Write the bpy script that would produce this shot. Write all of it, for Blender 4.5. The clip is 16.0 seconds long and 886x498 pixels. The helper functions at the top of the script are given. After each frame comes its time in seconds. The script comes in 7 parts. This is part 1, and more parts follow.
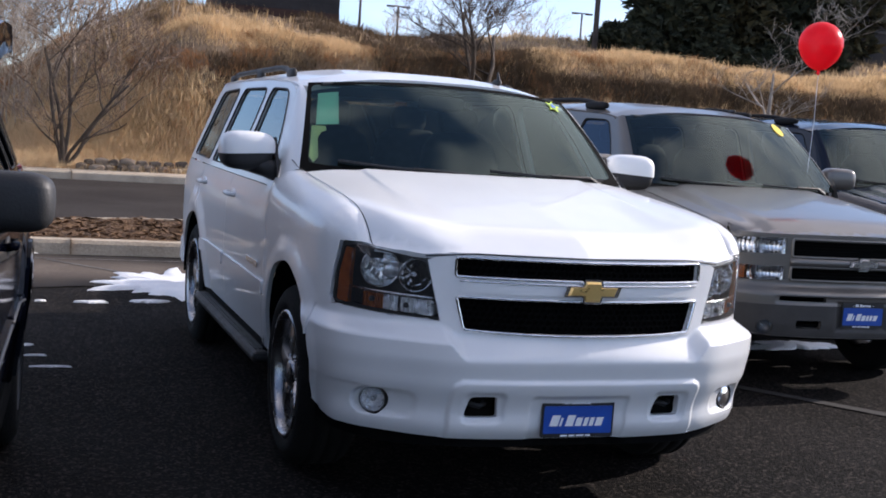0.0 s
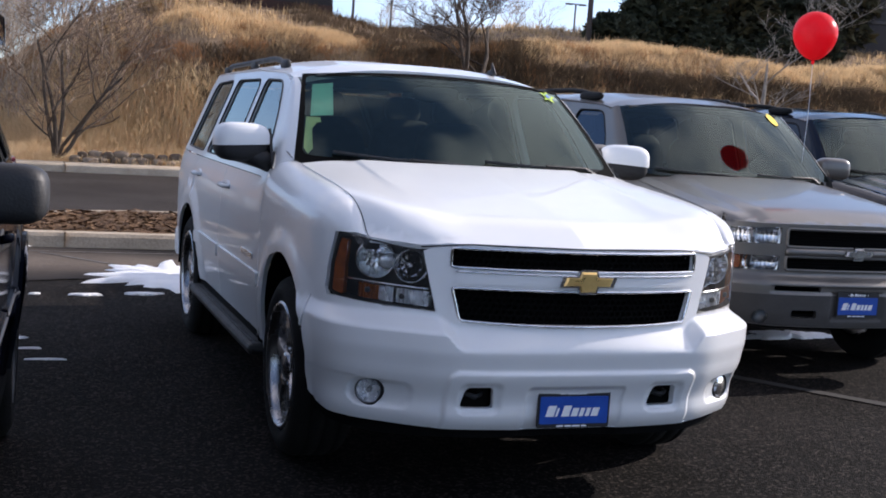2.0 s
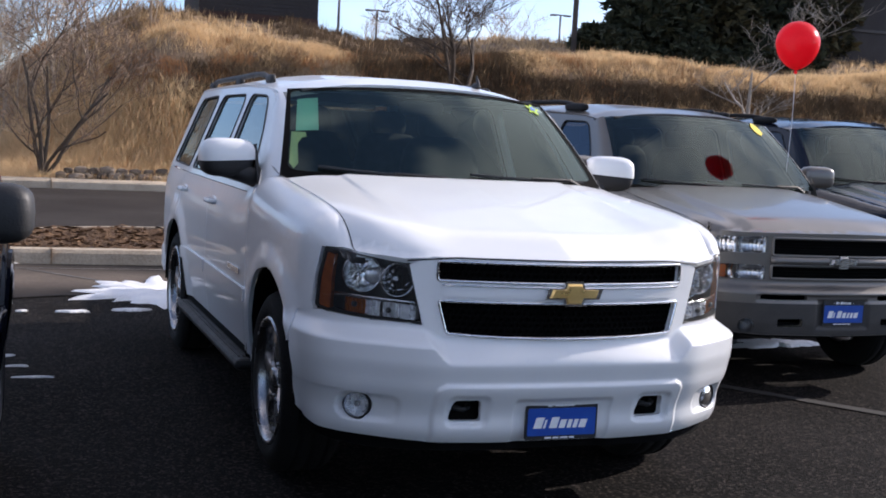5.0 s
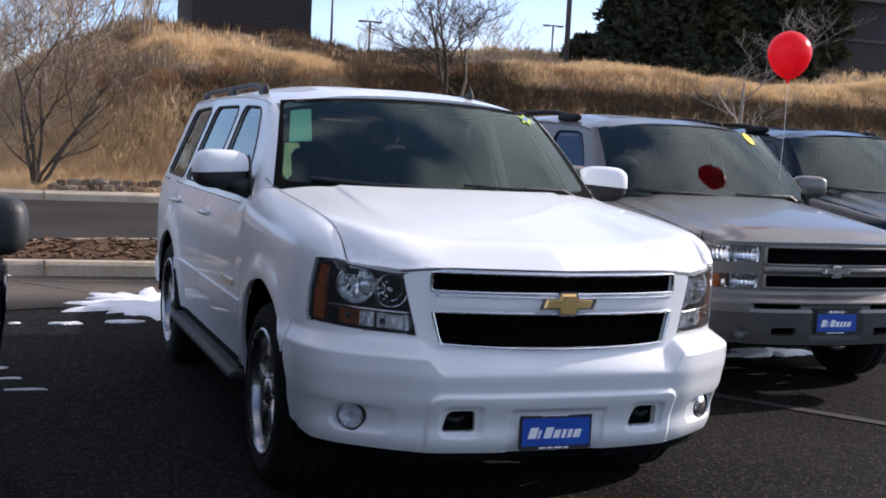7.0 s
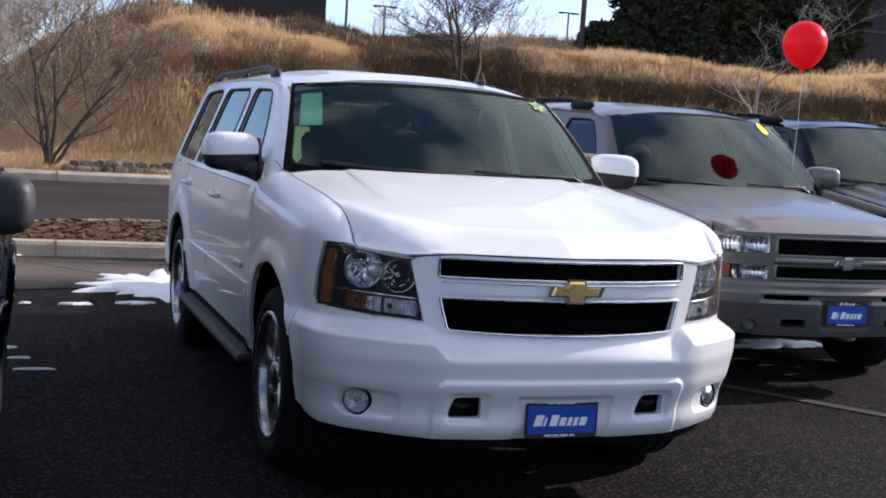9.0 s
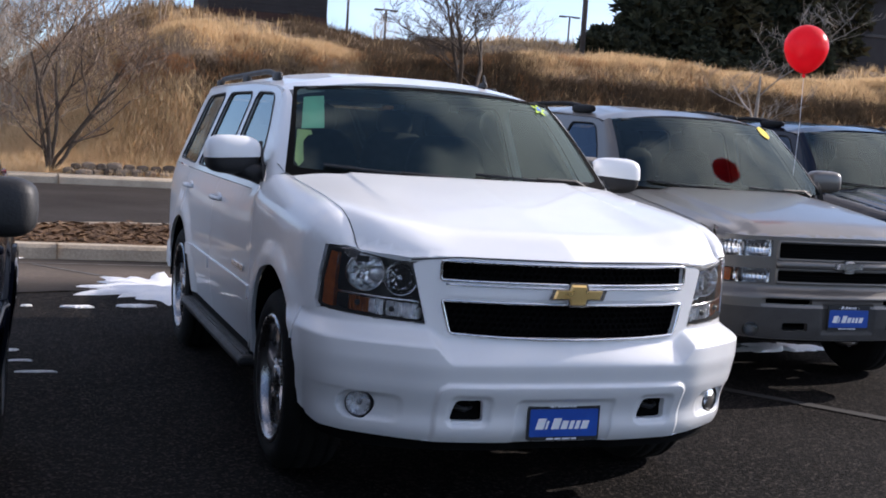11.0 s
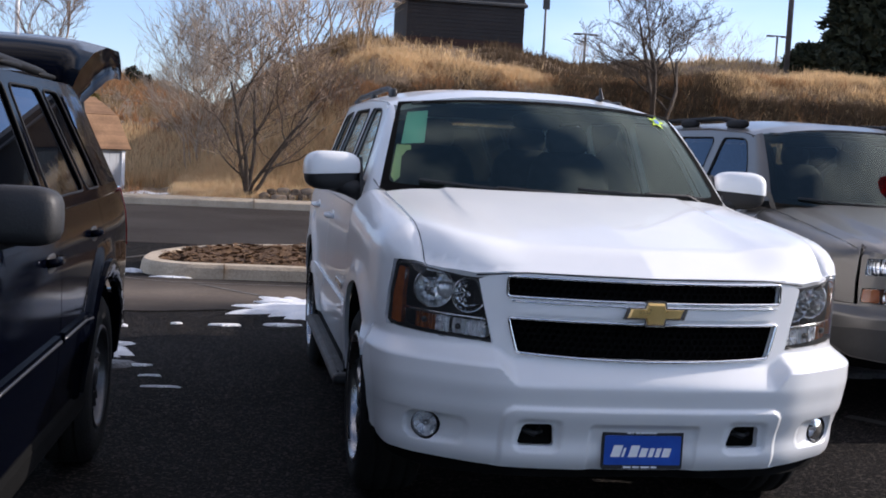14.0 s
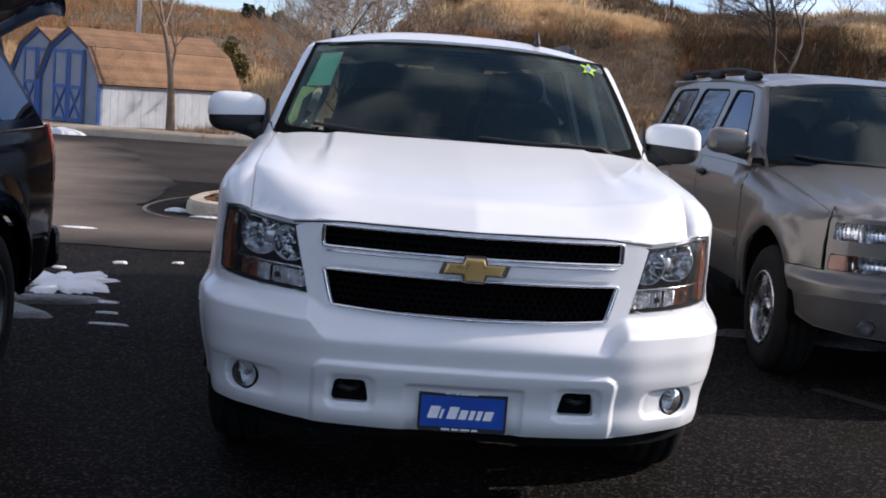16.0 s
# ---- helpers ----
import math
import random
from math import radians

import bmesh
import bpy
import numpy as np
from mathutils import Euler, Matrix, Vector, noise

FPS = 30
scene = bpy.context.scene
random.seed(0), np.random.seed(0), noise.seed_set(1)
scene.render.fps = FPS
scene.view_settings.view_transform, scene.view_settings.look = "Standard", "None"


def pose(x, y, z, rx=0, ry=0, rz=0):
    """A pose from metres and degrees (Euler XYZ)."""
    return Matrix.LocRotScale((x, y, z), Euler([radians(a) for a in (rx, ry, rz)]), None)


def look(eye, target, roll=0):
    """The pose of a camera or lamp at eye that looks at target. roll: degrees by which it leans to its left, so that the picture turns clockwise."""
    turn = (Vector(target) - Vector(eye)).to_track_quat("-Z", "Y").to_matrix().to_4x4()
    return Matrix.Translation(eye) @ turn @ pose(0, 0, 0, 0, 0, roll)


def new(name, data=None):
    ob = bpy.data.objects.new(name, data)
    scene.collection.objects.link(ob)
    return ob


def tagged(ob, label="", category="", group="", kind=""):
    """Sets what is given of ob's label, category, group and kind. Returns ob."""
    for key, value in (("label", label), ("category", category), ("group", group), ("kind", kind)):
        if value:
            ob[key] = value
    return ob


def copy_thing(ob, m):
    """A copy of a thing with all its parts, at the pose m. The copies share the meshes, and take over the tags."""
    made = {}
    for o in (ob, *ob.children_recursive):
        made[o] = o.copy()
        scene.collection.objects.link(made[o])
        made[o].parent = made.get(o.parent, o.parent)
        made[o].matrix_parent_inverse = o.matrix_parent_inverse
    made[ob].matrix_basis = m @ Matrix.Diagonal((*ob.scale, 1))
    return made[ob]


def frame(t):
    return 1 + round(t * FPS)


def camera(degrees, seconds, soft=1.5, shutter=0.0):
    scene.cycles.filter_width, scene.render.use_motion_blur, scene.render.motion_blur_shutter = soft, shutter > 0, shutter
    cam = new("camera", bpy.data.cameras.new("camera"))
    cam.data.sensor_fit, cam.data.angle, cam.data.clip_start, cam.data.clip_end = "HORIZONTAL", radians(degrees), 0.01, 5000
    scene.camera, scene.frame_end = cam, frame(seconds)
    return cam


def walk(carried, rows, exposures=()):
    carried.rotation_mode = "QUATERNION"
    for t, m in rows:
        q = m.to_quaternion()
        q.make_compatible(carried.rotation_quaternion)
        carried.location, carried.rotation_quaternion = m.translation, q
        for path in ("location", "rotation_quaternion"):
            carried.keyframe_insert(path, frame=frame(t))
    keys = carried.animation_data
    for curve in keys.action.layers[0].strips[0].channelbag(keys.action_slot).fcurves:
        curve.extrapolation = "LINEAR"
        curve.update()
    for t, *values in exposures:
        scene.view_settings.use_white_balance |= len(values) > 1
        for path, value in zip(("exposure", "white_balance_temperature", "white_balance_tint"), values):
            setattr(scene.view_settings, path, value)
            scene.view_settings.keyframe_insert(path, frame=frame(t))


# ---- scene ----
cam = camera(39.5, 16.0, soft=1.8)
PATH = [
    (0, (-2.155, -4.318, 1.541), (-1.489, -2.443, 1.343), 3.9),
    (0.5, (-2.16, -4.32, 1.543), (-1.5, -2.442, 1.356), 4.1),
    (1, (-2.158, -4.32, 1.539), (-1.489, -2.444, 1.352), 4.1),
    (1.5, (-2.158, -4.318, 1.539), (-1.494, -2.444, 1.327), 3.8),
    (2, (-2.156, -4.31, 1.537), (-1.481, -2.439, 1.326), 3.7),
    (2.5, (-2.154, -4.315, 1.541), (-1.474, -2.446, 1.331), 3.8),
    (3, (-2.156, -4.324, 1.539), (-1.466, -2.458, 1.336), 3.6),
    (3.5, (-2.152, -4.317, 1.545), (-1.462, -2.449, 1.354), 3.3),
    (4, (-2.151, -4.327, 1.545), (-1.457, -2.461, 1.357), 3.1),
    (6.3, (-2.157, -4.321, 1.548), (-1.466, -2.454, 1.352), 3.1),
    (6.5, (-2.157, -4.329, 1.544), (-1.462, -2.463, 1.352), 3.1),
    (7, (-2.154, -4.327, 1.547), (-1.452, -2.462, 1.373), 2.9),
    (7.5, (-2.146, -4.332, 1.548), (-1.444, -2.467, 1.378), 2.7),
    (8, (-2.129, -4.331, 1.546), (-1.449, -2.458, 1.375), 3.1),
    (8.5, (-2.132, -4.329, 1.547), (-1.448, -2.459, 1.353), 3.9),
    (9, (-2.135, -4.32, 1.544), (-1.451, -2.451, 1.347), 3.7),
    (11.5, (-2.142, -4.321, 1.541), (-1.458, -2.451, 1.353), 3.8),
    (12, (-2.137, -4.32, 1.534), (-1.439, -2.455, 1.35), 3.5),
    (12.5, (-2.095, -4.309, 1.541), (-1.396, -2.444, 1.366), 3.1),
    (13, (-1.962, -4.255, 1.544), (-1.352, -2.357, 1.38), 3.6),
    (13.3, (-1.829, -4.227, 1.542), (-1.319, -2.301, 1.363), 3.2),
    (13.5, (-1.749, -4.245, 1.542), (-1.232, -2.323, 1.35), 3.2),
    (13.8, (-1.665, -4.235, 1.500), (-1.232, -2.283, 1.353), 2.3),
    (14, (-1.558, -4.285, 1.513), (-1.209, -2.323, 1.344), 3.1),
    (14.3, (-1.422, -4.318, 1.569), (-1.083, -2.359, 1.349), 4.5),
    (14.5, (-1.347, -4.307, 1.545), (-1.029, -2.344, 1.333), 2.7),
    (14.8, (-1.215, -4.215, 1.553), (-0.982, -2.239, 1.333), 2.2),
    (15, (-1.034, -4.215, 1.543), (-0.884, -2.23, 1.354), 2.7),
    (15.3, (-0.861, -4.169, 1.540), (-0.755, -2.179, 1.368), 3.6),
    (15.5, (-0.703, -4.195, 1.553), (-0.656, -2.206, 1.348), 0.5),
    (15.8, (-0.509, -4.183, 1.571), (-0.429, -2.197, 1.349), 0.7),
    (16, (-0.337, -4.212, 1.563), (-0.232, -2.232, 1.298), 4.4),
]
walk(cam, [(t, look(eye, target, roll)) for t, eye, target, roll in PATH], [(0, 0.60, 6600, 17.5), (12.3, 0.60, 6600, 17.5), (14.5, 0.46, 6600, 17), (16, 0.46, 6700, 17)])

# ---- light ----
SUN_EL, SUN_AZ = radians(26.0), radians(9.0)      # elevation; degrees from +x towards +y
sun_dir = Vector((math.cos(SUN_EL) * math.cos(SUN_AZ), math.cos(SUN_EL) * math.sin(SUN_AZ), math.sin(SUN_EL)))
world = bpy.data.worlds.new("sky")
scene.world = world
world.use_nodes = True
wn, wl = world.node_tree.nodes, world.node_tree.links
sky = wn.new("ShaderNodeTexSky")
sky.sky_type, sky.sun_disc = "NISHITA", False
sky.sun_elevation, sky.sun_rotation = SUN_EL, math.atan2(sun_dir.x, sun_dir.y)
sky.altitude, sky.air_density, sky.dust_density, sky.ozone_density = 1600, 1.0, 0.3, 1.4
# thin bright cloud over the blue
coord = wn.new("ShaderNodeTexCoord")
cloud = wn.new("ShaderNodeTexNoise")
cloud.inputs["Scale"].default_value, cloud.inputs["Detail"].default_value = 2.2, 6
stretch = wn.new("ShaderNodeMapping")
stretch.inputs["Scale"].default_value = (1.0, 1.0, 3.0)
wl.new(coord.outputs["Generated"], stretch.inputs["Vector"])
wl.new(stretch.outputs["Vector"], cloud.inputs["Vector"])
ramp = wn.new("ShaderNodeValToRGB")
ramp.color_ramp.elements[0].position, ramp.color_ramp.elements[1].position = 0.42, 0.62
ramp.color_ramp.elements[0].color, ramp.color_ramp.elements[1].color = (0, 0, 0, 1), (0.62, 0.62, 0.62, 1)
# unseen cloud added towards the sun, thinner overhead, to set the windscreen reflections
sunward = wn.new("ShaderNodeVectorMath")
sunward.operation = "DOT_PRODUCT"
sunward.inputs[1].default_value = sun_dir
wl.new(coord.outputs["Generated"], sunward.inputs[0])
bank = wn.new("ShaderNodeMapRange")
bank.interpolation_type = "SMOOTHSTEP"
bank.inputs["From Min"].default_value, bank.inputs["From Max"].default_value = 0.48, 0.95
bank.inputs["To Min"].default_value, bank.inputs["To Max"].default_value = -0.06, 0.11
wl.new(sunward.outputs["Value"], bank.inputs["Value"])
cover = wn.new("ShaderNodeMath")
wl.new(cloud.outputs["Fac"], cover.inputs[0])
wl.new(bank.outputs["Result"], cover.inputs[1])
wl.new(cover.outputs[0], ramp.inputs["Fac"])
mixc = wn.new("ShaderNodeMix")
mixc.data_type = "RGBA"
mixc.inputs["B"].default_value = (9.8, 9.5, 9.6, 1)
# clouds thin out towards the horizon
height = wn.new("ShaderNodeSeparateXYZ")
wl.new(coord.outputs["Generated"], height.inputs["Vector"])
thin = wn.new("ShaderNodeMapRange")
thin.interpolation_type = "SMOOTHSTEP"
thin.inputs["From Min"].default_value, thin.inputs["From Max"].default_value, thin.inputs["To Min"].default_value = 0.10, 0.45, 0.30
wl.new(height.outputs["Z"], thin.inputs["Value"])
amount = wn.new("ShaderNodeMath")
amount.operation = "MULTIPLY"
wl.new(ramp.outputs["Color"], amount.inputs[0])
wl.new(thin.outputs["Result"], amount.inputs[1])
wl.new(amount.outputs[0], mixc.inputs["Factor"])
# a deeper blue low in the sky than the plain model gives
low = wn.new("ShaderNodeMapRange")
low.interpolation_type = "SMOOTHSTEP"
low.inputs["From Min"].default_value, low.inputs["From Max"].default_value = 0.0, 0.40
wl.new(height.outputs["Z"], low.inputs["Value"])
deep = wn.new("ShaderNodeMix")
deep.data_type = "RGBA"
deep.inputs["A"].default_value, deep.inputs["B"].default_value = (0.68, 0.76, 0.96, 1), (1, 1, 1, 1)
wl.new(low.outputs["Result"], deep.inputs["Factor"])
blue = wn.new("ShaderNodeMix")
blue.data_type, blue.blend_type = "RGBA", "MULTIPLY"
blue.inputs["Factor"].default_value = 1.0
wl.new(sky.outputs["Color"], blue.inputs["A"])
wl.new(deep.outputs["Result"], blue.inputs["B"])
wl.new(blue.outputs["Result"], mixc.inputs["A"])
background = wn["Background"]
background.inputs["Strength"].default_value = 0.141
wl.new(mixc.outputs["Result"], background.inputs["Color"])
sun = new("sun", bpy.data.lights.new("sun", "SUN"))
sun.data.energy, sun.data.angle, sun.data.color = 3.6, radians(0.53), (1.0, 0.95, 0.88)
sun.matrix_world = look(sun_dir * 50, (0, 0, 0))
scene.view_settings.exposure = 0.6


# ---- materials ----
def mat(name, c1, c2=None, scale=6.0, rough=0.6, metal=0.0, bump=0.0, bump_scale=None, coat=0.0, rough2=None, per_object=0.0, per_island=0.0,
        fine=None, detail=6, stretch=(1, 1, 1), spec=0.5):
    """A surface with colour varying between c1 and c2 at two scales, roughness wear and fine relief."""
    m = bpy.data.materials.new(name)
    m.use_nodes = True
    n, l = m.node_tree.nodes, m.node_tree.links
    b = n["Principled BSDF"]
    b.inputs["Roughness"].default_value, b.inputs["Metallic"].default_value = rough, metal
    b.inputs["Coat Weight"].default_value, b.inputs["Coat Roughness"].default_value = coat, 0.04
    b.inputs["Specular IOR Level"].default_value = spec
    tc = n.new("ShaderNodeTexCoord")
    mp = n.new("ShaderNodeMapping")
    mp.inputs["Scale"].default_value = stretch
    l.new(tc.outputs["Object"], mp.inputs["Vector"])
    c2 = c2 or c1
    a = n.new("ShaderNodeTexNoise")
    a.inputs["Scale"].default_value, a.inputs["Detail"].default_value = scale, detail
    l.new(mp.outputs["Vector"], a.inputs["Vector"])
    f = n.new("ShaderNodeTexNoise")
    f.inputs["Scale"].default_value, f.inputs["Detail"].default_value = fine or scale * 14, 3
    l.new(mp.outputs["Vector"], f.inputs["Vector"])
    s = n.new("ShaderNodeMath")
    s.operation = "MULTIPLY_ADD"
    s.inputs[1].default_value = 0.45
    l.new(f.outputs["Fac"], s.inputs[0])
    k = n.new("ShaderNodeMath")
    k.operation = "MULTIPLY"
    k.inputs[1].default_value = 0.55
    l.new(a.outputs["Fac"], k.inputs[0])
    l.new(k.outputs[0], s.inputs[2])
    last = s.outputs[0]
    for amount, node, out in ((per_object, "ShaderNodeObjectInfo", "Random"), (per_island, "ShaderNodeNewGeometry", "Random Per Island")):
        if amount:
            r = n.new(node)
            o = n.new("ShaderNodeMath")
            o.operation = "SUBTRACT"
            o.inputs[1].default_value = 0.5
            l.new(r.outputs[out], o.inputs[0])
            q = n.new("ShaderNodeMath")
            q.operation = "MULTIPLY_ADD"
            q.inputs[1].default_value = amount
            l.new(o.outputs[0], q.inputs[0])
            l.new(last, q.inputs[2])
            last = q.outputs[0]
    cr = n.new("ShaderNodeValToRGB")
    cr.color_ramp.elements[0].position, cr.color_ramp.elements[1].position = 0.33, 0.67
    cr.color_ramp.elements[0].color, cr.color_ramp.elements[1].color = (*c1, 1), (*c2, 1)
    l.new(last, cr.inputs["Fac"])
    l.new(cr.outputs["Color"], b.inputs["Base Color"])
    if rough2 is not None:
        mr = n.new("ShaderNodeMapRange")
        mr.inputs["From Min"].default_value, mr.inputs["From Max"].default_value = 0.3, 0.7
        mr.inputs["To Min"].default_value, mr.inputs["To Max"].default_value = rough, rough2
        l.new(a.outputs["Fac"], mr.inputs["Value"])
        l.new(mr.outputs["Result"], b.inputs["Roughness"])
    if bump:
        bt = n.new("ShaderNodeTexNoise")
        bt.inputs["Scale"].default_value, bt.inputs["Detail"].default_value = bump_scale or scale * 10, 4
        l.new(mp.outputs["Vector"], bt.inputs["Vector"])
        bp = n.new("ShaderNodeBump")
        bp.inputs["Strength"].default_value, bp.inputs["Distance"].default_value = min(1, bump * 10), 0.02
        l.new(bt.outputs["Fac"], bp.inputs["Height"])
        l.new(bp.outputs["Normal"], b.inputs["Normal"])
    return m


def asphalt_material():
    """Worn asphalt: dark binder, pale stone chips, broad stains and a rough surface."""
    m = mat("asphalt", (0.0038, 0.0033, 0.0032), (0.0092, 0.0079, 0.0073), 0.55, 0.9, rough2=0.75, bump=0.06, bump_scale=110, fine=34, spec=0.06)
    n, l = m.node_tree.nodes, m.node_tree.links
    b = n["Principled BSDF"]
    base = b.inputs["Base Color"].links[0].from_socket
    tc = n.new("ShaderNodeTexCoord")
    v = n.new("ShaderNodeTexVoronoi")
    v.inputs["Scale"].default_value = 88
    l.new(tc.outputs["Object"], v.inputs["Vector"])
    bright = n.new("ShaderNodeSeparateColor")
    l.new(v.outputs["Color"], bright.inputs["Color"])
    pick = n.new("ShaderNodeMapRange")
    pick.inputs["From Min"].default_value, pick.inputs["From Max"].default_value = 0.72, 1.0
    l.new(bright.outputs["Red"], pick.inputs["Value"])
    mix = n.new("ShaderNodeMix")
    mix.data_type = "RGBA"
    mix.inputs["B"].default_value = (0.060, 0.050, 0.043, 1)
    l.new(pick.outputs["Result"], mix.inputs["Factor"])
    l.new(base, mix.inputs["A"])
    l.new(mix.outputs["Result"], b.inputs["Base Color"])
    return m


def see_light(m, colour, amount):
    """Lets part of the light through a thin skin or blade."""
    n, l = m.node_tree.nodes, m.node_tree.links
    t, x = n.new("ShaderNodeBsdfTranslucent"), n.new("ShaderNodeMixShader")
    t.inputs["Color"].default_value = (*colour, 1)
    x.inputs[0].default_value = amount
    l.new(n["Principled BSDF"].outputs[0], x.inputs[1])
    l.new(t.outputs[0], x.inputs[2])
    l.new(x.outputs[0], n["Material Output"].inputs["Surface"])
    return m


def glass_material(name, tint=(0.7, 0.78, 0.75), rough=0.0, ior=1.45, gloss=(1, 1, 1)):
    """Thin vehicle glass: mirror reflection by Fresnel over a tinted see-through pane."""
    m = bpy.data.materials.new(name)
    m.use_nodes = True
    n, l = m.node_tree.nodes, m.node_tree.links
    n.remove(n["Principled BSDF"])
    t, g, x, f = (n.new(k) for k in ("ShaderNodeBsdfTransparent", "ShaderNodeBsdfGlossy", "ShaderNodeMixShader", "ShaderNodeFresnel"))
    t.inputs["Color"].default_value = (*tint, 1)
    g.inputs["Roughness"].default_value = rough
    g.inputs["Color"].default_value = (*gloss, 1)
    f.inputs["IOR"].default_value = ior
    l.new(f.outputs[0], x.inputs[0])
    l.new(t.outputs[0], x.inputs[1])
    l.new(g.outputs[0], x.inputs[2])
    l.new(x.outputs[0], n["Material Output"].inputs["Surface"])
    return m


def hazed(m, colour, amount):
    """Adds the thin milky haze of aged plastic to a clear lens."""
    n, l = m.node_tree.nodes, m.node_tree.links
    d, x, out = n.new("ShaderNodeBsdfDiffuse"), n.new("ShaderNodeMixShader"), n["Material Output"]
    d.inputs["Color"].default_value = (*colour, 1)
    x.inputs[0].default_value = amount
    l.new(out.inputs["Surface"].links[0].from_socket, x.inputs[1])
    l.new(d.outputs[0], x.inputs[2])
    l.new(x.outputs[0], out.inputs["Surface"])
    return m


M_ASPHALT = asphalt_material()
M_CONCRETE = mat("kerb_concrete", (0.36, 0.285, 0.205), (0.56, 0.462, 0.345), 3.0, 0.85, bump=0.05, fine=40)
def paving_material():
    """Tan paving, paled to stand in for sunlit asphalt too, fading into the asphalt round its edge."""
    m = mat("tan_sunlit_paving", (0.150, 0.120, 0.097), (0.245, 0.198, 0.160), 0.9, 0.9, bump=0.03, fine=30, spec=0.1)
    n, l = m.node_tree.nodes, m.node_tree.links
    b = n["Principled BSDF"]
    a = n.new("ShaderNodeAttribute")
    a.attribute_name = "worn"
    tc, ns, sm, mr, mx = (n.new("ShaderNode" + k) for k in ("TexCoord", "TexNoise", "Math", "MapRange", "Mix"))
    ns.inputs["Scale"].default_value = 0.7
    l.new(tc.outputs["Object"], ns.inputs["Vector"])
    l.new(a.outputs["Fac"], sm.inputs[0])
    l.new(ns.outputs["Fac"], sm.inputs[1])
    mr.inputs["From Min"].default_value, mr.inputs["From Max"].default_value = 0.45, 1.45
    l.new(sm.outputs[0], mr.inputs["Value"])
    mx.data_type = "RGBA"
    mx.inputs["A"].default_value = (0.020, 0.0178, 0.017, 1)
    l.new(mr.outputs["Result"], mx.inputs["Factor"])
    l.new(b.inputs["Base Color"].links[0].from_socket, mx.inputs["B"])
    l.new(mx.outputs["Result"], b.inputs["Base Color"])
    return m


M_PAVING = paving_material()
M_DARKBRUSH = see_light(mat("dark_dead_brush", (0.055, 0.036, 0.022), (0.150, 0.098, 0.058), 0.7, 0.95, per_island=0.4, fine=3), (0.14, 0.10, 0.06), 0.25)
M_FARSOIL = mat("dark_brushy_soil", (0.075, 0.052, 0.036), (0.20, 0.14, 0.09), 0.35, 0.95, bump=0.1, bump_scale=9, fine=5)
# Road paler than the car park, partly with sunlight put into the colour.
M_ROAD = mat("brownish_sunlit_road", (0.033, 0.028, 0.025), (0.056, 0.048, 0.043), 0.5, 0.9, rough2=0.75, bump=0.05, bump_scale=90, fine=22, spec=0.08)
M_GRUBBY = mat("dirty_ice", (0.025, 0.025, 0.028), (0.16, 0.16, 0.175), 5.0, 0.45, bump=0.06, fine=40)
M_MULCH = mat("bark_mulch", (0.098, 0.050, 0.023), (0.195, 0.105, 0.047), 9.0, 0.95, bump=0.1, fine=60, per_island=0.35)
M_ICE = mat("dirty_ice_slab", (0.012, 0.012, 0.014), (0.055, 0.055, 0.062), 5.0, 0.4, bump=0.06, fine=40)
M_SNOW = mat("old_snow", (0.72, 0.74, 0.78), (0.88, 0.88, 0.88), 7.0, 0.7, bump=0.05, fine=60)
M_DIRT = mat("hill_soil", (0.15, 0.102, 0.064), (0.36, 0.248, 0.152), 0.9, 0.95, bump=0.1, bump_scale=20, fine=11)
M_GRASS = see_light(mat("dry_grass", (0.32, 0.21, 0.108), (0.67, 0.505, 0.30), 0.55, 0.9, per_island=0.4, fine=2.2), (0.76, 0.55, 0.32), 0.55)
# Straw grass paled beyond the rest, strong sunlight put into its colour.
M_STRAW = see_light(mat("lit_straw_grass", (0.46, 0.33, 0.19), (0.84, 0.66, 0.42), 0.55, 0.9, per_island=0.35, fine=2.2), (0.88, 0.68, 0.42), 0.62)
M_RUST = see_light(mat("rusty_dead_grass", (0.21, 0.098, 0.045), (0.42, 0.220, 0.105), 0.8, 0.95, per_island=0.4, fine=3), (0.5, 0.26, 0.12), 0.35)
M_WEED = see_light(mat("brown_weeds", (0.145, 0.100, 0.058), (0.39, 0.280, 0.165), 0.6, 0.95, per_island=0.4, fine=2.5), (0.36, 0.25, 0.14), 0.3)
M_TREETWIG = mat("brown_twigs", (0.15, 0.10, 0.068), (0.32, 0.225, 0.155), 3, 0.9, per_island=0.4)
M_BARK = mat("grey_bark", (0.042, 0.030, 0.022), (0.115, 0.085, 0.062), 8, 0.9, bump=0.06)
M_TWIG = mat("tan_twigs", (0.36, 0.275, 0.20), (0.60, 0.49, 0.38), 3, 0.9, per_island=0.4)
M_PINE = mat("evergreen_needles", (0.020, 0.027, 0.015), (0.060, 0.066, 0.034), 3, 0.9, per_island=0.5)
# Bark kept pale, the sunlight on the limbs put into its colour.
M_SUNLITBARK = mat("pale_sunlit_bark", (0.20, 0.165, 0.135), (0.42, 0.37, 0.32), 6, 0.9, bump=0.05)
M_OLIVE = mat("brownish_evergreen", (0.020, 0.020, 0.008), (0.075, 0.066, 0.028), 2, 0.9, per_island=0.5)
M_JUNIPER = mat("olive_needles", (0.13, 0.105, 0.035), (0.32, 0.25, 0.08), 3, 0.9, per_island=0.5)
M_ROCK = mat("grey_brown_rock", (0.105, 0.078, 0.057), (0.27, 0.205, 0.150), 4, 0.9, bump=0.08, per_object=0.5)
M_SLATE = mat("dark_slate_siding", (0.024, 0.022, 0.023), (0.045, 0.041, 0.042), 1.5, 0.8, bump=0.02)
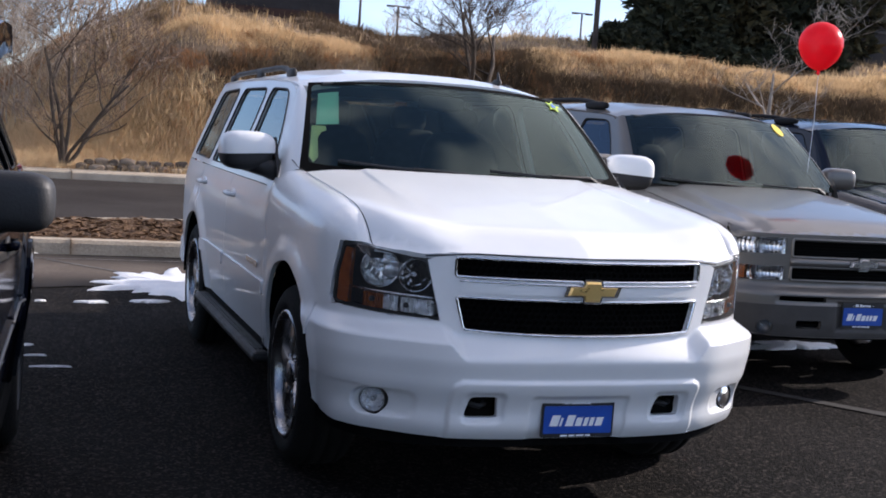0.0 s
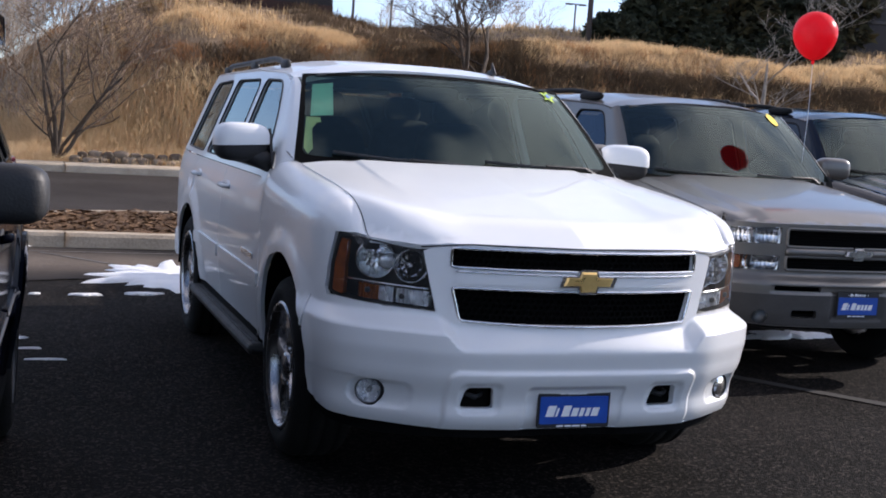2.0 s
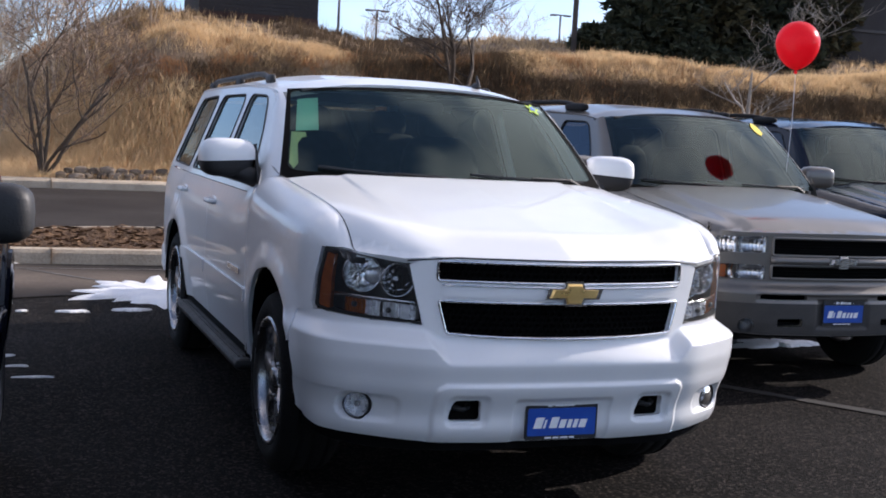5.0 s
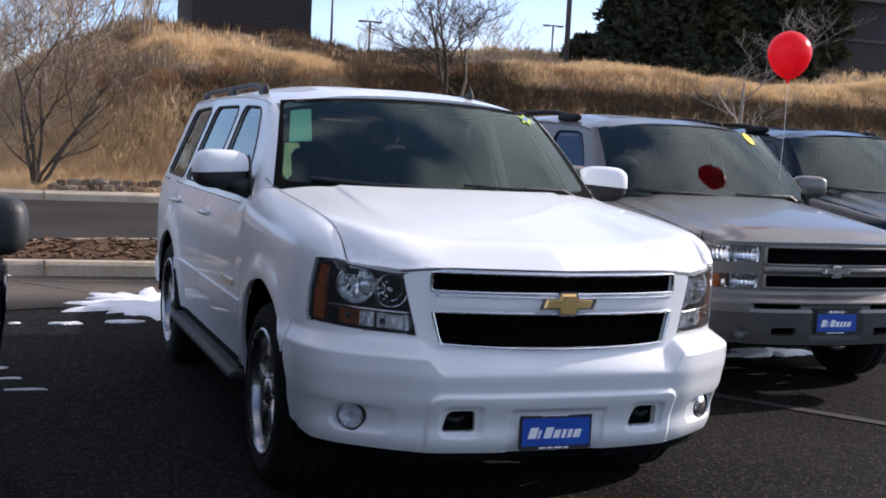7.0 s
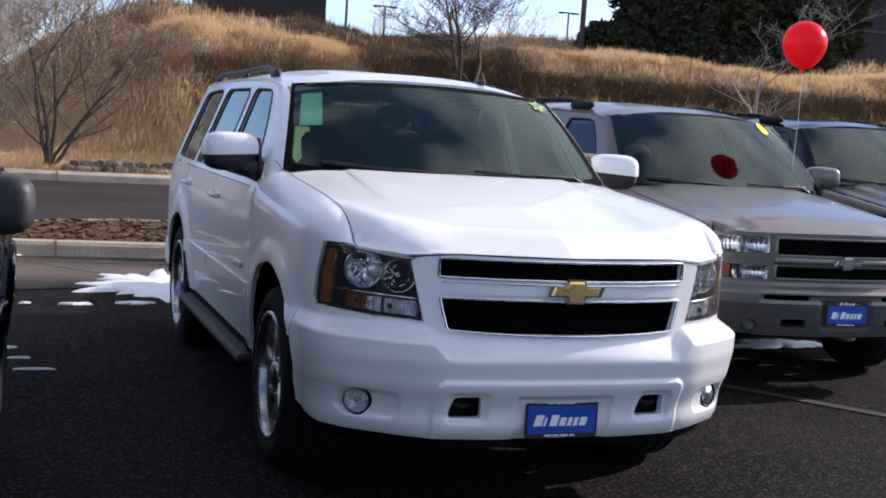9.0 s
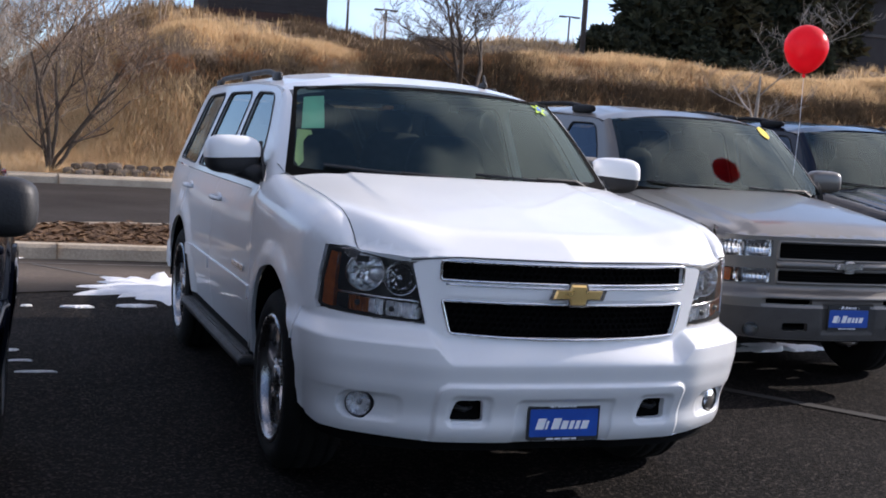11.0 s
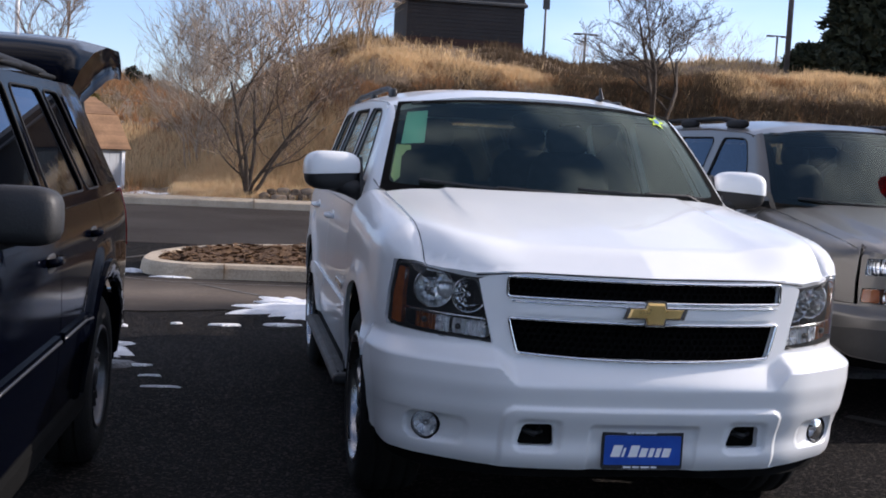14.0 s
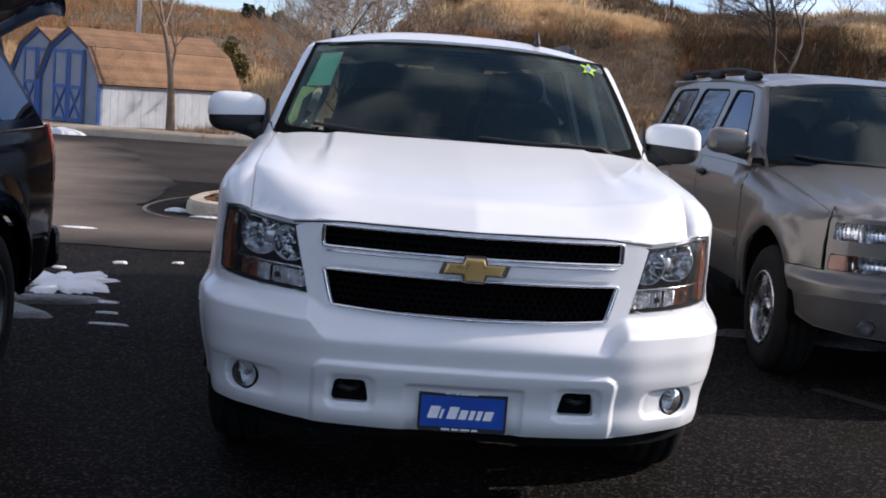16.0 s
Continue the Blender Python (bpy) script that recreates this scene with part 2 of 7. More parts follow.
M_METALROOF = mat("grey_roof", (0.055, 0.055, 0.056), (0.085, 0.085, 0.085), 1.2, 0.7)
M_REDBROWN = mat("red_brown_band", (0.045, 0.022, 0.018), (0.075, 0.04, 0.03), 3, 0.85)
M_SHEDWALL = mat("weathered_white_siding", (0.34, 0.36, 0.385), (0.46, 0.485, 0.51), 2.2, 0.7, stretch=(1, 1, 0.3), fine=20)
M_SHEDGREY = mat("grey_blue_siding", (0.19, 0.22, 0.27), (0.28, 0.31, 0.36), 2.2, 0.75)
M_BLUE = mat("blue_trim_paint", (0.03, 0.09, 0.28), (0.05, 0.13, 0.36), 5, 0.6)
M_SHINGLE = mat("brown_shingles", (0.15, 0.082, 0.044), (0.29, 0.165, 0.092), 2.0, 0.9, per_object=0.2, fine=25)
M_POLE = mat("grey_steel_pole", (0.10, 0.10, 0.11), (0.16, 0.16, 0.17), 3, 0.5, metal=0.4)
M_WHITEPOLE = mat("white_pole_paint", (0.70, 0.70, 0.70), (0.82, 0.82, 0.80), 3, 0.5)


# ---- building blocks ----
def mesh_ob(name, verts, faces, material, parent=None, smooth=False, label="", normals=None):
    me = bpy.data.meshes.new(name)
    me.from_pydata([tuple(v) for v in verts], [], faces)
    if smooth:
        me.polygons.foreach_set("use_smooth", [True] * len(me.polygons))
    if normals:
        me.normals_split_custom_set_from_vertices([tuple(n) for n in normals])
    me.materials.append(material)
    ob = new(name, me)
    ob.parent = parent
    return tagged(ob, label)


def part(name, bm, material, parent=None, label="", smooth=False):
    """Links a bmesh as one mesh object under a thing or part."""
    me = bpy.data.meshes.new(name)
    bm.to_mesh(me)
    bm.free()
    if smooth:
        me.polygons.foreach_set("use_smooth", [True] * len(me.polygons))
    me.materials.append(material)
    ob = new(name, me)
    ob.parent = parent
    return tagged(ob, label)


def thing(name, label, category, group="", at=None):
    e = new(name)
    e.empty_display_size = 0.2
    if at is not None:
        e.matrix_world = at
    return tagged(e, label, category, group)


def add_box(bm, c, s, m=None, bevel=0.0):
    """A box of centre c and size s, bevelled, in bm."""
    r = bmesh.ops.create_cube(bm, size=1.0)
    vs = r["verts"]
    bmesh.ops.transform(bm, matrix=(m or Matrix()) @ Matrix.Translation(c) @ Matrix.Diagonal((*s, 1)), verts=vs)
    if bevel:
        es = list({e for v in vs for e in v.link_edges})
        bmesh.ops.bevel(bm, geom=es, offset=bevel, segments=2, affect="EDGES", profile=0.5)
    return bm


def box(c, s, bevel=0.0, m=None):
    return add_box(bmesh.new(), c, s, m, bevel)


def tube(bm, pts, radii, sides=6, cap=True):
    """A tapered tube through pts."""
    pts = [Vector(p) for p in pts]
    if not isinstance(radii, (list, tuple)):
        radii = [radii] * len(pts)
    rings, ref = [], Vector((0.31, 0.17, 0.93)).normalized()
    for i, p in enumerate(pts):
        d = (pts[min(i + 1, len(pts) - 1)] - pts[max(i - 1, 0)]).normalized()
        a = d.cross(ref if abs(d.dot(ref)) < 0.95 else Vector((1, 0, 0))).normalized()
        b = d.cross(a)
        rings.append([bm.verts.new(p + (a * math.cos(2 * math.pi * k / sides) + b * math.sin(2 * math.pi * k / sides)) * radii[i]) for k in range(sides)])
    for r0, r1 in zip(rings, rings[1:]):
        for k in range(sides):
            bm.faces.new((r0[k], r0[(k + 1) % sides], r1[(k + 1) % sides], r1[k]))
    if cap and sides > 2:
        bm.faces.new(rings[0][::-1])
        bm.faces.new(rings[-1])
    return bm


def lerp(a, b, t):
    return a + (b - a) * t


def smooth01(t):
    t = min(1.0, max(0.0, t))
    return t * t * (3 - 2 * t)


def fbm(x, y, s, seed=0.0, octaves=4):
    return noise.fractal(Vector((x * s + seed, y * s - seed, seed * 0.7)), 0.8, 2.1, octaves)


# ---- ground, road, kerbs ----
def ground_sheet():
    xs = [-900, -300, -120, -60, -30] + [i * 1.0 for i in range(-20, 31)] + [45, 80, 160, 400, 900]
    ys = [-900, -300, -100, -40, -20] + [i * 1.0 for i in range(-12, 27)] + [45, 90, 200, 500, 1500]
    vs = [(x, y, 0.004 * fbm(x, y, 0.4) if abs(x) < 30 and -12 < y < 30 else -0.02) for y in ys for x in xs]
    n = len(xs)
    fs = [(j * n + i, j * n + i + 1, (j + 1) * n + i + 1, (j + 1) * n + i) for j in range(len(ys) - 1) for i in range(n - 1)]
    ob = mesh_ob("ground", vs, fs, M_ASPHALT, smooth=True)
    return tagged(ob, "dark worn asphalt car park with pale stone chips", "asphalt", kind="structure")


def hill_h(x, y):
    """Height of the grassy bank behind the road."""
    side = smooth01((x + 3.2) / 5.4)
    crest = 3.35 + 0.25 * smooth01((x - 12) / 8) + 0.18 * math.sin(x * 0.55)
    rise = smooth01((y - 22.4) / 4.2)
    far = 0.9 * smooth01((y - 27) / 7.0)
    back = 5.0 * smooth01((y - 35) / 60.0) * smooth01((6 - x) / 16) + 0.6 * smooth01((y - 45) / 40)
    lumps = fbm(x, y, 0.35, 3.1) * 0.30 * rise + fbm(x, y, 1.3, 7.7) * 0.09 * rise
    return 0.1 + side * (crest * rise + far) + back * (1 + 0.10 * fbm(x, y, 0.05, 5)) + lumps * (0.3 + 0.7 * side)


def hill_sheet():
    xs = [-160 + 6 * i for i in range(22)] + [-28 + 0.5 * i for i in range(136)] + [44 + 6 * i for i in range(20)]
    ys = [22.0 + 0.35 * i for i in range(40)] + [36.5 + 1.5 * i for i in range(8)] + [50 + 6 * i for i in range(16)] + [180, 300]
    vs = [(x, y, hill_h(x, y) if y < 200 else -2) for y in ys for x in xs]
    n = len(xs)
    fs = [(j * n + i, j * n + i + 1, (j + 1) * n + i + 1, (j + 1) * n + i) for j in range(len(ys) - 1) for i in range(n - 1)]
    ob = mesh_ob("hill_ground", vs, fs, M_DIRT, smooth=True)
    ob.data.materials.append(M_FARSOIL)
    for f in ob.data.polygons:
        f.material_index = 1 if f.center.y > 30 and f.center.x < 1.5 else 0
    return tagged(ob, "brown weedy grass bank behind the road", "hill", kind="structure")


def ribbon(name, path, profile, material, parent=None, closed=False):
    """Sweeps a profile of (offset to the left, z) along a plan path of (x, y)."""
    vs, fs, n, m = [], [], len(path), len(profile)
    for i, p in enumerate(path):
        a = Vector(path[(i - 1) % n if closed else max(i - 1, 0)])
        b = Vector(path[(i + 1) % n if closed else min(i + 1, n - 1)])
        d = (b - a).normalized()
        nrm = Vector((-d.y, d.x))
        vs += [(p[0] + nrm.x * o, p[1] + nrm.y * o, z) for o, z in profile]
    for i in range(n if closed else n - 1):
        j = (i + 1) % n
        fs += [(i * m + k, j * m + k, j * m + k + 1, i * m + k + 1) for k in range(m - 1)]
    return mesh_ob(name, vs, fs, material, parent)


def far_kerb_y(x):
    return 21.1 + 0.05 * x


ground_sheet()
hill_sheet()

# ---- vehicle building blocks ----
from mathutils.geometry import delaunay_2d_cdt

M_WHITE = mat("white_clearcoat", (0.775, 0.785, 0.79), (0.81, 0.815, 0.815), 1.5, 0.30, coat=0.55, rough2=0.36, fine=6)
M_PEWTER = mat("pewter_metallic_paint", (0.142, 0.133, 0.123), (0.175, 0.164, 0.152), 1.5, 0.32, metal=0.5, coat=0.4, fine=300)
M_NAVY = mat("navy_blue_paint", (0.006, 0.009, 0.018), (0.010, 0.015, 0.027), 1.5, 0.12, fine=200, spec=0.3)
M_DARKBLUE = mat("dark_slate_blue_paint", (0.0006, 0.0009, 0.0024), (0.0011, 0.0016, 0.0042), 1.5, 0.08, fine=200, spec=0.35)
M_DARKBLUE.node_tree.nodes["Principled BSDF"].inputs["IOR"].default_value = 1.11
M_BLACK = mat("black_plastic", (0.010, 0.010, 0.011), (0.020, 0.020, 0.021), 12, 0.5, rough2=0.65, bump=0.01)
# Black trim, and recesses and undersides with deep shade put into the colour.
M_VOID = mat("black_trim_and_shade", (0.003, 0.003, 0.003), (0.005, 0.005, 0.005), 12, 0.9, spec=0.08)
M_VALANCE = mat("grey_textured_valance", (0.034, 0.031, 0.029), (0.052, 0.048, 0.045), 10, 0.6, bump=0.01)
M_RUBBER = mat("tyre_rubber", (0.004, 0.004, 0.004), (0.009, 0.009, 0.0088), 9, 0.85, bump=0.03, spec=0.25)
M_RAIL = mat("matt_black_rail", (0.004, 0.004, 0.0045), (0.009, 0.009, 0.010), 10, 0.6, bump=0.01, spec=0.2)
M_CHROME = mat("bright_chrome", (0.75, 0.75, 0.76), (0.85, 0.85, 0.86), 9, 0.10, metal=1.0, rough2=0.2)
M_ALLOY = mat("polished_alloy", (0.30, 0.30, 0.31), (0.46, 0.46, 0.47), 9, 0.22, metal=1.0, rough2=0.32)
M_GOLD = mat("gold_emblem", (0.70, 0.45, 0.16), (0.82, 0.57, 0.24), 18, 0.25, metal=0.9, rough2=0.38)
M_AMBER = mat("amber_lens", (0.26, 0.055, 0.008), (0.55, 0.15, 0.02), 30, 0.2, coat=1.0)
M_AMBERDARK = mat("dark_amber_lens", (0.13, 0.030, 0.006), (0.34, 0.085, 0.012), 24, 0.2, coat=1.0)
M_SMOKE = mat("lamp_housing_black", (0.012, 0.012, 0.012), (0.03, 0.03, 0.03), 20, 0.35)
M_REFLECTOR = mat("lamp_reflector", (0.85, 0.86, 0.88), (0.95, 0.95, 0.96), 26, 0.22, metal=0.8, rough2=0.32, bump=0.09, bump_scale=45)
M_SATIN = mat("satin_lamp_reflector", (0.62, 0.63, 0.65), (0.97, 0.97, 0.98), 34, 0.16, metal=0.55, rough2=0.30)
M_MIRROR = mat("lamp_mirror", (0.88, 0.89, 0.90), (0.95, 0.95, 0.95), 26, 0.10, metal=1.0, rough2=0.16)
# Darker copy of the alloy: shade put into its colour.
M_SHADEDALLOY = mat("shaded_grey_alloy", (0.07, 0.07, 0.073), (0.13, 0.13, 0.135), 9, 0.35, metal=0.9, rough2=0.45)
M_SEAT = mat("dark_grey_upholstery", (0.030, 0.028, 0.027), (0.055, 0.052, 0.048), 20, 0.9, bump=0.03)
M_TRIM = mat("grey_cabin_trim", (0.04, 0.04, 0.04), (0.07, 0.068, 0.065), 8, 0.8)
M_PLATE = mat("blue_plate_face", (0.006, 0.055, 0.33), (0.010, 0.085, 0.42), 14, 0.35)
M_LETTER = mat("white_print", (0.75, 0.77, 0.80), (0.85, 0.86, 0.88), 20, 0.5)
M_TEAL = mat("pale_teal_paper", (0.30, 0.78, 0.66), (0.40, 0.86, 0.74), 9, 0.7)
M_LIME = mat("yellow_green_sticker", (0.50, 0.72, 0.05), (0.62, 0.82, 0.10), 9, 0.6)
M_PALELIME = mat("pale_lime_tag", (0.70, 0.86, 0.42), (0.80, 0.92, 0.52), 9, 0.6)
M_STARBLUE = mat("blue_sticker", (0.10, 0.22, 0.62), (0.16, 0.30, 0.72), 9, 0.6)
M_YELLOW = mat("yellow_sticker", (0.80, 0.62, 0.03), (0.90, 0.72, 0.06), 9, 0.6)
M_RED = see_light(mat("red_balloon_latex", (0.84, 0.022, 0.042), (0.90, 0.032, 0.055), 3, 0.30, spec=0.35), (1.0, 0.03, 0.045), 0.5)
M_TAILRED = mat("red_lamp_lens", (0.25, 0.01, 0.01), (0.35, 0.02, 0.02), 20, 0.2, coat=1.0)
G_SCREEN = glass_material("windscreen_glass", (0.42, 0.52, 0.49), ior=1.62, gloss=(0.80, 1.0, 0.93))
G_OLDSCREEN = glass_material("old_windscreen_glass", (0.42, 0.52, 0.49), ior=1.62, gloss=(0.84, 1.0, 0.95))
G_SIDE = glass_material("tinted_side_glass", (0.22, 0.25, 0.27), ior=1.9, gloss=(0.90, 1.0, 1.0))
G_OLDSIDE = glass_material("old_side_glass", (0.16, 0.20, 0.25), ior=1.62, gloss=(0.60, 0.74, 0.92))
G_DARK = glass_material("privacy_glass", (0.05, 0.06, 0.07), ior=1.42, gloss=(0.62, 0.72, 0.90))
G_LAMP = hazed(glass_material("lamp_lens_glass", (0.90, 0.91, 0.92), 0.02, 1.40), (0.80, 0.84, 0.86), 0.022)


def catmull(pts, t):
    """A point on the smooth curve through pts, t counted in points."""
    n = len(pts)
    i = min(max(int(t), 0), n - 2)
    f = t - i
    p0, p1, p2, p3 = pts[max(i - 1, 0)], pts[i], pts[i + 1], pts[min(i + 2, n - 1)]
    return tuple(0.5 * (2 * b + (c - a) * f + (2 * a - 5 * b + 4 * c - d) * f * f + (3 * b - a - 3 * c + d) * f ** 3) for a, b, c, d in zip(p0, p1, p2, p3))


def interp(x, xs, ys):
    return float(np.interp(x, xs, ys))


def inside(p, poly):
    x, y, c, j = p[0], p[1], False, len(poly) - 1
    for i in range(len(poly)):
        (xi, yi), (xj, yj) = poly[i], poly[j]
        if (yi > y) != (yj > y) and x < (xj - xi) * (y - yi) / (yj - yi) + xi:
            c = not c
        j = i
    return c


def densify(poly, step):
    out = []
    for a, b in zip(poly, poly[1:] + poly[:1]):
        k = max(1, int(math.hypot(b[0] - a[0], b[1] - a[1]) / step + 0.5))
        out += [(lerp(a[0], b[0], i / k), lerp(a[1], b[1], i / k)) for i in range(k)]
    return out


def rounded(poly, r, n=4):
    """The polygon with rounded corners."""
    out, m = [], len(poly)
    for i in range(m):
        a, b, c = Vector(poly[i - 1]), Vector(poly[i]), Vector(poly[(i + 1) % m])
        da, dc = a - b, c - b
        k = min(r, da.length * 0.45, dc.length * 0.45)
        p, q = b + da.normalized() * k, b + dc.normalized() * k
        for j in range(n + 1):
            t = j / n
            w = p * (1 - t) ** 2 + b * 2 * t * (1 - t) + q * t * t
            out.append((w.x, w.y))
    return out


def circle(cx, cy, r, n=28, ry=None):
    return [(cx + r * math.cos(2 * math.pi * i / n), cy + (ry or r) * math.sin(2 * math.pi * i / n)) for i in range(n)]


def panel(name, outline, fmap, material, parent, holes=(), step=0.05, rim=0.015, core=(0.0, 2.5, 0.85), label="", lift=0.0, creases=()):
    """A smooth sheet over the surface fmap(u, v), cut to an outline with holes, with a turned-in rim all round."""
    loops = [densify(list(outline), step)] + [densify(list(h), step * 0.7) for h in holes]
    pts, edges = [], []
    for lp in loops:
        b = len(pts)
        pts += lp
        edges += [(b + i, b + (i + 1) % len(lp)) for i in range(len(lp))]
    us, vs = [p[0] for p in loops[0]], [p[1] for p in loops[0]]
    for cr in creases:
        lp = [p for p in densify(list(cr), step) if inside(p, loops[0]) and not any(inside(p, h) for h in loops[1:])]
        if len(lp) < 3:
            continue
        b = len(pts)
        pts += lp
        edges += [(b + i, b + i + 1) for i in range(len(lp) - 1) if math.hypot(lp[i][0] - lp[i + 1][0], lp[i][1] - lp[i + 1][1]) < step * 1.6]
    edge_pts = np.array(pts)
    u = min(us) + step * 0.5
    row = 0
    while u < max(us):
        v = min(vs) + step * (0.5 if row % 2 else 0.25)
        while v < max(vs):
            if inside((u, v), loops[0]) and not any(inside((u, v), h) for h in loops[1:]) and np.abs(edge_pts - (u, v)).sum(1).min() > step * 0.55:
                pts.append((u, v))
            v += step
        u += step
        row += 1
    vo, _, fo, _, _, _ = delaunay_2d_cdt([Vector(p) for p in pts], edges, [], 0, 1e-6)
    tri = []
    for f in fo:
        c = sum((vo[i] for i in f), Vector((0, 0))) / len(f)
        if inside(c, loops[0]) and not any(inside(c, h) for h in loops[1:]):
            tri.append(tuple(f))
    e = 1e-3
    core = Vector(core)
    V, N = [], []
    for p in vo:
        q = Vector(fmap(p.x, p.y))
        n = (Vector(fmap(p.x + e, p.y)) - Vector(fmap(p.x - e, p.y))).cross(Vector(fmap(p.x, p.y + e)) - Vector(fmap(p.x, p.y - e)))
        n = n.normalized() if n.length > 1e-12 else Vector((0, 0, 1))
        c = Vector((core.x, min(max(q.y, core.y - 1.6), core.y + 1.6), core.z))
        if n.dot(q - c) < 0:
            n = -n
        V.append(q + n * lift)
        N.append(n)
    faces = []
    for f in tri:
        a, b, c = (V[i] for i in f)
        faces.append(f if (b - a).cross(c - a).dot(N[f[0]]) >= 0 else f[::-1])
    used = {}
    for f in faces:
        for i in range(len(f)):
            k = (f[i], f[(i + 1) % len(f)])
            used[k] = used.get(k, 0) + 1
    allv, allf, alln = list(V), list(faces), list(N)
    if rim:
        for a, b in [k for k in used if (k[1], k[0]) not in used]:
            i = len(allv)
            allv += [V[a], V[b], V[b] - N[b] * rim, V[a] - N[a] * rim]
            allf.append((i + 1, i, i + 3, i + 2))
            out = (V[b] - V[a]).cross((N[a] + N[b]) * 0.5)
            alln += [out.normalized() if out.length > 1e-9 else N[a]] * 4
    return mesh_ob(name, allv, allf, material, parent, smooth=True, label=label, normals=alln)


def band(name, c1, c2, material, parent, n=14, bulge=0.0, out=(1, 0, 0), m=4, label=""):
    """A strip lofted between two curves (functions of 0..1), bulged outwards."""
    vs, fs = [], []
    for i in range(n + 1):
        a, b = Vector(c1(i / n)), Vector(c2(i / n))
        vs += [a.lerp(b, j / m) + Vector(out) * bulge * math.sin(math.pi * j / m) for j in range(m + 1)]
    k = m + 1
    fs = [(i * k + j, (i + 1) * k + j, (i + 1) * k + j + 1, i * k + j + 1) for i in range(n) for j in range(m)]
    return mesh_ob(name, vs, fs, material, parent, smooth=True, label=label)


def polyline(*pts):
    """A curve 0..1 through points by equal steps."""
    return lambda t: catmull(pts, t * (len(pts) - 1))


class Body:
    """The outer surfaces of an SUV: x across, y back from the nose, z up. Side surfaces are given for the +x side."""

    def __init__(self, upper, lower, shelf, hood, wheel_y=(1.0, 3.946), length=5.13, belt=1.19, glass_x=0.935, lean=0.35, roof_z=None, seam=None, tow=0.0,
                 features=None, waist=0.0, cowl_drop=0.0):
        self.upper, self.lower, self.shelf, self.hood_z = upper, lower, shelf, hood
        self.wheel_y, self.length, self.belt, self.glass_x, self.lean, self.waist = wheel_y, length, belt, glass_x, lean, waist
        self.roof_zc = roof_z or ((1.9, 2.2, 3.0, 4.5, 5.0), (1.765, 1.812, 1.845, 1.825, 1.785))
        self.seam = seam or ((0.27, 0.5, 1.45), (0.80, 0.82, 0.83))
        self.features, self.cowl_drop = features, cowl_drop
        d = [0.0]
        for a, b in zip(upper, upper[1:]):
            d.append(d[-1] + math.hypot(b[0] - a[0], b[1] - a[1]))
        self.s = d
        self.roll_s = (self.X(self.seam[1][0]), self.X(0.895), self.Y(0.60), self.Y(0.80))

    def roll(self, s, ux, uy):
        """Where the wing starts to roll over at girth s, how high the roll is, and the seam point that it reaches."""
        r = self.roll_s
        sy = uy if s > r[2] else interp(s, (r[0], r[1], r[2]), (self.seam[0][0], 0.40, 0.60))
        sx = interp(sy, *self.seam)
        sz = self.hood_z(sx, sy) - 0.003
        hs = interp(s, (r[0], r[1], r[3]), (0.020, 0.090, 0.160))
        return sz - hs, hs, sx, sy, sz

    def wing_top(self, y1=1.58, n=48):
        """Upper outline of a wing, from the headlamp back to the door."""
        out = []
        for i in range(n + 1):
            s = lerp(self.roll_s[0] + 0.002, self.Y(y1), i / n)
            zs, hs, _, _, _ = self.roll(s, *self.plan(self.upper, s))
            out.append((s, zs + hs))
        return out

    def plan(self, pts, s):
        i = int(np.searchsorted(self.s, s, side="right")) - 1
        i = min(max(i, 0), len(self.s) - 2)
        return catmull(pts, i + (s - self.s[i]) / (self.s[i + 1] - self.s[i]))

    def X(self, x):
        """The girth at which the upper front is x metres off the centre."""
        k = next((i for i, p in enumerate(self.upper) if p[1] > 0.8), len(self.upper))
        return math.copysign(interp(abs(x), [p[0] for p in self.upper[:k]], self.s[:k]), x)

    def Y(self, y):
        return interp(y, [p[1] for p in self.upper], self.s)

    def side_w(self, z):
        return sum(self.width_at(z + 0.018 * k) for k in (-2, -1, 0, 1, 2)) / 5

    def width_at(self, z):
        return interp(z, (0.25, 0.42, 0.62, 0.80, 1.0, 1.10, 1.16, 1.22), (0.945, 0.965, 0.993, 1.0, 0.997, 0.985, 0.966, 0.948))

    def girth(self, s, z):
        """The skin below the belt: s runs round the plan from the nose, z up; past the shoulder it rolls over to the bonnet's seam."""
        sign, s = (-1 if s < 0 else 1), abs(s)
        ux, uy = self.plan(self.upper, s)
        lx, ly = self.plan(self.lower, s)
        lo, hi = self.shelf(ux)
        t = smooth01((z - lo) / (hi - lo))
        x, y = lerp(lx, ux, t), lerp(ly, uy, t)
        zz = z
        if y < 1.75 and s > self.roll_s[0]:
            zs, hs, sx, sy, sz = self.roll(s, ux, uy)
            if z > zs:
                e = min((z - zs) / hs, 1.0)
                k = 1 - math.cos(e * math.pi / 2)
                x, y, zz = x - (ux - sx) * k, y + (sy - uy) * k, zs + hs * math.sin(e * math.pi / 2)
        wv = self.side_w(z)
        w = lerp(1.0, wv, smooth01((y - 0.1) / 0.35)) if z < 0.9 else lerp(1.0, wv, smooth01((y - 1.45) / 0.25))
        x *= w
        x += self.waist * math.exp(-((z - 0.78) / 0.05) ** 2) * smooth01((y - 0.6) / 0.4)
        for wy in self.wheel_y:
            r = math.hypot(y - wy, z - 0.40)
            if abs(y - wy) < 0.75 and y > 0.4:
                x += 0.022 * smooth01(1 - abs(r - 0.52) / 0.12) * (1 if z < 1.0 else 0)
        if self.features:
            y += self.features(sign * x, z, y)
        return (sign * x, y, zz)

    def side(self, y, z):
        """The glasshouse side above the belt."""
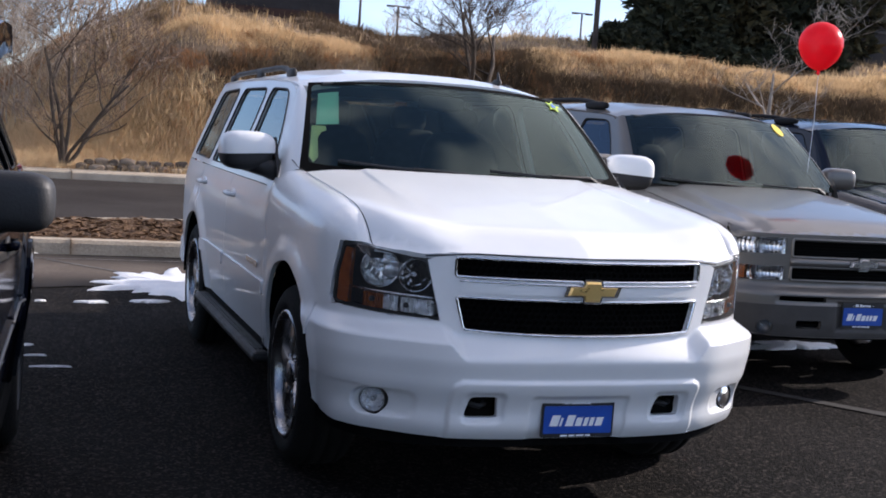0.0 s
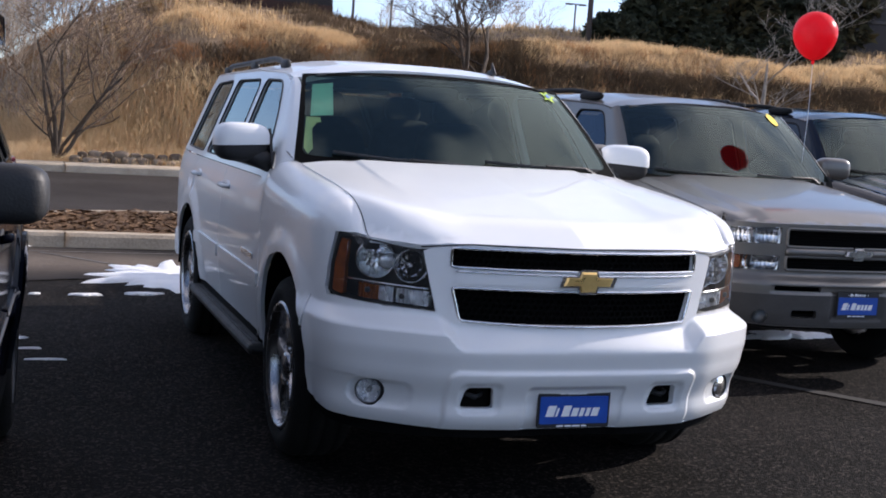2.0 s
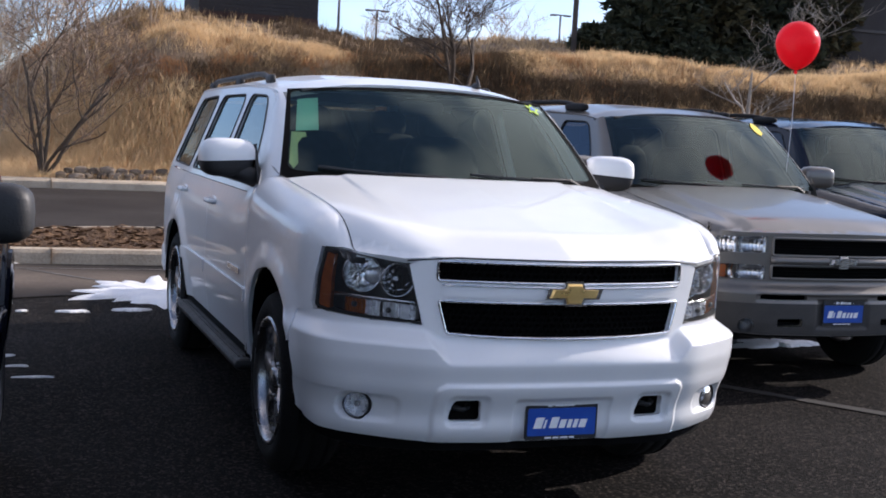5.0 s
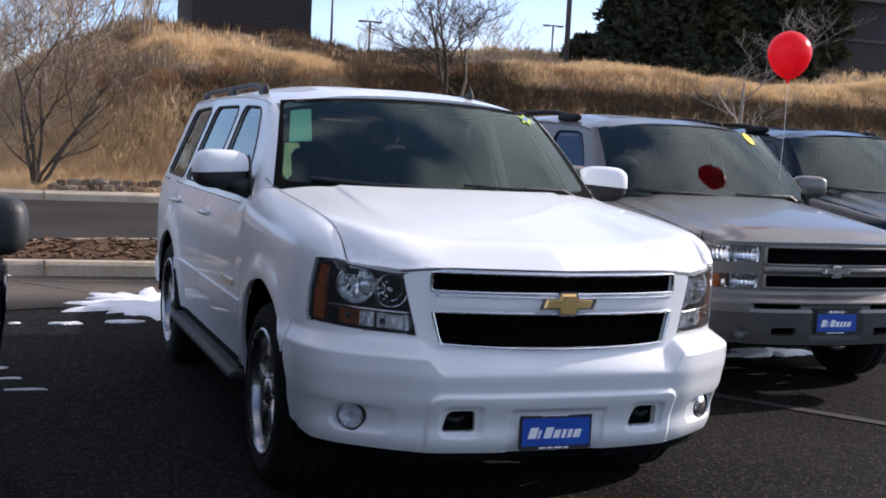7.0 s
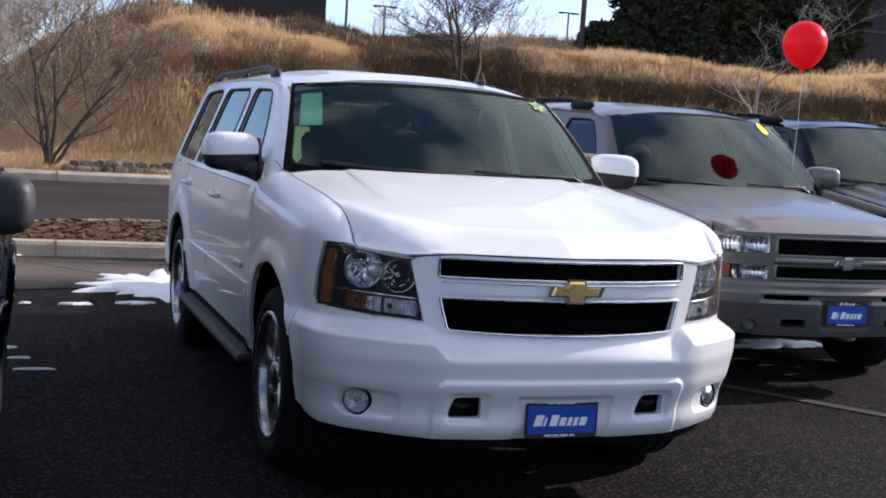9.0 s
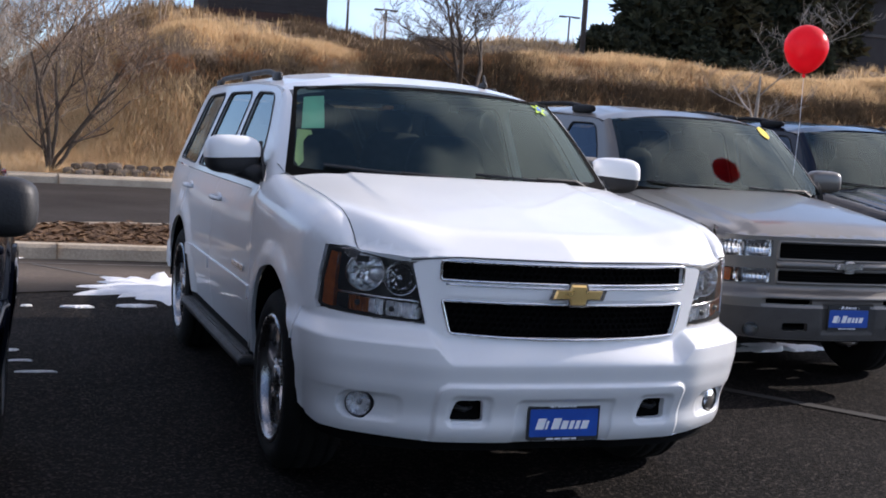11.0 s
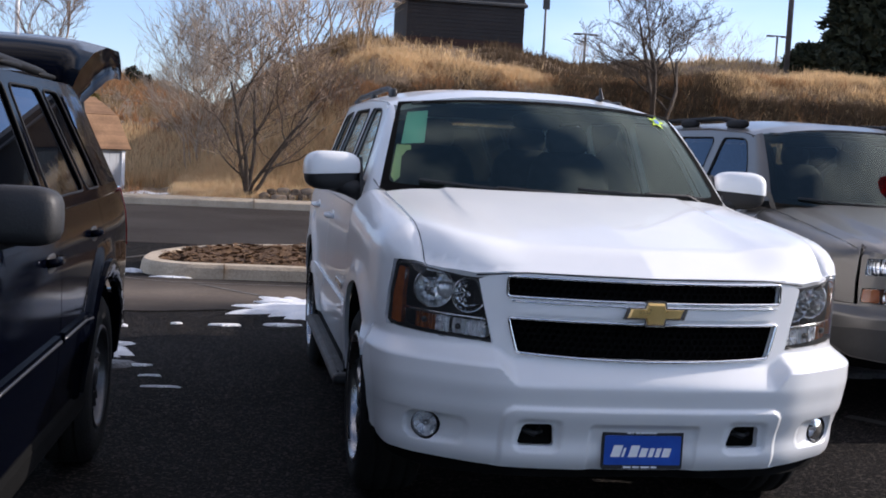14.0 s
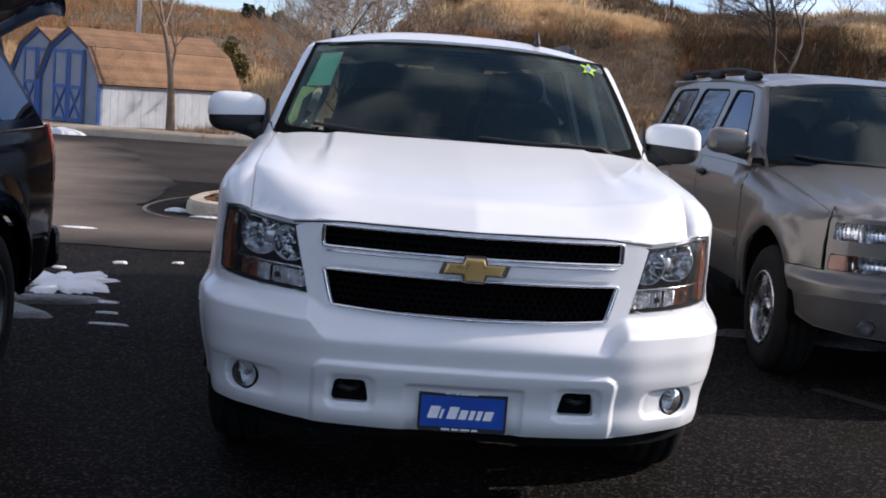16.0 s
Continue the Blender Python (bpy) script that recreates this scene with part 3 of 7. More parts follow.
        taper = 0.05 * smooth01((y - 3.6) / 1.5)
        return (self.glass_x - (z - self.belt) * self.lean - taper, y, z)

    def roof(self, x, y):
        return (x, y, interp(y, *self.roof_zc) - 0.092 * (abs(x) / 0.745) ** 2.6)

    def hood(self, x, y):
        return (x, y, self.hood_z(x, y))

    def screen(self, u, v):
        """The windscreen: u from -1 to 1 across, v from 0 to 1 up."""
        b = Vector((0.852 * u, 1.30 + 0.168 * u * u, 1.255 + 0.033 * u * u - self.cowl_drop))
        t = Vector((0.714 * u, 1.905 + 0.087 * u * u, 1.752 - 0.037 * u * u))
        p = b.lerp(t, v)
        return (p.x, p.y - 0.015 * math.sin(math.pi * v), p.z + 0.012 * math.sin(math.pi * v))


def flip(f):
    """The same surface on the other side of the car."""
    return lambda u, v: (lambda p: (-p[0], p[1], p[2]))(f(u, v))


def arch(wy, r=0.47, z0=0.40, zb=0.30):
    """Wheel opening from the sill up and over, front to back."""
    a0 = math.asin((zb - z0) / r)
    return [(wy - r * math.cos(a), z0 + r * math.sin(a)) for a in [a0 + (math.pi - 2 * a0) * i / 22 for i in range(23)]]


def lathe(name, profile, material, parent, n=48, axis_x=True, label=""):
    """A turned shape: profile of (offset along x, radius)."""
    vs, fs, m = [], [], len(profile)
    for i in range(n):
        a = 2 * math.pi * i / n
        vs += [(o, r * math.cos(a), r * math.sin(a)) for o, r in profile]
    for i in range(n):
        j = (i + 1) % n
        fs += [(i * m + k, i * m + k + 1, j * m + k + 1, j * m + k) for k in range(m - 1)]
    return mesh_ob(name, vs, fs, material, parent, smooth=True, label=label)


def wheel(parent, x, y, z, side, r=0.40, rim_r=0.268, spokes=5, width=0.27, metal=None, twin=True, broad=1.0):
    """A road wheel with tyre, rim barrel, spokes, hub and nuts; side +1 faces +x."""
    metal = metal or M_ALLOY
    w = new("wheel")
    w.parent = parent
    w.matrix_local = pose(x, y, z, 0, 0, 0 if side > 0 else 180)
    h = width / 2
    lathe("tyre", [(-h, rim_r + 0.01), (-h, r - 0.055), (-h + 0.02, r - 0.02), (-h + 0.05, r - 0.002), (-0.07, r), (-0.068, r - 0.008), (-0.06, r - 0.008), (-0.058, r),
                   (-0.005, r), (-0.003, r - 0.008), (0.003, r - 0.008), (0.005, r), (0.058, r), (0.06, r - 0.008), (0.068, r - 0.008), (0.07, r),
                   (h - 0.05, r - 0.002), (h - 0.02, r - 0.02), (h, r - 0.055), (h + 0.004, rim_r + 0.045), (h - 0.006, rim_r + 0.012), (h - 0.02, rim_r - 0.004)], M_RUBBER, w)
    lathe("rim", [(-h, rim_r), (-h + 0.03, rim_r - 0.02), (h - 0.06, rim_r - 0.025), (h - 0.02, rim_r - 0.016), (h - 0.002, rim_r - 0.008), (h, rim_r + 0.004), (h - 0.01, rim_r + 0.012)], metal, w)
    lathe("brake_disc", [(-0.02, 0.04), (-0.02, rim_r - 0.07), (0.0, rim_r - 0.07), (0.0, 0.04)], M_SMOKE, w, 32)
    d = h - 0.035
    for k in range(spokes):
        a = 2 * math.pi * k / spokes + math.pi / 2
        vs, fs = [], []
        for i, (rr, hw, dz) in enumerate(((0.035, 0.036, d - 0.012), (0.10, 0.036, d + 0.004), (0.17, 0.040, d + 0.006), (rim_r - 0.05, 0.052, d - 0.002), (rim_r - 0.008, 0.074, d - 0.012))):
            for q, back in ((-1, 0.045), (-0.62, 0.0), (-0.12, -0.002 if not twin else 0.022), (0.12, -0.002 if not twin else 0.022), (0.62, 0.0), (1, 0.045)):
                u, v = rr, q * hw * broad
                vs.append((dz - back, u * math.cos(a) - v * math.sin(a), u * math.sin(a) + v * math.cos(a)))
            if i:
                fs += [(6 * (i - 1) + j, 6 * (i - 1) + j + 1, 6 * i + j + 1, 6 * i + j) for j in range(5)]
        mesh_ob("spoke", vs, fs, metal, w, smooth=False)
    lathe("hub_cap", [(d - 0.02, 0.062), (d + 0.008, 0.058), (d + 0.014, 0.045), (d + 0.016, 0.0)], metal, w, 24)
    for k in range(6):
        a = 2 * math.pi * k / 6
        bm = bmesh.new()
        tube(bm, [(d - 0.01, 0.085 * math.cos(a), 0.085 * math.sin(a)), (d + 0.006, 0.085 * math.cos(a), 0.085 * math.sin(a))], 0.010, 6)
        part("wheel_nut", bm, M_CHROME, w)
    return w


def blob(bm, c, s, m=None, seg=14, power=2.6):
    """A rounded superellipsoid of half sizes s round c."""
    def f(v, p):
        return math.copysign(abs(v) ** p, v)
    rows, e = [], 2 / power
    for i in range(seg // 2 + 1):
        ph = -math.pi / 2 + math.pi * i / (seg // 2)
        row = []
        for j in range(seg):
            th = 2 * math.pi * j / seg
            p = Vector((c[0] + s[0] * f(math.cos(ph), e) * f(math.cos(th), e), c[1] + s[1] * f(math.cos(ph), e) * f(math.sin(th), e), c[2] + s[2] * f(math.sin(ph), e)))
            row.append(bm.verts.new(m @ p if m else p))
        rows.append(row)
    for r0, r1 in zip(rows, rows[1:]):
        for j in range(seg):
            bm.faces.new((r0[j], r0[(j + 1) % seg], r1[(j + 1) % seg], r1[j]))
    bmesh.ops.remove_doubles(bm, verts=bm.verts, dist=1e-5)
    return bm


def cabin(car, body, seats=True):
    """Floor, dash, seats and steering wheel seen through the glass."""
    part("cabin_floor", box((0, 3.0, 0.55), (1.7, 3.5, 0.08), 0.02), M_TRIM, car)
    part("firewall", box((0, 1.30, 0.78), (1.7, 0.06, 0.62), 0.02), M_VOID, car)
    bm = blob(bmesh.new(), (0, 1.62, 1.13), (0.80, 0.26, 0.13), seg=20, power=4)
    part("dashboard", bm, M_BLACK, car, smooth=True)
    for x in (-0.40, 0.40):
        seat(car, x, 2.35)
    for x in (-0.40, 0.40):
        seat(car, x, 3.35)
    st = new("steering_wheel")
    st.parent = car
    st.matrix_local = pose(0.40, 1.86, 1.08, 62, 0, 0)
    bm = bmesh.new()
    ring = [(0.19 * math.cos(a), 0.19 * math.sin(a), 0) for a in [2 * math.pi * i / 28 for i in range(29)]]
    tube(bm, ring, 0.015, 8, False)
    part("steering_rim", bm, M_BLACK, st, smooth=True)
    bm = bmesh.new()
    for a in (0.2, math.pi - 0.2, -math.pi / 2):
        tube(bm, [(0, 0, -0.01), (0.18 * math.cos(a), 0.18 * math.sin(a), 0)], [0.035, 0.018], 6)
    part("steering_spokes", bm, M_BLACK, st)
    bm = blob(bmesh.new(), (0, 1.93, 1.655), (0.13, 0.022, 0.042), seg=14, power=4)
    part("rear_view_mirror", bm, M_BLACK, car, smooth=True)
    part("headliner", box((0, 3.2, 1.715), (1.30, 2.5, 0.02), 0.008), M_TRIM, car)
    part("tailgate_inside", box((0, 4.95, 0.95), (1.6, 0.05, 0.6), 0.01), M_TRIM, car)


def seat(car, x, y):
    s = new("seat")
    s.parent = car
    s.matrix_local = pose(x, y, 0.58)
    part("cushion", blob(bmesh.new(), (0, 0, 0.22), (0.26, 0.27, 0.13), power=4), M_SEAT, s, smooth=True)
    part("backrest", blob(bmesh.new(), (0, 0, 0), (0.25, 0.09, 0.34), pose(0, 0.32, 0.60, -14), power=3.6), M_SEAT, s, smooth=True)
    part("headrest", blob(bmesh.new(), (0, 0, 0), (0.13, 0.055, 0.09), pose(0, 0.42, 0.99, -10), power=3), M_SEAT, s, smooth=True)
    for q in (-0.06, 0.06):
        part("headrest_post", tube(bmesh.new(), [(q, 0.38, 0.85), (q, 0.415, 0.98)], 0.008, 6), M_ALLOY, s)


def wiper(car, body, u0, u1, v0, v1):
    """A wiper arm and blade lying on the glass."""
    w = new("windscreen_wiper")
    w.parent = car
    def on(u, v, d):
        p = Vector(body.screen(u, v))
        return p + Vector((0, -0.75, 0.65)) * d
    blade = [on(lerp(u0, u1, i / 12), lerp(v0, v1, i / 12), 0.014) for i in range(13)]
    part("wiper_blade", tube(bmesh.new(), blade, 0.008, 5), M_BLACK, w)
    arm = [on(u0 - 0.04, v0 - 0.06, 0.015)] + [on(lerp(u0, u1, t), lerp(v0, v1, t) - 0.012, 0.035) for t in (0.15, 0.3, 0.5)]
    part("wiper_arm", tube(bmesh.new(), arm, [0.014, 0.010, 0.009, 0.007], 6), M_BLACK, w)


def extrude_poly(poly, m, depth):
    """A flat polygon of (x, y) given thickness along z, placed by m."""
    bm = bmesh.new()
    a = [bm.verts.new(m @ Vector((x, y, 0))) for x, y in poly]
    b = [bm.verts.new(m @ Vector((x, y, depth))) for x, y in poly]
    bm.faces.new(b)
    bm.faces.new(a[::-1])
    for i in range(len(poly)):
        j = (i + 1) % len(poly)
        bm.faces.new((a[i], a[j], b[j], b[i]))
    bmesh.ops.recalc_face_normals(bm, faces=bm.faces)
    return bm


def dealer_plate(car, y, z):
    """A blue dealer plate in a black frame, its printing as plain bars."""
    p = new("dealer_plate")
    p.parent = car
    p.matrix_local = pose(0, y, z, 90, 0, 0)
    part("plate_frame", extrude_poly(rounded([(-0.157, -0.079), (0.157, -0.079), (0.157, 0.079), (-0.157, 0.079)], 0.012), Matrix(), 0.008), M_BLACK, p, "black plate frame")
    part("plate_face", extrude_poly(rounded([(-0.148, -0.062), (0.148, -0.062), (0.148, 0.048), (-0.148, 0.048)], 0.006), pose(0, 0, 0.008), 0.003), M_PLATE, p, "blue plate face")
    def bars(row, h, x0, widths, gap, skew=0.3, up=0.011, tall=1.3):
        bm = bmesh.new()
        x = x0
        for k, w in enumerate(widths):
            h1 = h * (tall if k == 0 else 1.0)
            q = [bm.verts.new((x + dx + skew * dy, row + dy, up)) for dx, dy in ((0, -h / 2), (w, -h / 2), (w, h1 - h / 2), (0, h1 - h / 2))]
            bm.faces.new(q)
            x += w + gap
        part("plate_print", bm, M_LETTER, p, "white bars of print")
    bars(-0.015, 0.034, -0.120, (0.036, 0.010), 0.006, up=0.0125)
    bars(-0.015, 0.034, -0.052, (0.034, 0.027, 0.018, 0.018, 0.030), 0.008, up=0.0125)
    bars(0.0615, 0.013, -0.062, (0.016, 0.005), 0.003, up=0.0095)
    bars(0.0615, 0.013, -0.029, (0.016, 0.014, 0.010, 0.010, 0.015), 0.004, up=0.0095)
    for x in (-0.078, 0.070):
        bars(0.062, 0.005, x, (0.005,), 0.0, 0.0, up=0.0095, tall=1.0)
    bars(-0.0710, 0.007, -0.072, (0.030, 0.026, 0.034, 0.022), 0.006, 0.0, up=0.0095, tall=1.0)
    return p


BOWTIE = [(-0.5, -0.13), (-0.18, -0.13), (-0.145, -0.30), (0.145, -0.30), (0.18, -0.13), (0.44, -0.13), (0.5, 0.13), (0.18, 0.13), (0.145, 0.30), (-0.145, 0.30), (-0.18, 0.13), (-0.44, 0.13)]


def badge(car, y, z, width, height, face, rim):
    """A two-part cross-shaped nose badge."""
    e = new("nose_emblem")
    e.parent = car
    e.matrix_local = pose(0, y, z, 90, 0, 0)
    outer = [(x * width * 1.12, v * height * 1.85) for x, v in BOWTIE]
    inner = [(x * width * 0.96, v * height * 1.52) for x, v in BOWTIE]
    part("emblem_rim", extrude_poly(outer, Matrix(), 0.014), rim, e, "chrome rim")
    bm = bmesh.new()
    low = [bm.verts.new((x, v, 0.0142)) for x, v in inner]
    top = [bm.verts.new((x * 0.93, v * 0.80, 0.0225)) for x, v in inner]
    bm.faces.new(top)
    for i in range(len(low)):
        j = (i + 1) % len(low)
        bm.faces.new((low[i], low[j], top[j], top[i]))
    part("emblem_face", bm, face, e)


# ---- kerbs, island, snow ----
def far_kerb():
    path = [(x, far_kerb_y(x)) for x in [-30 + 1.5 * i for i in range(48)]]
    k = ribbon("far_kerb", path, [(-0.02, -0.01), (0.0, 0.13), (0.03, 0.16), (0.16, 0.165), (0.55, 0.17), (0.95, 0.16), (1.0, 0.02)], M_CONCRETE)
    tagged(k, "pale concrete kerb with gutter along the road", "kerb", kind="structure")
    for i in range(14):
        x = -16 + 3.0 * i
        part("kerb_joint", box((x, far_kerb_y(x) + 0.40, 0.088), (0.014, 0.9, 0.17)), M_DIRT, k)


def island():
    """A long kerbed planting island with a rounded end and bark mulch."""
    x0, x1, y0, y1 = -2.42, 16.0, 8.58, 11.45
    pts = []
    for sx, sy, a0, r in ((1, 1, 180, 0.60), (-1, 1, 270, 0.85), (-1, -1, 0, 0.85), (1, -1, 90, 2.1)):
        cx, cy = (x0 if sx > 0 else x1) + sx * r, (y0 if sy > 0 else y1) + sy * r
        pts += [(cx + r * math.cos(radians(a0 + 90 * i / 8)), cy + r * math.sin(radians(a0 + 90 * i / 8))) for i in range(9)]
    pts = densify(pts, 1.0)
    seam = ribbon("gutter_seam", pts, [(-0.47, 0.0125), (-0.43, 0.0125)], M_LINE, closed=True)
    tagged(seam, "thin pale gutter seam round the island", "seam", kind="structure")
    k = ribbon("island_kerb", pts, [(-0.02, -0.01), (0.0, 0.11), (0.025, 0.145), (0.13, 0.15), (0.17, 0.15), (0.18, 0.05)], M_CONCRETE, closed=True)
    tagged(k, "pale concrete kerb round a planting island", "kerb", kind="structure")
    for x in (-1.55, 0.0, 1.5, 3.0):
        part("kerb_joint", box((x, y0 + 0.07, 0.078), (0.014, 0.20, 0.15)), M_DIRT, k)
    inner = [(lerp((x0 + x1) / 2, x, 0.985), lerp((y0 + y1) / 2, y, 0.90)) for x, y in pts]
    m = panel("island_mulch", inner, lambda x, y: (x, y, 0.135 + 0.03 * fbm(x, y, 1.7, 2.2)), M_MULCH, None, step=0.35, rim=0.1, core=(6, 10.8, -5))
    tagged(m, "reddish-brown bark mulch bed", "mulch", kind="structure")
    rnd = random.Random(5)
    vs, fs = [], []
    for _ in range(4400):
        x, y = rnd.uniform(-2.2, 2.6), rnd.uniform(y0 + 0.2, y0 + 2.8)
        if not inside((x, y), inner):
            continue
        a, s, z = rnd.uniform(0, 6.3), rnd.uniform(0.02, 0.06), 0.145 + 0.03 * fbm(x, y, 1.7, 2.2) + rnd.uniform(0, 0.02)
        u, w = Vector((math.cos(a), math.sin(a), rnd.uniform(-0.3, 0.3))) * s, Vector((-math.sin(a), math.cos(a), rnd.uniform(-0.3, 0.6))) * s * 0.35
        i, p = len(vs), Vector((x, y, z))
        vs += [p - u - w, p + u - w, p + u + w, p - u + w]
        fs.append((i, i + 1, i + 2, i + 3))
    ch = mesh_ob("bark_chips", vs, fs, M_MULCH)
    tagged(ch, "loose brown bark chips and dead leaves", "mulch", kind="stuff")


def snow_patch(cx, cy, rx, ry, h, seed, label, category="snow", material=None):
    rnd = random.Random(seed)
    n, rings, vs, fs = 72, 8, [(cx, cy, h)], []
    for k in range(1, rings + 1):
        t = k / rings
        for i in range(n):
            a = 2 * math.pi * i / n
            w = 1 + 0.65 * noise.noise(Vector((math.cos(a) * 1.6 + seed, math.sin(a) * 1.6, seed))) + 0.75 * noise.noise(Vector((math.cos(a) * 4 + seed, math.sin(a) * 4, seed))) + (0.45 if rx > 0.3 else 1.0) * noise.noise(Vector((math.cos(a) * 11 + seed, math.sin(a) * 11, seed)))
            w = max(w, 0.16 if rx > 0.3 else 0.05)
            x, y = cx + rx * w * t * math.cos(a), cy + ry * w * t * math.sin(a)
            z = h * (1 - t ** 3) * (1 + 0.5 * noise.noise(Vector((x * 5, y * 5, seed)))) + ((0.013 if rx > 0.3 else 0.006) if k < rings else -0.01)
            vs.append((x, y, z))
    fs = [(0, 1 + i, 1 + (i + 1) % n) for i in range(n)]
    for k in range(rings - 1):
        fs += [(1 + k * n + i, 1 + (k + 1) * n + i, 1 + (k + 1) * n + (i + 1) % n, 1 + k * n + (i + 1) % n) for i in range(n)]
    return tagged(mesh_ob("snow_patch", vs, fs, material or M_SNOW, smooth=True), label, category, "snow left on the asphalt")


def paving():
    # Carried nearer than the tan drive: colour stands in for sunlit asphalt.
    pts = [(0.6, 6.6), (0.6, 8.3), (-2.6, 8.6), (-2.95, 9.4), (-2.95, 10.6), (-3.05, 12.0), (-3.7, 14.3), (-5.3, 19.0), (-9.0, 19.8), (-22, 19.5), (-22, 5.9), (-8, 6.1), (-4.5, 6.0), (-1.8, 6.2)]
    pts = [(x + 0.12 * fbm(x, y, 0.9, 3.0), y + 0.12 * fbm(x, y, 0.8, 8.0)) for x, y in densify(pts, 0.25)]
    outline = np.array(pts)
    me = panel("tan_and_sunlit_paving", pts, lambda x, y: (x, y, 0.008 + 0.004 * fbm(x, y, 0.4)), M_PAVING, None, step=0.4, rim=0, core=(0, 0, -9))
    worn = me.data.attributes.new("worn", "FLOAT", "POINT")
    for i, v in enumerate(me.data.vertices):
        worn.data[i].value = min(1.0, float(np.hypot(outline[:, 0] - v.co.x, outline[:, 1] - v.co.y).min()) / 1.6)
    tagged(me, "tan worn paving of the drive, its colour also standing in for sunlit asphalt", "paving", kind="structure")


def road():
    pts = [(-30, 12.5), (60, 12.5)] + [(x, far_kerb_y(x) - 0.03) for x in range(60, -31, -3)]
    r = panel("road", pts, lambda x, y: (x, y, 0.0035 + 0.004 * fbm(x, y, 0.4)), M_ROAD, None, step=0.9, rim=0, core=(0, 0, -9))
    tagged(r, "worn brownish-grey asphalt road, paled for the sun on it", "road", kind="structure")


def painted_line(name, a, b, w, material=None, z=0.0125):
    a, b = Vector(a), Vector(b)
    d = (b - a).normalized()
    n = Vector((-d.y, d.x)) * w / 2
    vs, fs = [], []
    k = max(2, int((b - a).length / 0.12))
    for i in range(k + 1):
        p = a.lerp(b, i / k)
        jit = 1 + 0.35 * noise.noise(Vector((p.x * 9, p.y * 9, 1)))
        vs += [(p.x + n.x * jit, p.y + n.y * jit, z), (p.x - n.x * jit, p.y - n.y * jit, z)]
    fs = [(2 * i, 2 * i + 1, 2 * i + 3, 2 * i + 2) for i in range(k)]
    return tagged(mesh_ob(name, vs, fs, material or M_LINE), "worn faded white bay line on asphalt", "line", kind="structure")


M_LINE = mat("faded_line_paint", (0.045, 0.040, 0.036), (0.15, 0.135, 0.12), 5, 0.8, fine=60)
M_FAINT = mat("nearly_gone_line_paint", (0.008, 0.007, 0.0066), (0.018, 0.0158, 0.0145), 5, 0.85, fine=60)
far_kerb()
island()
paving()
road()
painted_line("bay_line", (-1.80, 8.05), (-0.9, 6.9), 0.045)
painted_line("bay_line", (2.2, 2.55), (3.3, 0.95), 0.10, M_FAINT, 0.0058)
for i, (x, y, rx, ry, h) in enumerate(((-0.76, 6.48, 0.54, 0.70, 0.030), (-1.52, 5.48, 0.11, 0.045, 0.010), (-1.08, 5.55, 0.12, 0.06, 0.012), (-2.32, 5.33, 0.06, 0.05, 0.010), (-3.08, 7.15, 0.15, 0.07, 0.012),
                                       (-2.68, 4.94, 0.05, 0.04, 0.010), (-2.06, 8.55, 0.22, 0.06, 0.02), (-1.98, 3.38, 0.08, 0.016, 0.006), (-1.90, 3.05, 0.10, 0.014, 0.006), (-2.05, 3.71, 0.07, 0.03, 0.008),
                                       (-2.50, 9.0, 0.10, 0.08, 0.03), (2.75, 4.0, 0.62, 0.18, 0.03), (3.72, 3.80, 0.42, 0.17, 0.02), (-1.90, 5.50, 0.04, 0.03, 0.008), (-7.0, 20.6, 0.55, 0.14, 0.14))):
    k = 1.0 if i in (0, 11, 14) else 0.8
    snow_patch(x, y, rx * k, ry * k, h, i * 3.7 + 1, "patch of grey slush under a car" if i == 11 else "patch of white melting snow on dark asphalt", material=M_GRUBBY if i == 11 else None)
snow_patch(-2.82, 3.55, 0.46, 0.55, 0.03, 51.3, "slab of dirty grey ice on the asphalt", material=M_ICE)
snow_patch(-2.52, 4.30, 0.36, 0.36, 0.022, 57.3, "larger patch of grubby white snow on dirty ice")
snow_patch(-3.0, 22.75, 0.95, 0.40, 0.14, 61.3, "strip of old snow among weeds by the kerb")


# ---- trees, grass, rocks ----
def twig_strip(vs, fs, pts, radii):
    """A thin three-sided twig added to vertex and face lists."""
    d = (pts[-1] - pts[0]).normalized()
    a = d.cross(Vector((0.31, 0.17, 0.93))).normalized()
    b = d.cross(a)
    ring = [a, a * -0.5 + b * 0.87, a * -0.5 - b * 0.87]
    k = len(vs)
    for p, r in zip(pts, radii):
        vs += [p + o * r for o in ring]
    for i in range(len(pts) - 1):
        for j in range(3):
            q = k + 3 * i
            fs.append((q + j, q + (j + 1) % 3, q + 3 + (j + 1) % 3, q + 3 + j))


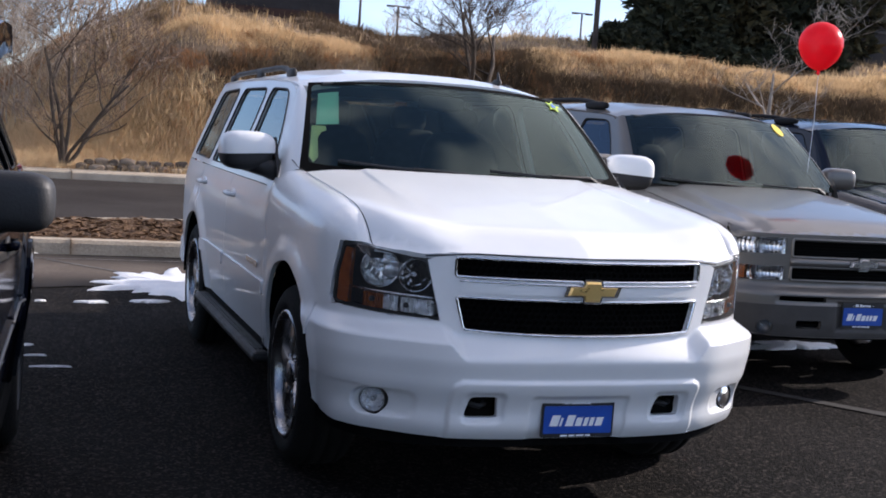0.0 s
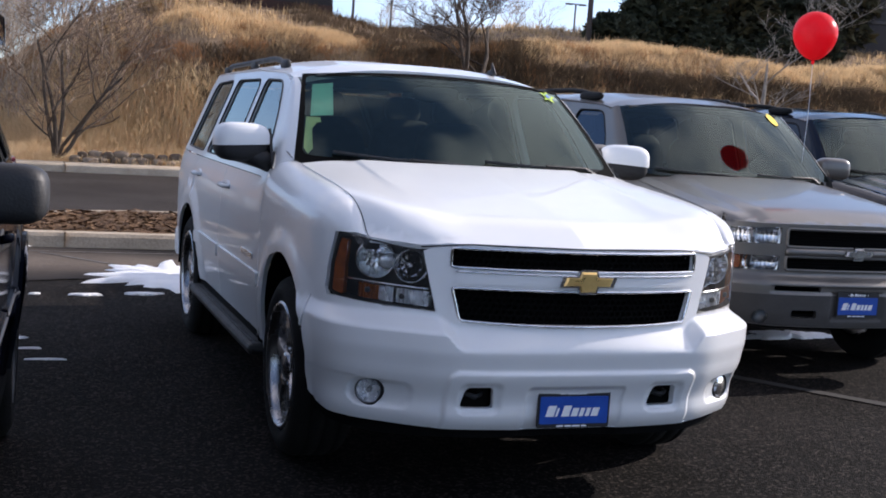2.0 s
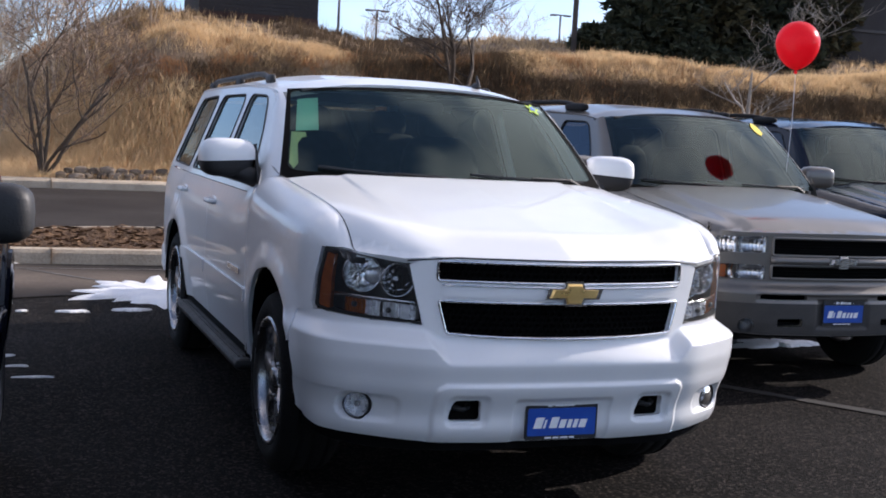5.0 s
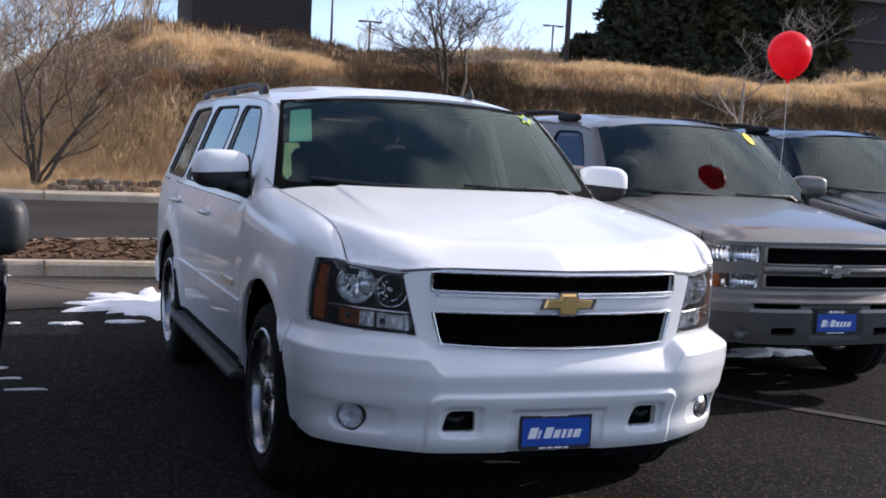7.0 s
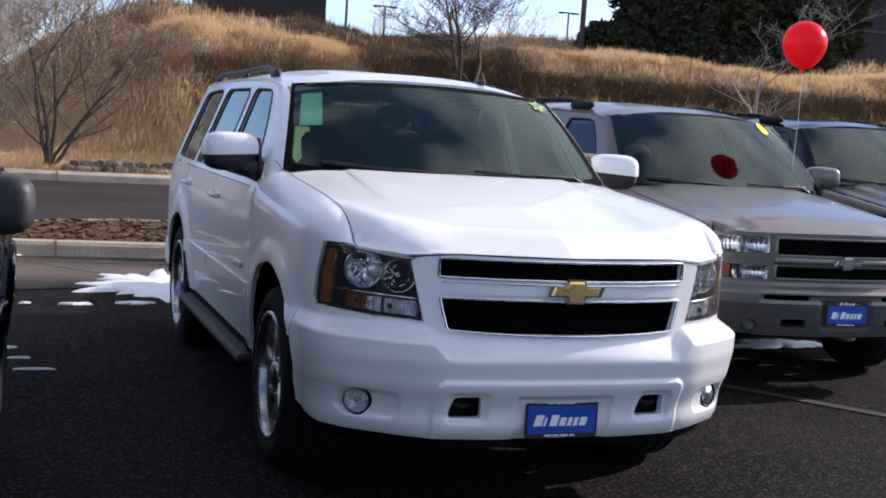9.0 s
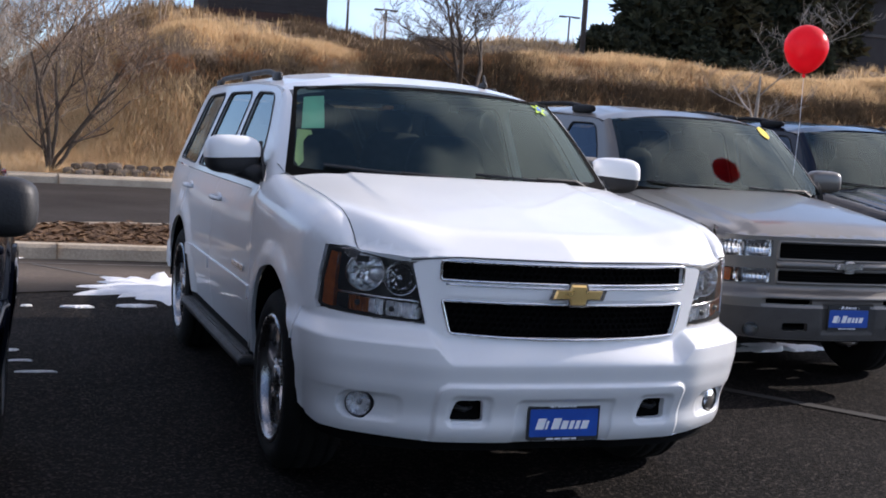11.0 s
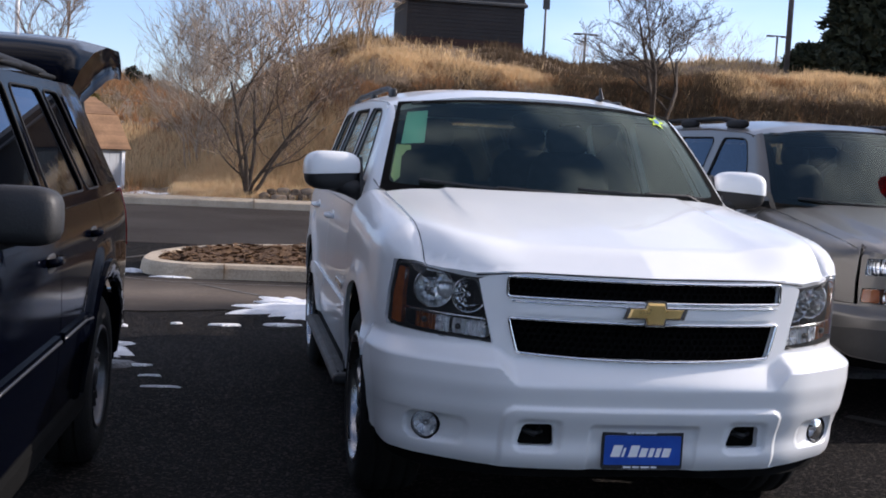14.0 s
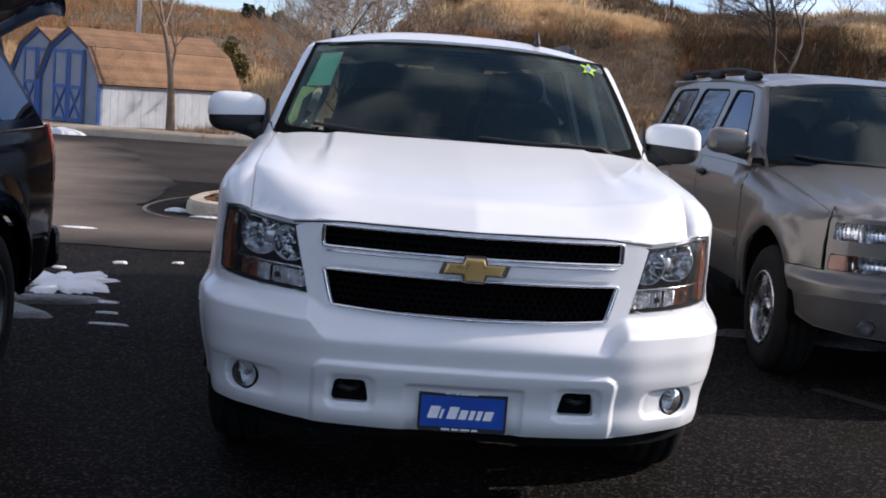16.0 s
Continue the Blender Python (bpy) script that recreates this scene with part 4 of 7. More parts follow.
def bare_tree(name, base, height, seed, label, spread=0.5, stems=1, levels=5, trunk_r=0.09, material=None, twig=None, kids=(3, 5), droop=0.0, group="", first=0.28, lean=(0.25, 0.75), thin=0.0035):
    """A leafless tree: stems that fork again and again, down to fine twigs."""
    rnd = random.Random(seed)
    t = thing(name, label, "tree", group, pose(*base))
    wood, vs, fs = bmesh.new(), [], []

    def grow(p, d, length, r, level):
        steps = 5 if level < 2 else (3 if level < 4 else 2)
        pts, rad, q = [p], [r], p.copy()
        dd = d.copy()
        wob = (0.05 if stems == 1 else 0.15) if level == 0 else 0.19
        for i in range(steps):
            dd = (dd + Vector((rnd.gauss(0, wob), rnd.gauss(0, wob), rnd.gauss(0.05 - droop, wob * 0.7)))).normalized()
            q = q + dd * length / steps
            pts.append(q.copy())
            rad.append(max(r * (1 - (0.82 if level == 0 and stems == 1 else 0.5) * (i + 1) / steps), thin * 0.6))
        if level < 2:
            tube(wood, pts, rad, 7 if level == 0 else 5, False)
        else:
            twig_strip(vs, fs, pts, rad)
        if level >= levels:
            return
        n = rnd.randint(*kids)
        for j in range(n):
            f = lerp(first if level == 0 else 0.2, 1.0, (j + rnd.random() * 0.8) / n)
            i = min(int(f * steps), steps - 1)
            o = pts[i].lerp(pts[i + 1], f * steps - i)
            a = rnd.uniform(0, 2 * math.pi)
            side = Vector((math.cos(a), math.sin(a), rnd.uniform(-0.05, 0.45)))
            nd = (dd * rnd.uniform(0.75, 1.1) + side * rnd.uniform(spread * 0.8, spread * 1.6)).normalized()
            grow(o, nd, length * rnd.uniform(0.46, 0.72), max(rad[i] * rnd.uniform(0.45, 0.62), thin), level + 1)

    for s in range(stems):
        a = 2 * math.pi * s / stems + rnd.uniform(-0.3, 0.3)
        out = 0.0 if stems == 1 else rnd.uniform(*lean)
        d = Vector((math.cos(a) * out, math.sin(a) * out, 1)).normalized()
        grow(Vector((0, 0, -0.1)), d, height * (0.55 if stems == 1 else rnd.uniform(0.42, 0.58)), trunk_r * (1 if stems == 1 else rnd.uniform(0.5, 0.8)), 0)
    part("trunk", wood, material or M_BARK, t, smooth=True)
    mesh_ob("branchwork", vs, fs, twig or M_BARK, t)
    return t


def conifer(name, base, h, r, seed, label, material=None, group="evergreens on the hill", n=900, rounded_top=False):
    """An evergreen: trunk and many small sprays of needles with an uneven outline."""
    rnd = random.Random(seed)
    t = thing(name, label, "tree", group, pose(*base))
    part("trunk", tube(bmesh.new(), [(0, 0, -0.2), (0, 0, h * 0.9)], [r * 0.10, 0.02], 6), M_BARK, t)
    vs, fs = [], []
    lump = [Vector((rnd.uniform(-1, 1), rnd.uniform(-1, 1), rnd.random())) for _ in range(9)]
    for _ in range(n):
        f = rnd.random() ** 0.8
        prof = (1 - f) ** 0.75 if not rounded_top else math.sqrt(max(0.0, 1 - (f * 1.5 - 0.5) ** 2)) * 1.0
        a = rnd.uniform(0, 2 * math.pi)
        rr = r * prof * (0.45 + 0.55 * rnd.random() ** 0.5) * (1 + 0.30 * noise.noise(Vector((math.cos(a) * 2 + seed, math.sin(a) * 2, f * 5))))
        c = Vector((rr * math.cos(a), rr * math.sin(a), h * (0.06 + 0.92 * f)))
        s = rnd.uniform(0.16, 0.34) * (0.6 + 0.4 * r)
        out = Vector((math.cos(a), math.sin(a), rnd.uniform(-0.3, 0.5)))
        for k in range(3):
            d = (out + Vector((rnd.gauss(0, 0.7), rnd.gauss(0, 0.7), rnd.gauss(0, 0.6)))).normalized() * s
            w = d.cross(Vector((rnd.gauss(0, 1), rnd.gauss(0, 1), rnd.gauss(0, 1)))).normalized() * s * 0.34
            i = len(vs)
            vs += [c - w, c + w, c + d]
            fs.append((i, i + 1, i + 2))
    mesh_ob("crown", vs, fs, material or M_PINE, t)
    if rounded_top:
        part("inner_crown", blob(bmesh.new(), (0, 0, h * 0.48), (r * 0.72, r * 0.72, h * 0.42), seg=12, power=2), M_PINE if material is None else material, t, smooth=True)
    return t


def grass_field(name, label, material, count, seed, accept, size=(0.25, 0.6), blades=6, lean=0.35, width=0.012, region=(-5, 26, 22.1, 29)):
    rnd = random.Random(seed)
    vs, fs = [], []
    made = 0
    while made < count:
        x, y = rnd.uniform(region[0], region[1]), rnd.uniform(region[2], region[3])
        z = hill_h(x, y)
        if rnd.random() > accept(x, y, z):
            continue
        made += 1
        hgt = rnd.uniform(*size)
        for _ in range(blades):
            a = rnd.uniform(0, 6.283)
            o = Vector((x + rnd.gauss(0, 0.08), y + rnd.gauss(0, 0.08), z - 0.04))
            h = hgt * rnd.uniform(0.55, 1.1)
            tip = o + Vector((math.cos(a) * lean * h * rnd.random(), math.sin(a) * lean * h * rnd.random(), h))
            b = rnd.uniform(0, 6.283)
            w = Vector((math.cos(b), math.sin(b), 0)) * width * rnd.uniform(0.7, 1.6)
            i = len(vs)
            vs += [o - w, o + w, tip]
            fs.append((i, i + 1, i + 2))
    return tagged(mesh_ob(name, vs, fs, material), label, "grass", kind="stuff")


def tall_zone(x, y, z):
    """Where the straw-coloured tall grass stands: the foot of the bank, its crest and a thin middle band."""
    n = fbm(x, y, 0.45, 11.0)
    low = smooth01((2.1 - z) / 0.7) * smooth01((5.2 - x) / 2.0)
    top = smooth01((z - 3.0) / 0.25) * (1 if x > 10.8 or x < 6.4 else 0.04)
    mid = 0.7 * smooth01((x - 9.5) / 2) * smooth01((z - 1.5) / 0.3) * smooth01((2.6 - z) / 0.2)
    clump = 0.75 * smooth01((fbm(x, y, 0.8, 41.0) - 0.02) / 0.22) * smooth01((6.5 - x) / 2.0)
    return min(1.0, max(low, top, mid, clump) * (0.75 + 0.9 * n) + 0.04)


def rust_zone(x, y, z):
    """Patches of rusty dead grass on the face of the bank."""
    return smooth01((fbm(x, y, 0.55, 23.0) - 0.02) / 0.25) * (1 - tall_zone(x, y, z)) * (1.0 if x < 11 else 0.3) + 0.22 * smooth01((x - 6.8) / 0.8) * smooth01((10.6 - x) / 0.8) * smooth01((z - 2.3) / 0.4)


def boulder(x, y, s, seed, up=0.0):
    rnd = random.Random(seed)
    bm = bmesh.new()
    bmesh.ops.create_icosphere(bm, subdivisions=2, radius=1)
    sx, sy, sz = s * rnd.uniform(0.8, 1.3), s * rnd.uniform(0.7, 1.0), s * rnd.uniform(0.55, 0.85)
    for v in bm.verts:
        v.co = v.co / max(abs(v.co.x), abs(v.co.y), abs(v.co.z)) ** 0.75
        n = 1 + 0.20 * noise.noise(v.co * 1.6 + Vector((seed, 0, 0)))
        v.co = Vector((v.co.x * sx, v.co.y * sy, v.co.z * sz)) * n
    ob = part("boulder", bm, M_ROCK, None, smooth=False)
    ob.matrix_world = pose(x, y, 0.16 + up + sz * 0.45, 0, 0, rnd.uniform(0, 360))
    return tagged(ob, "rough grey-brown boulder edging the bank", "boulder", "row of boulders behind the kerb")


rnd0 = random.Random(8)
for i in range(34):
    x = -0.75 + 0.27 * i
    boulder(x + rnd0.uniform(-0.03, 0.03), far_kerb_y(x) + 1.02 + rnd0.uniform(-0.05, 0.05), rnd0.uniform(0.11, 0.145), i + 1)
    if i < 26:
        boulder(x + 0.13 + rnd0.uniform(-0.03, 0.03), far_kerb_y(x) + 1.20 + rnd0.uniform(-0.04, 0.06), rnd0.uniform(0.10, 0.13), i + 51, 0.12)
grass_field("tall_dry_grass", "tall straw-coloured dry grass on the bank", M_GRASS, 30000, 3, tall_zone, (0.10, 0.30), 6, 0.95, 0.0062, (-2.6, 26, 22.1, 29))
grass_field("lit_straw", "straw-coloured grass at the foot of the bank, paled to look strongly lit", M_STRAW, 26000, 23, lambda x, y, z: smooth01((2.5 - z) / 0.8) * smooth01((5.0 - x) / 1.5) * (0.6 + 0.5 * fbm(x, y, 0.5, 17.0)), (0.12, 0.30), 6, 1.0, 0.0075, (-2.6, 26, 22.1, 29))
grass_field("brown_weeds", "brown dead weeds and brush on the bank", M_WEED, 15000, 4, lambda x, y, z: (0.8 - 0.7 * tall_zone(x, y, z)) * (0.45 if x > 10 and 2.5 < z < 3.05 else 1) * (0.25 if x < 3 else (0.25 if 6.5 < x < 11.2 else 1)), (0.08, 0.26), 7, 1.4, 0.0066)
grass_field("rusty_grass", "rusty orange-brown dead grass patches on the bank", M_RUST, 7000, 9, rust_zone, (0.12, 0.30), 7, 0.9, 0.007)
grass_field("dark_brush", "dark grey-brown dead brush across the bank", M_DARKBRUSH, 19000, 19, lambda x, y, z: max(0.9 * smooth01((x - 6.3) / 0.8) * smooth01((11.5 - x) / 1.0) * smooth01((z - 1.8) / 0.4), smooth01((x - 9) / 1) * smooth01((z - 2.4) / 0.2) * smooth01((3.15 - z) / 0.2), 0.7 * smooth01((x - 1.2) / 1.5) * smooth01((fbm(x, y, 0.5, 31.0) + 0.05) / 0.25) * smooth01((z - 1.3) / 0.4) * smooth01((3.0 - z) / 0.4)), (0.10, 0.30), 7, 1.3, 0.008)
grass_field("far_grass", "dry grass on the slope beyond the sheds", M_GRASS, 9000, 6, lambda x, y, z: 0.8, (0.3, 0.8), 5, 0.5, 0.03, (-24, 1, 26, 56))
grass_field("far_brush", "brown scrub on the slope beyond the sheds", M_WEED, 8000, 7, lambda x, y, z: 0.55 + 0.6 * fbm(x, y, 0.2, 4), (0.25, 0.7), 7, 1.0, 0.026, (-26, 3, 30, 92))
grass_field("far_rusty_brush", "rusty red-brown scrub on the far slope", M_RUST, 6500, 17, lambda x, y, z: smooth01((fbm(x, y, 0.12, 9) + 0.25) / 0.3), (0.3, 0.8), 7, 1.1, 0.03, (-40, 1, 34, 95))
grass_field("crest_brush", "dark dead brush on the flat top of the bank", M_DARKBRUSH, 4500, 38, lambda x, y, z: 0.8, (0.12, 0.36), 6, 0.9, 0.012, (5.5, 11.5, 28.5, 42))
grass_field("crest_weeds", "brown weeds on the flat top of the bank", M_WEED, 5000, 28, lambda x, y, z: 0.8 if x < 5.5 or x > 11.5 else 0.12, (0.12, 0.36), 5, 0.9, 0.012, (1, 34, 28.5, 48))
grass_field("crest_grass", "dry grass on the flat top of the bank", M_GRASS, 5000, 18, lambda x, y, z: 0.8 if x < 5.5 or x > 11.5 else 0.1, (0.15, 0.42), 5, 0.7, 0.012, (1, 34, 28.5, 48))

bare_tree("spreading_shrub_tree", (-1.13, 22.45, 0.15), 5.0, 21, "leafless many-stemmed tree with spreading brown branches", 0.90, 5, 5, 0.072, M_BARK, M_TREETWIG, (3, 4), first=0.15, lean=(0.2, 1.0), thin=0.0055)
bare_tree("young_street_tree", (-4.95, 22.55, 0.12), 5.6, 5, "leafless young tree standing before the shed", 0.50, 1, 5, 0.105, M_TREETWIG, M_TREETWIG, (4, 5), first=0.36, thin=0.0045)
bare_tree("hill_tree", (8.75, 24.75, hill_h(8.75, 24.75)), 5.4, 35, "leafless dark tree on top of the bank", 0.8, 3, 5, 0.10, M_BARK, M_BARK, (4, 4), thin=0.0050)
bare_tree("sunlit_limbed_tree", (15.96, 22.9, hill_h(15.96, 22.9)), 6.0, 12, "leafless tree with crooked limbs coloured as sunlit on the bank", 0.95, 1, 5, 0.13, M_SUNLITBARK, M_SUNLITBARK, (3, 4), first=0.3, thin=0.0055)
thicket = [bare_tree("brushy_tree", (x, y, hill_h(x, y)), h, 60 + i, "leafless tan brushy tree in a thicket behind the bank", 0.42, 4, 4, 0.045, M_TWIG, M_TWIG, (3, 5), group="thicket of bare trees", lean=(0.1, 0.55), thin=0.0055)
           for i, (x, y, h) in enumerate(((-2.5, 29.5, 6.2), (-1.4, 30.5, 7.0), (0.3, 29.5, 6.4)))]
for i, (x, y, k) in enumerate(((-1.9, 28.3, 0.85), (-0.7, 28.6, 0.95), (1.2, 32, 1.0), (1.9, 30, 0.8), (2.6, 35, 1.05), (-2.2, 32, 0.9), (3.4, 41, 1.0), (0.8, 36.0, 1.1))):
    copy_thing(thicket[i % 3], pose(x, y, hill_h(x, y) - 0.1, 0, 0, 67 * i + 20) @ Matrix.Scale(k, 4))
for i, (x, y, h) in enumerate(((13.2, 33, 1.9), (11.0, 40, 2.2), (17.0, 40, 2.6))):
    bare_tree("small_bare_tree", (x, y, hill_h(x, y)), h, 80 + i, "small leafless shrub on the skyline", 0.6, 4, 3, 0.03, M_TWIG, M_TWIG, (3, 5), group="skyline shrubs")
for i, (x, y, h, r, m) in enumerate(((18.3, 32.0, 4.2, 1.5, M_PINE), (20.4, 32.8, 5.0, 1.7, M_OLIVE), (22.6, 33.2, 5.5, 1.8, M_PINE), (24.6, 32.5, 5.0, 1.7, M_OLIVE))):
    conifer("dark_evergreen", (x, y, hill_h(x, y) - 0.3), h, r, 90 + i, "large dark evergreen tree on top of the bank", m, n=2600, rounded_top=True)
for i in range(8):
    x = 15.7 + 1.15 * i
    conifer("low_evergreen", (x, 31.0 + 0.4 * (i % 3), hill_h(x, 31) - 0.2), 0.9 + 0.15 * (i % 4), 0.75, 110 + i, "low dark evergreen hedge bush", n=500, rounded_top=True)
rnd1 = random.Random(14)
for i in range(9):
    x, y = rnd1.uniform(-10.4, -6.6), rnd1.uniform(76, 84)
    conifer("ridge_pine", (x, y, hill_h(x, y) - 0.2), rnd1.uniform(0.7, 1.3), 0.42, 130 + i, "small dark pine on the far ridge", n=160, group="pines on the far ridge")
for i, (x, y, h) in enumerate(((-7.25, 50, 2.1), (-6.75, 49.5, 1.5), (-9, 52, 1.2))):
    conifer("juniper", (x, y, hill_h(x, y) - 0.1), h, 0.55, 150 + i, "olive-green juniper bush on the slope", M_JUNIPER, "junipers on the slope", 300)


# ---- sheds, building, poles ----
def shed(at, label, w=2.4, l=3.6, eave=1.0, ridge=2.03):
    """A gambrel-roofed garden shed: the gable end with double doors looks along local -y, its +x corner is the origin."""
    s = thing("barn_shed", label, "shed", "barn sheds behind the kerb", at)
    knee, kz = 0.42, lerp(eave, ridge, 0.62)
    prof = [(0, 0), (0, eave), (-knee, kz), (-w / 2, ridge), (-w + knee, kz), (-w, eave), (-w, 0)]
    part("gable_wall", extrude_poly(prof, Matrix(((1, 0, 0, 0), (0, 0, 1, 0), (0, 1, 0, 0), (0, 0, 0, 1))), 0.06), M_SHEDGREY, s)
    part("back_wall", extrude_poly(prof, Matrix(((1, 0, 0, 0), (0, 0, 1, l - 0.06), (0, 1, 0, 0), (0, 0, 0, 1))), 0.06), M_SHEDGREY, s)
    for x in (-0.03, -w + 0.03):
        wall = part("side_wall", box((x, l / 2, eave / 2), (0.05, l - 0.12, eave)), M_SHEDWALL, s)
        for k in range(18):
            part("siding_board", box((x + (0.028 if x > -1 else -0.028), 0.16 + (l - 0.3) * k / 17, eave / 2), (0.010, (l - 0.3) / 17 - 0.003, eave - 0.02), 0.002), M_SHEDWALL, wall)
    o = 0.10
    for a, b2 in (((o, eave - 0.10), (-knee, kz + 0.03)), ((-knee, kz + 0.03), (-w / 2, ridge + 0.03)), ((-w / 2, ridge + 0.03), (-w + knee, kz + 0.03)), ((-w + knee, kz + 0.03), (-w - o, eave - 0.10))):
        d = Vector((b2[0] - a[0], 0, b2[1] - a[1]))
        nrm = Vector((d.z, 0, -d.x)).normalized()
        if nrm.z < 0:
            nrm = -nrm
        vs = []
        for p in (Vector((a[0], -0.08, a[1])), Vector((b2[0], -0.08, b2[1])), Vector((b2[0], l + 0.08, b2[1])), Vector((a[0], l + 0.08, a[1]))):
            vs += [p, p + nrm * 0.035]
        rf = mesh_ob("roof_slope", vs, [(0, 2, 4, 6), (1, 7, 5, 3), (0, 1, 3, 2), (2, 3, 5, 4), (4, 5, 7, 6), (6, 7, 1, 0)], M_SHINGLE, s)
        rows = 15
        for k in range(rows):
            p0, p1 = Vector((a[0], 0, a[1])) + d * (k / rows), Vector((a[0], 0, a[1])) + d * ((k + 1) / rows)
            if a[1] > b2[1]:
                p0, p1 = p1, p0
            q = [p0 + nrm * 0.041, p1 + nrm * 0.038]
            vv = [(q[0].x, -0.09, q[0].z), (q[1].x, -0.09, q[1].z), (q[1].x, l + 0.09, q[1].z), (q[0].x, l + 0.09, q[0].z), (p0.x, -0.09, p0.z), (p0.x, l + 0.09, p0.z)]
            mesh_ob("shingle_course", vv, [(0, 1, 2, 3), (0, 3, 5, 4)], M_SHINGLE, rf)
    trims = [((0, 0), (0, eave)), ((0, eave), (-knee, kz)), ((-knee, kz), (-w / 2, ridge)), ((-w / 2, ridge), (-w + knee, kz)), ((-w + knee, kz), (-w, eave)), ((-w, eave), (-w, 0))]
    for a, c in trims:
        part("corner_trim", tube(bmesh.new(), [(a[0], -0.03, a[1]), (c[0], -0.03, c[1])], 0.045, 4), M_BLUE, s, "blue trim board")
    part("eave_trim", box((0.02, l / 2, eave - 0.03), (0.06, l, 0.06)), M_BLACK, s)
    part("end_trim", box((0.01, l - 0.05, eave / 2), (0.06, 0.09, eave)), M_LETTER, s, "pale end board")
    dw, dh, cx = 0.62, 1.56, -w / 2
    for q in (-1, 1):
        door = part("door_leaf", box((cx + q * dw / 2, -0.035, dh / 2 + 0.05), (dw - 0.02, 0.04, dh), 0.004), M_SHEDGREY, s)
        for dx in (-1, 1):
            part("door_stile", box((cx + q * dw / 2 + dx * (dw / 2 - 0.05), -0.065, dh / 2 + 0.05), (0.075, 0.025, dh), 0.003), M_BLUE, door)
        for z in (0.09, 0.80, dh):
            part("door_rail", box((cx + q * dw / 2, -0.066, z), (dw - 0.10, 0.025, 0.075), 0.003), M_BLUE, door)
        for e in (-1, 1):
            part("door_brace", tube(bmesh.new(), [(cx + q * dw / 2 - e * (dw / 2 - 0.08), -0.068, 0.12), (cx + q * dw / 2 + e * (dw / 2 - 0.08), -0.068, 0.77)], 0.032, 4), M_BLUE, door)
    return s


shed(pose(-6.45, 22.5, 0.08, 0, 0, -45), "grey barn shed with blue trim, double doors and brown shingle roof")
shed(pose(-7.75, 24.75, 0.08, 0, 0, -45), "second grey barn shed with blue trim, partly hidden")


def hilltop_building():
    z0 = hill_h(5.4, 33) - 0.3
    b = thing("hilltop_building", "dark slate building with grey roof on the hilltop", "building", at=pose(5.4, 34.5, z0))
    part("wall", box((0, 0, 1.0), (3.62, 3.0, 1.9), 0.01), M_SLATE, b)
    for k in range(13):
        part("siding_board", box((0, -1.505, 0.30 + 0.115 * k), (3.62, 0.02, 0.098), 0.003), M_SLATE, b)
    part("base_band", box((0, -1.52, 0.42), (3.64, 0.03, 0.32), 0.004), M_REDBROWN, b, "red-brown lower band")
    vs = [(-1.88, -1.62, 1.72), (1.88, -1.62, 1.72), (1.72, -0.9, 2.16), (-1.72, -0.9, 2.16), (-1.72, 1.6, 2.16), (1.72, 1.6, 2.16), (-1.88, -1.62, 1.66), (1.88, -1.62, 1.66), (-1.88, 1.6, 1.66), (1.88, 1.6, 1.66)]
    mesh_ob("roof", vs, [(0, 1, 2, 3), (3, 2, 5, 4), (0, 6, 7, 1), (0, 3, 4, 8, 6), (1, 7, 9, 5, 2)], M_METALROOF, b)
    z1 = hill_h(27, 31) - 0.3
    c = thing("dark_house", "dark brown house at the edge of the bank", "building", at=pose(27.5, 34, z1))
    part("wall", box((0, 0, 1.6), (5, 4, 3.2), 0.02), M_SLATE, c)
    part("fascia", box((0, -2.02, 1.75), (5.2, 0.06, 0.10), 0.01), M_METALROOF, c)
    part("roof", extrude_poly([(-2.8, 3.1), (2.8, 3.1), (0, 4.6)], Matrix(((1, 0, 0, 0), (0, 0, 1, -2.3), (0, 1, 0, 0), (0, 0, 0, 1))), 4.6), M_METALROOF, c)


def pole(x, y, h, r, material, label, name="utility_pole", head=None):
    z = hill_h(x, y) if y > 22.3 else 0.0
    p = thing(name, label, "pole", "poles on the skyline", pose(x, y, z - 0.2))
    part("shaft", tube(bmesh.new(), [(0, 0, 0), (0, 0, h)], [r, r * 0.8], 10), material, p, smooth=True)
    if head == "lamp":
        part("lamp_arm", box((0, 0, h), (0.75, 0.05, 0.05), 0.01), material, p)
        for q in (-1, 1):
            part("lamp_head", box((q * 0.30, 0, h - 0.015), (0.28, 0.16, 0.07), 0.015), material, p)
    if head == "sign":
        part("sign_plate", box((0, -0.05, h - 0.25), (0.22, 0.02, 0.5), 0.004), M_METALROOF, p)
    return p


hilltop_building()
pole(8.0, 33.5, 2.6, 0.045, M_POLE, "grey post with small sign plate on the hilltop", "sign_post", "sign")
pole(14.7, 30.5, 7.0, 0.085, M_POLE, "dark tall utility pole on the bank")
pole(19.6, 42.0, 2.2, 0.05, M_POLE, "far twin-headed lamp post on the skyline", "street_lamp", "lamp")
pole(11.2, 40.0, 1.7, 0.05, M_POLE, "far twin-headed lamp post on the skyline", "street_lamp", "lamp")
pole(-6.9, 28.5, 8.0, 0.062, M_WHITEPOLE, "white-painted tall pole behind the sheds")
pole(-20.2, 80.0, 2.2, 0.06, M_POLE, "far twin-headed lamp post beyond the sheds", "street_lamp", "lamp")


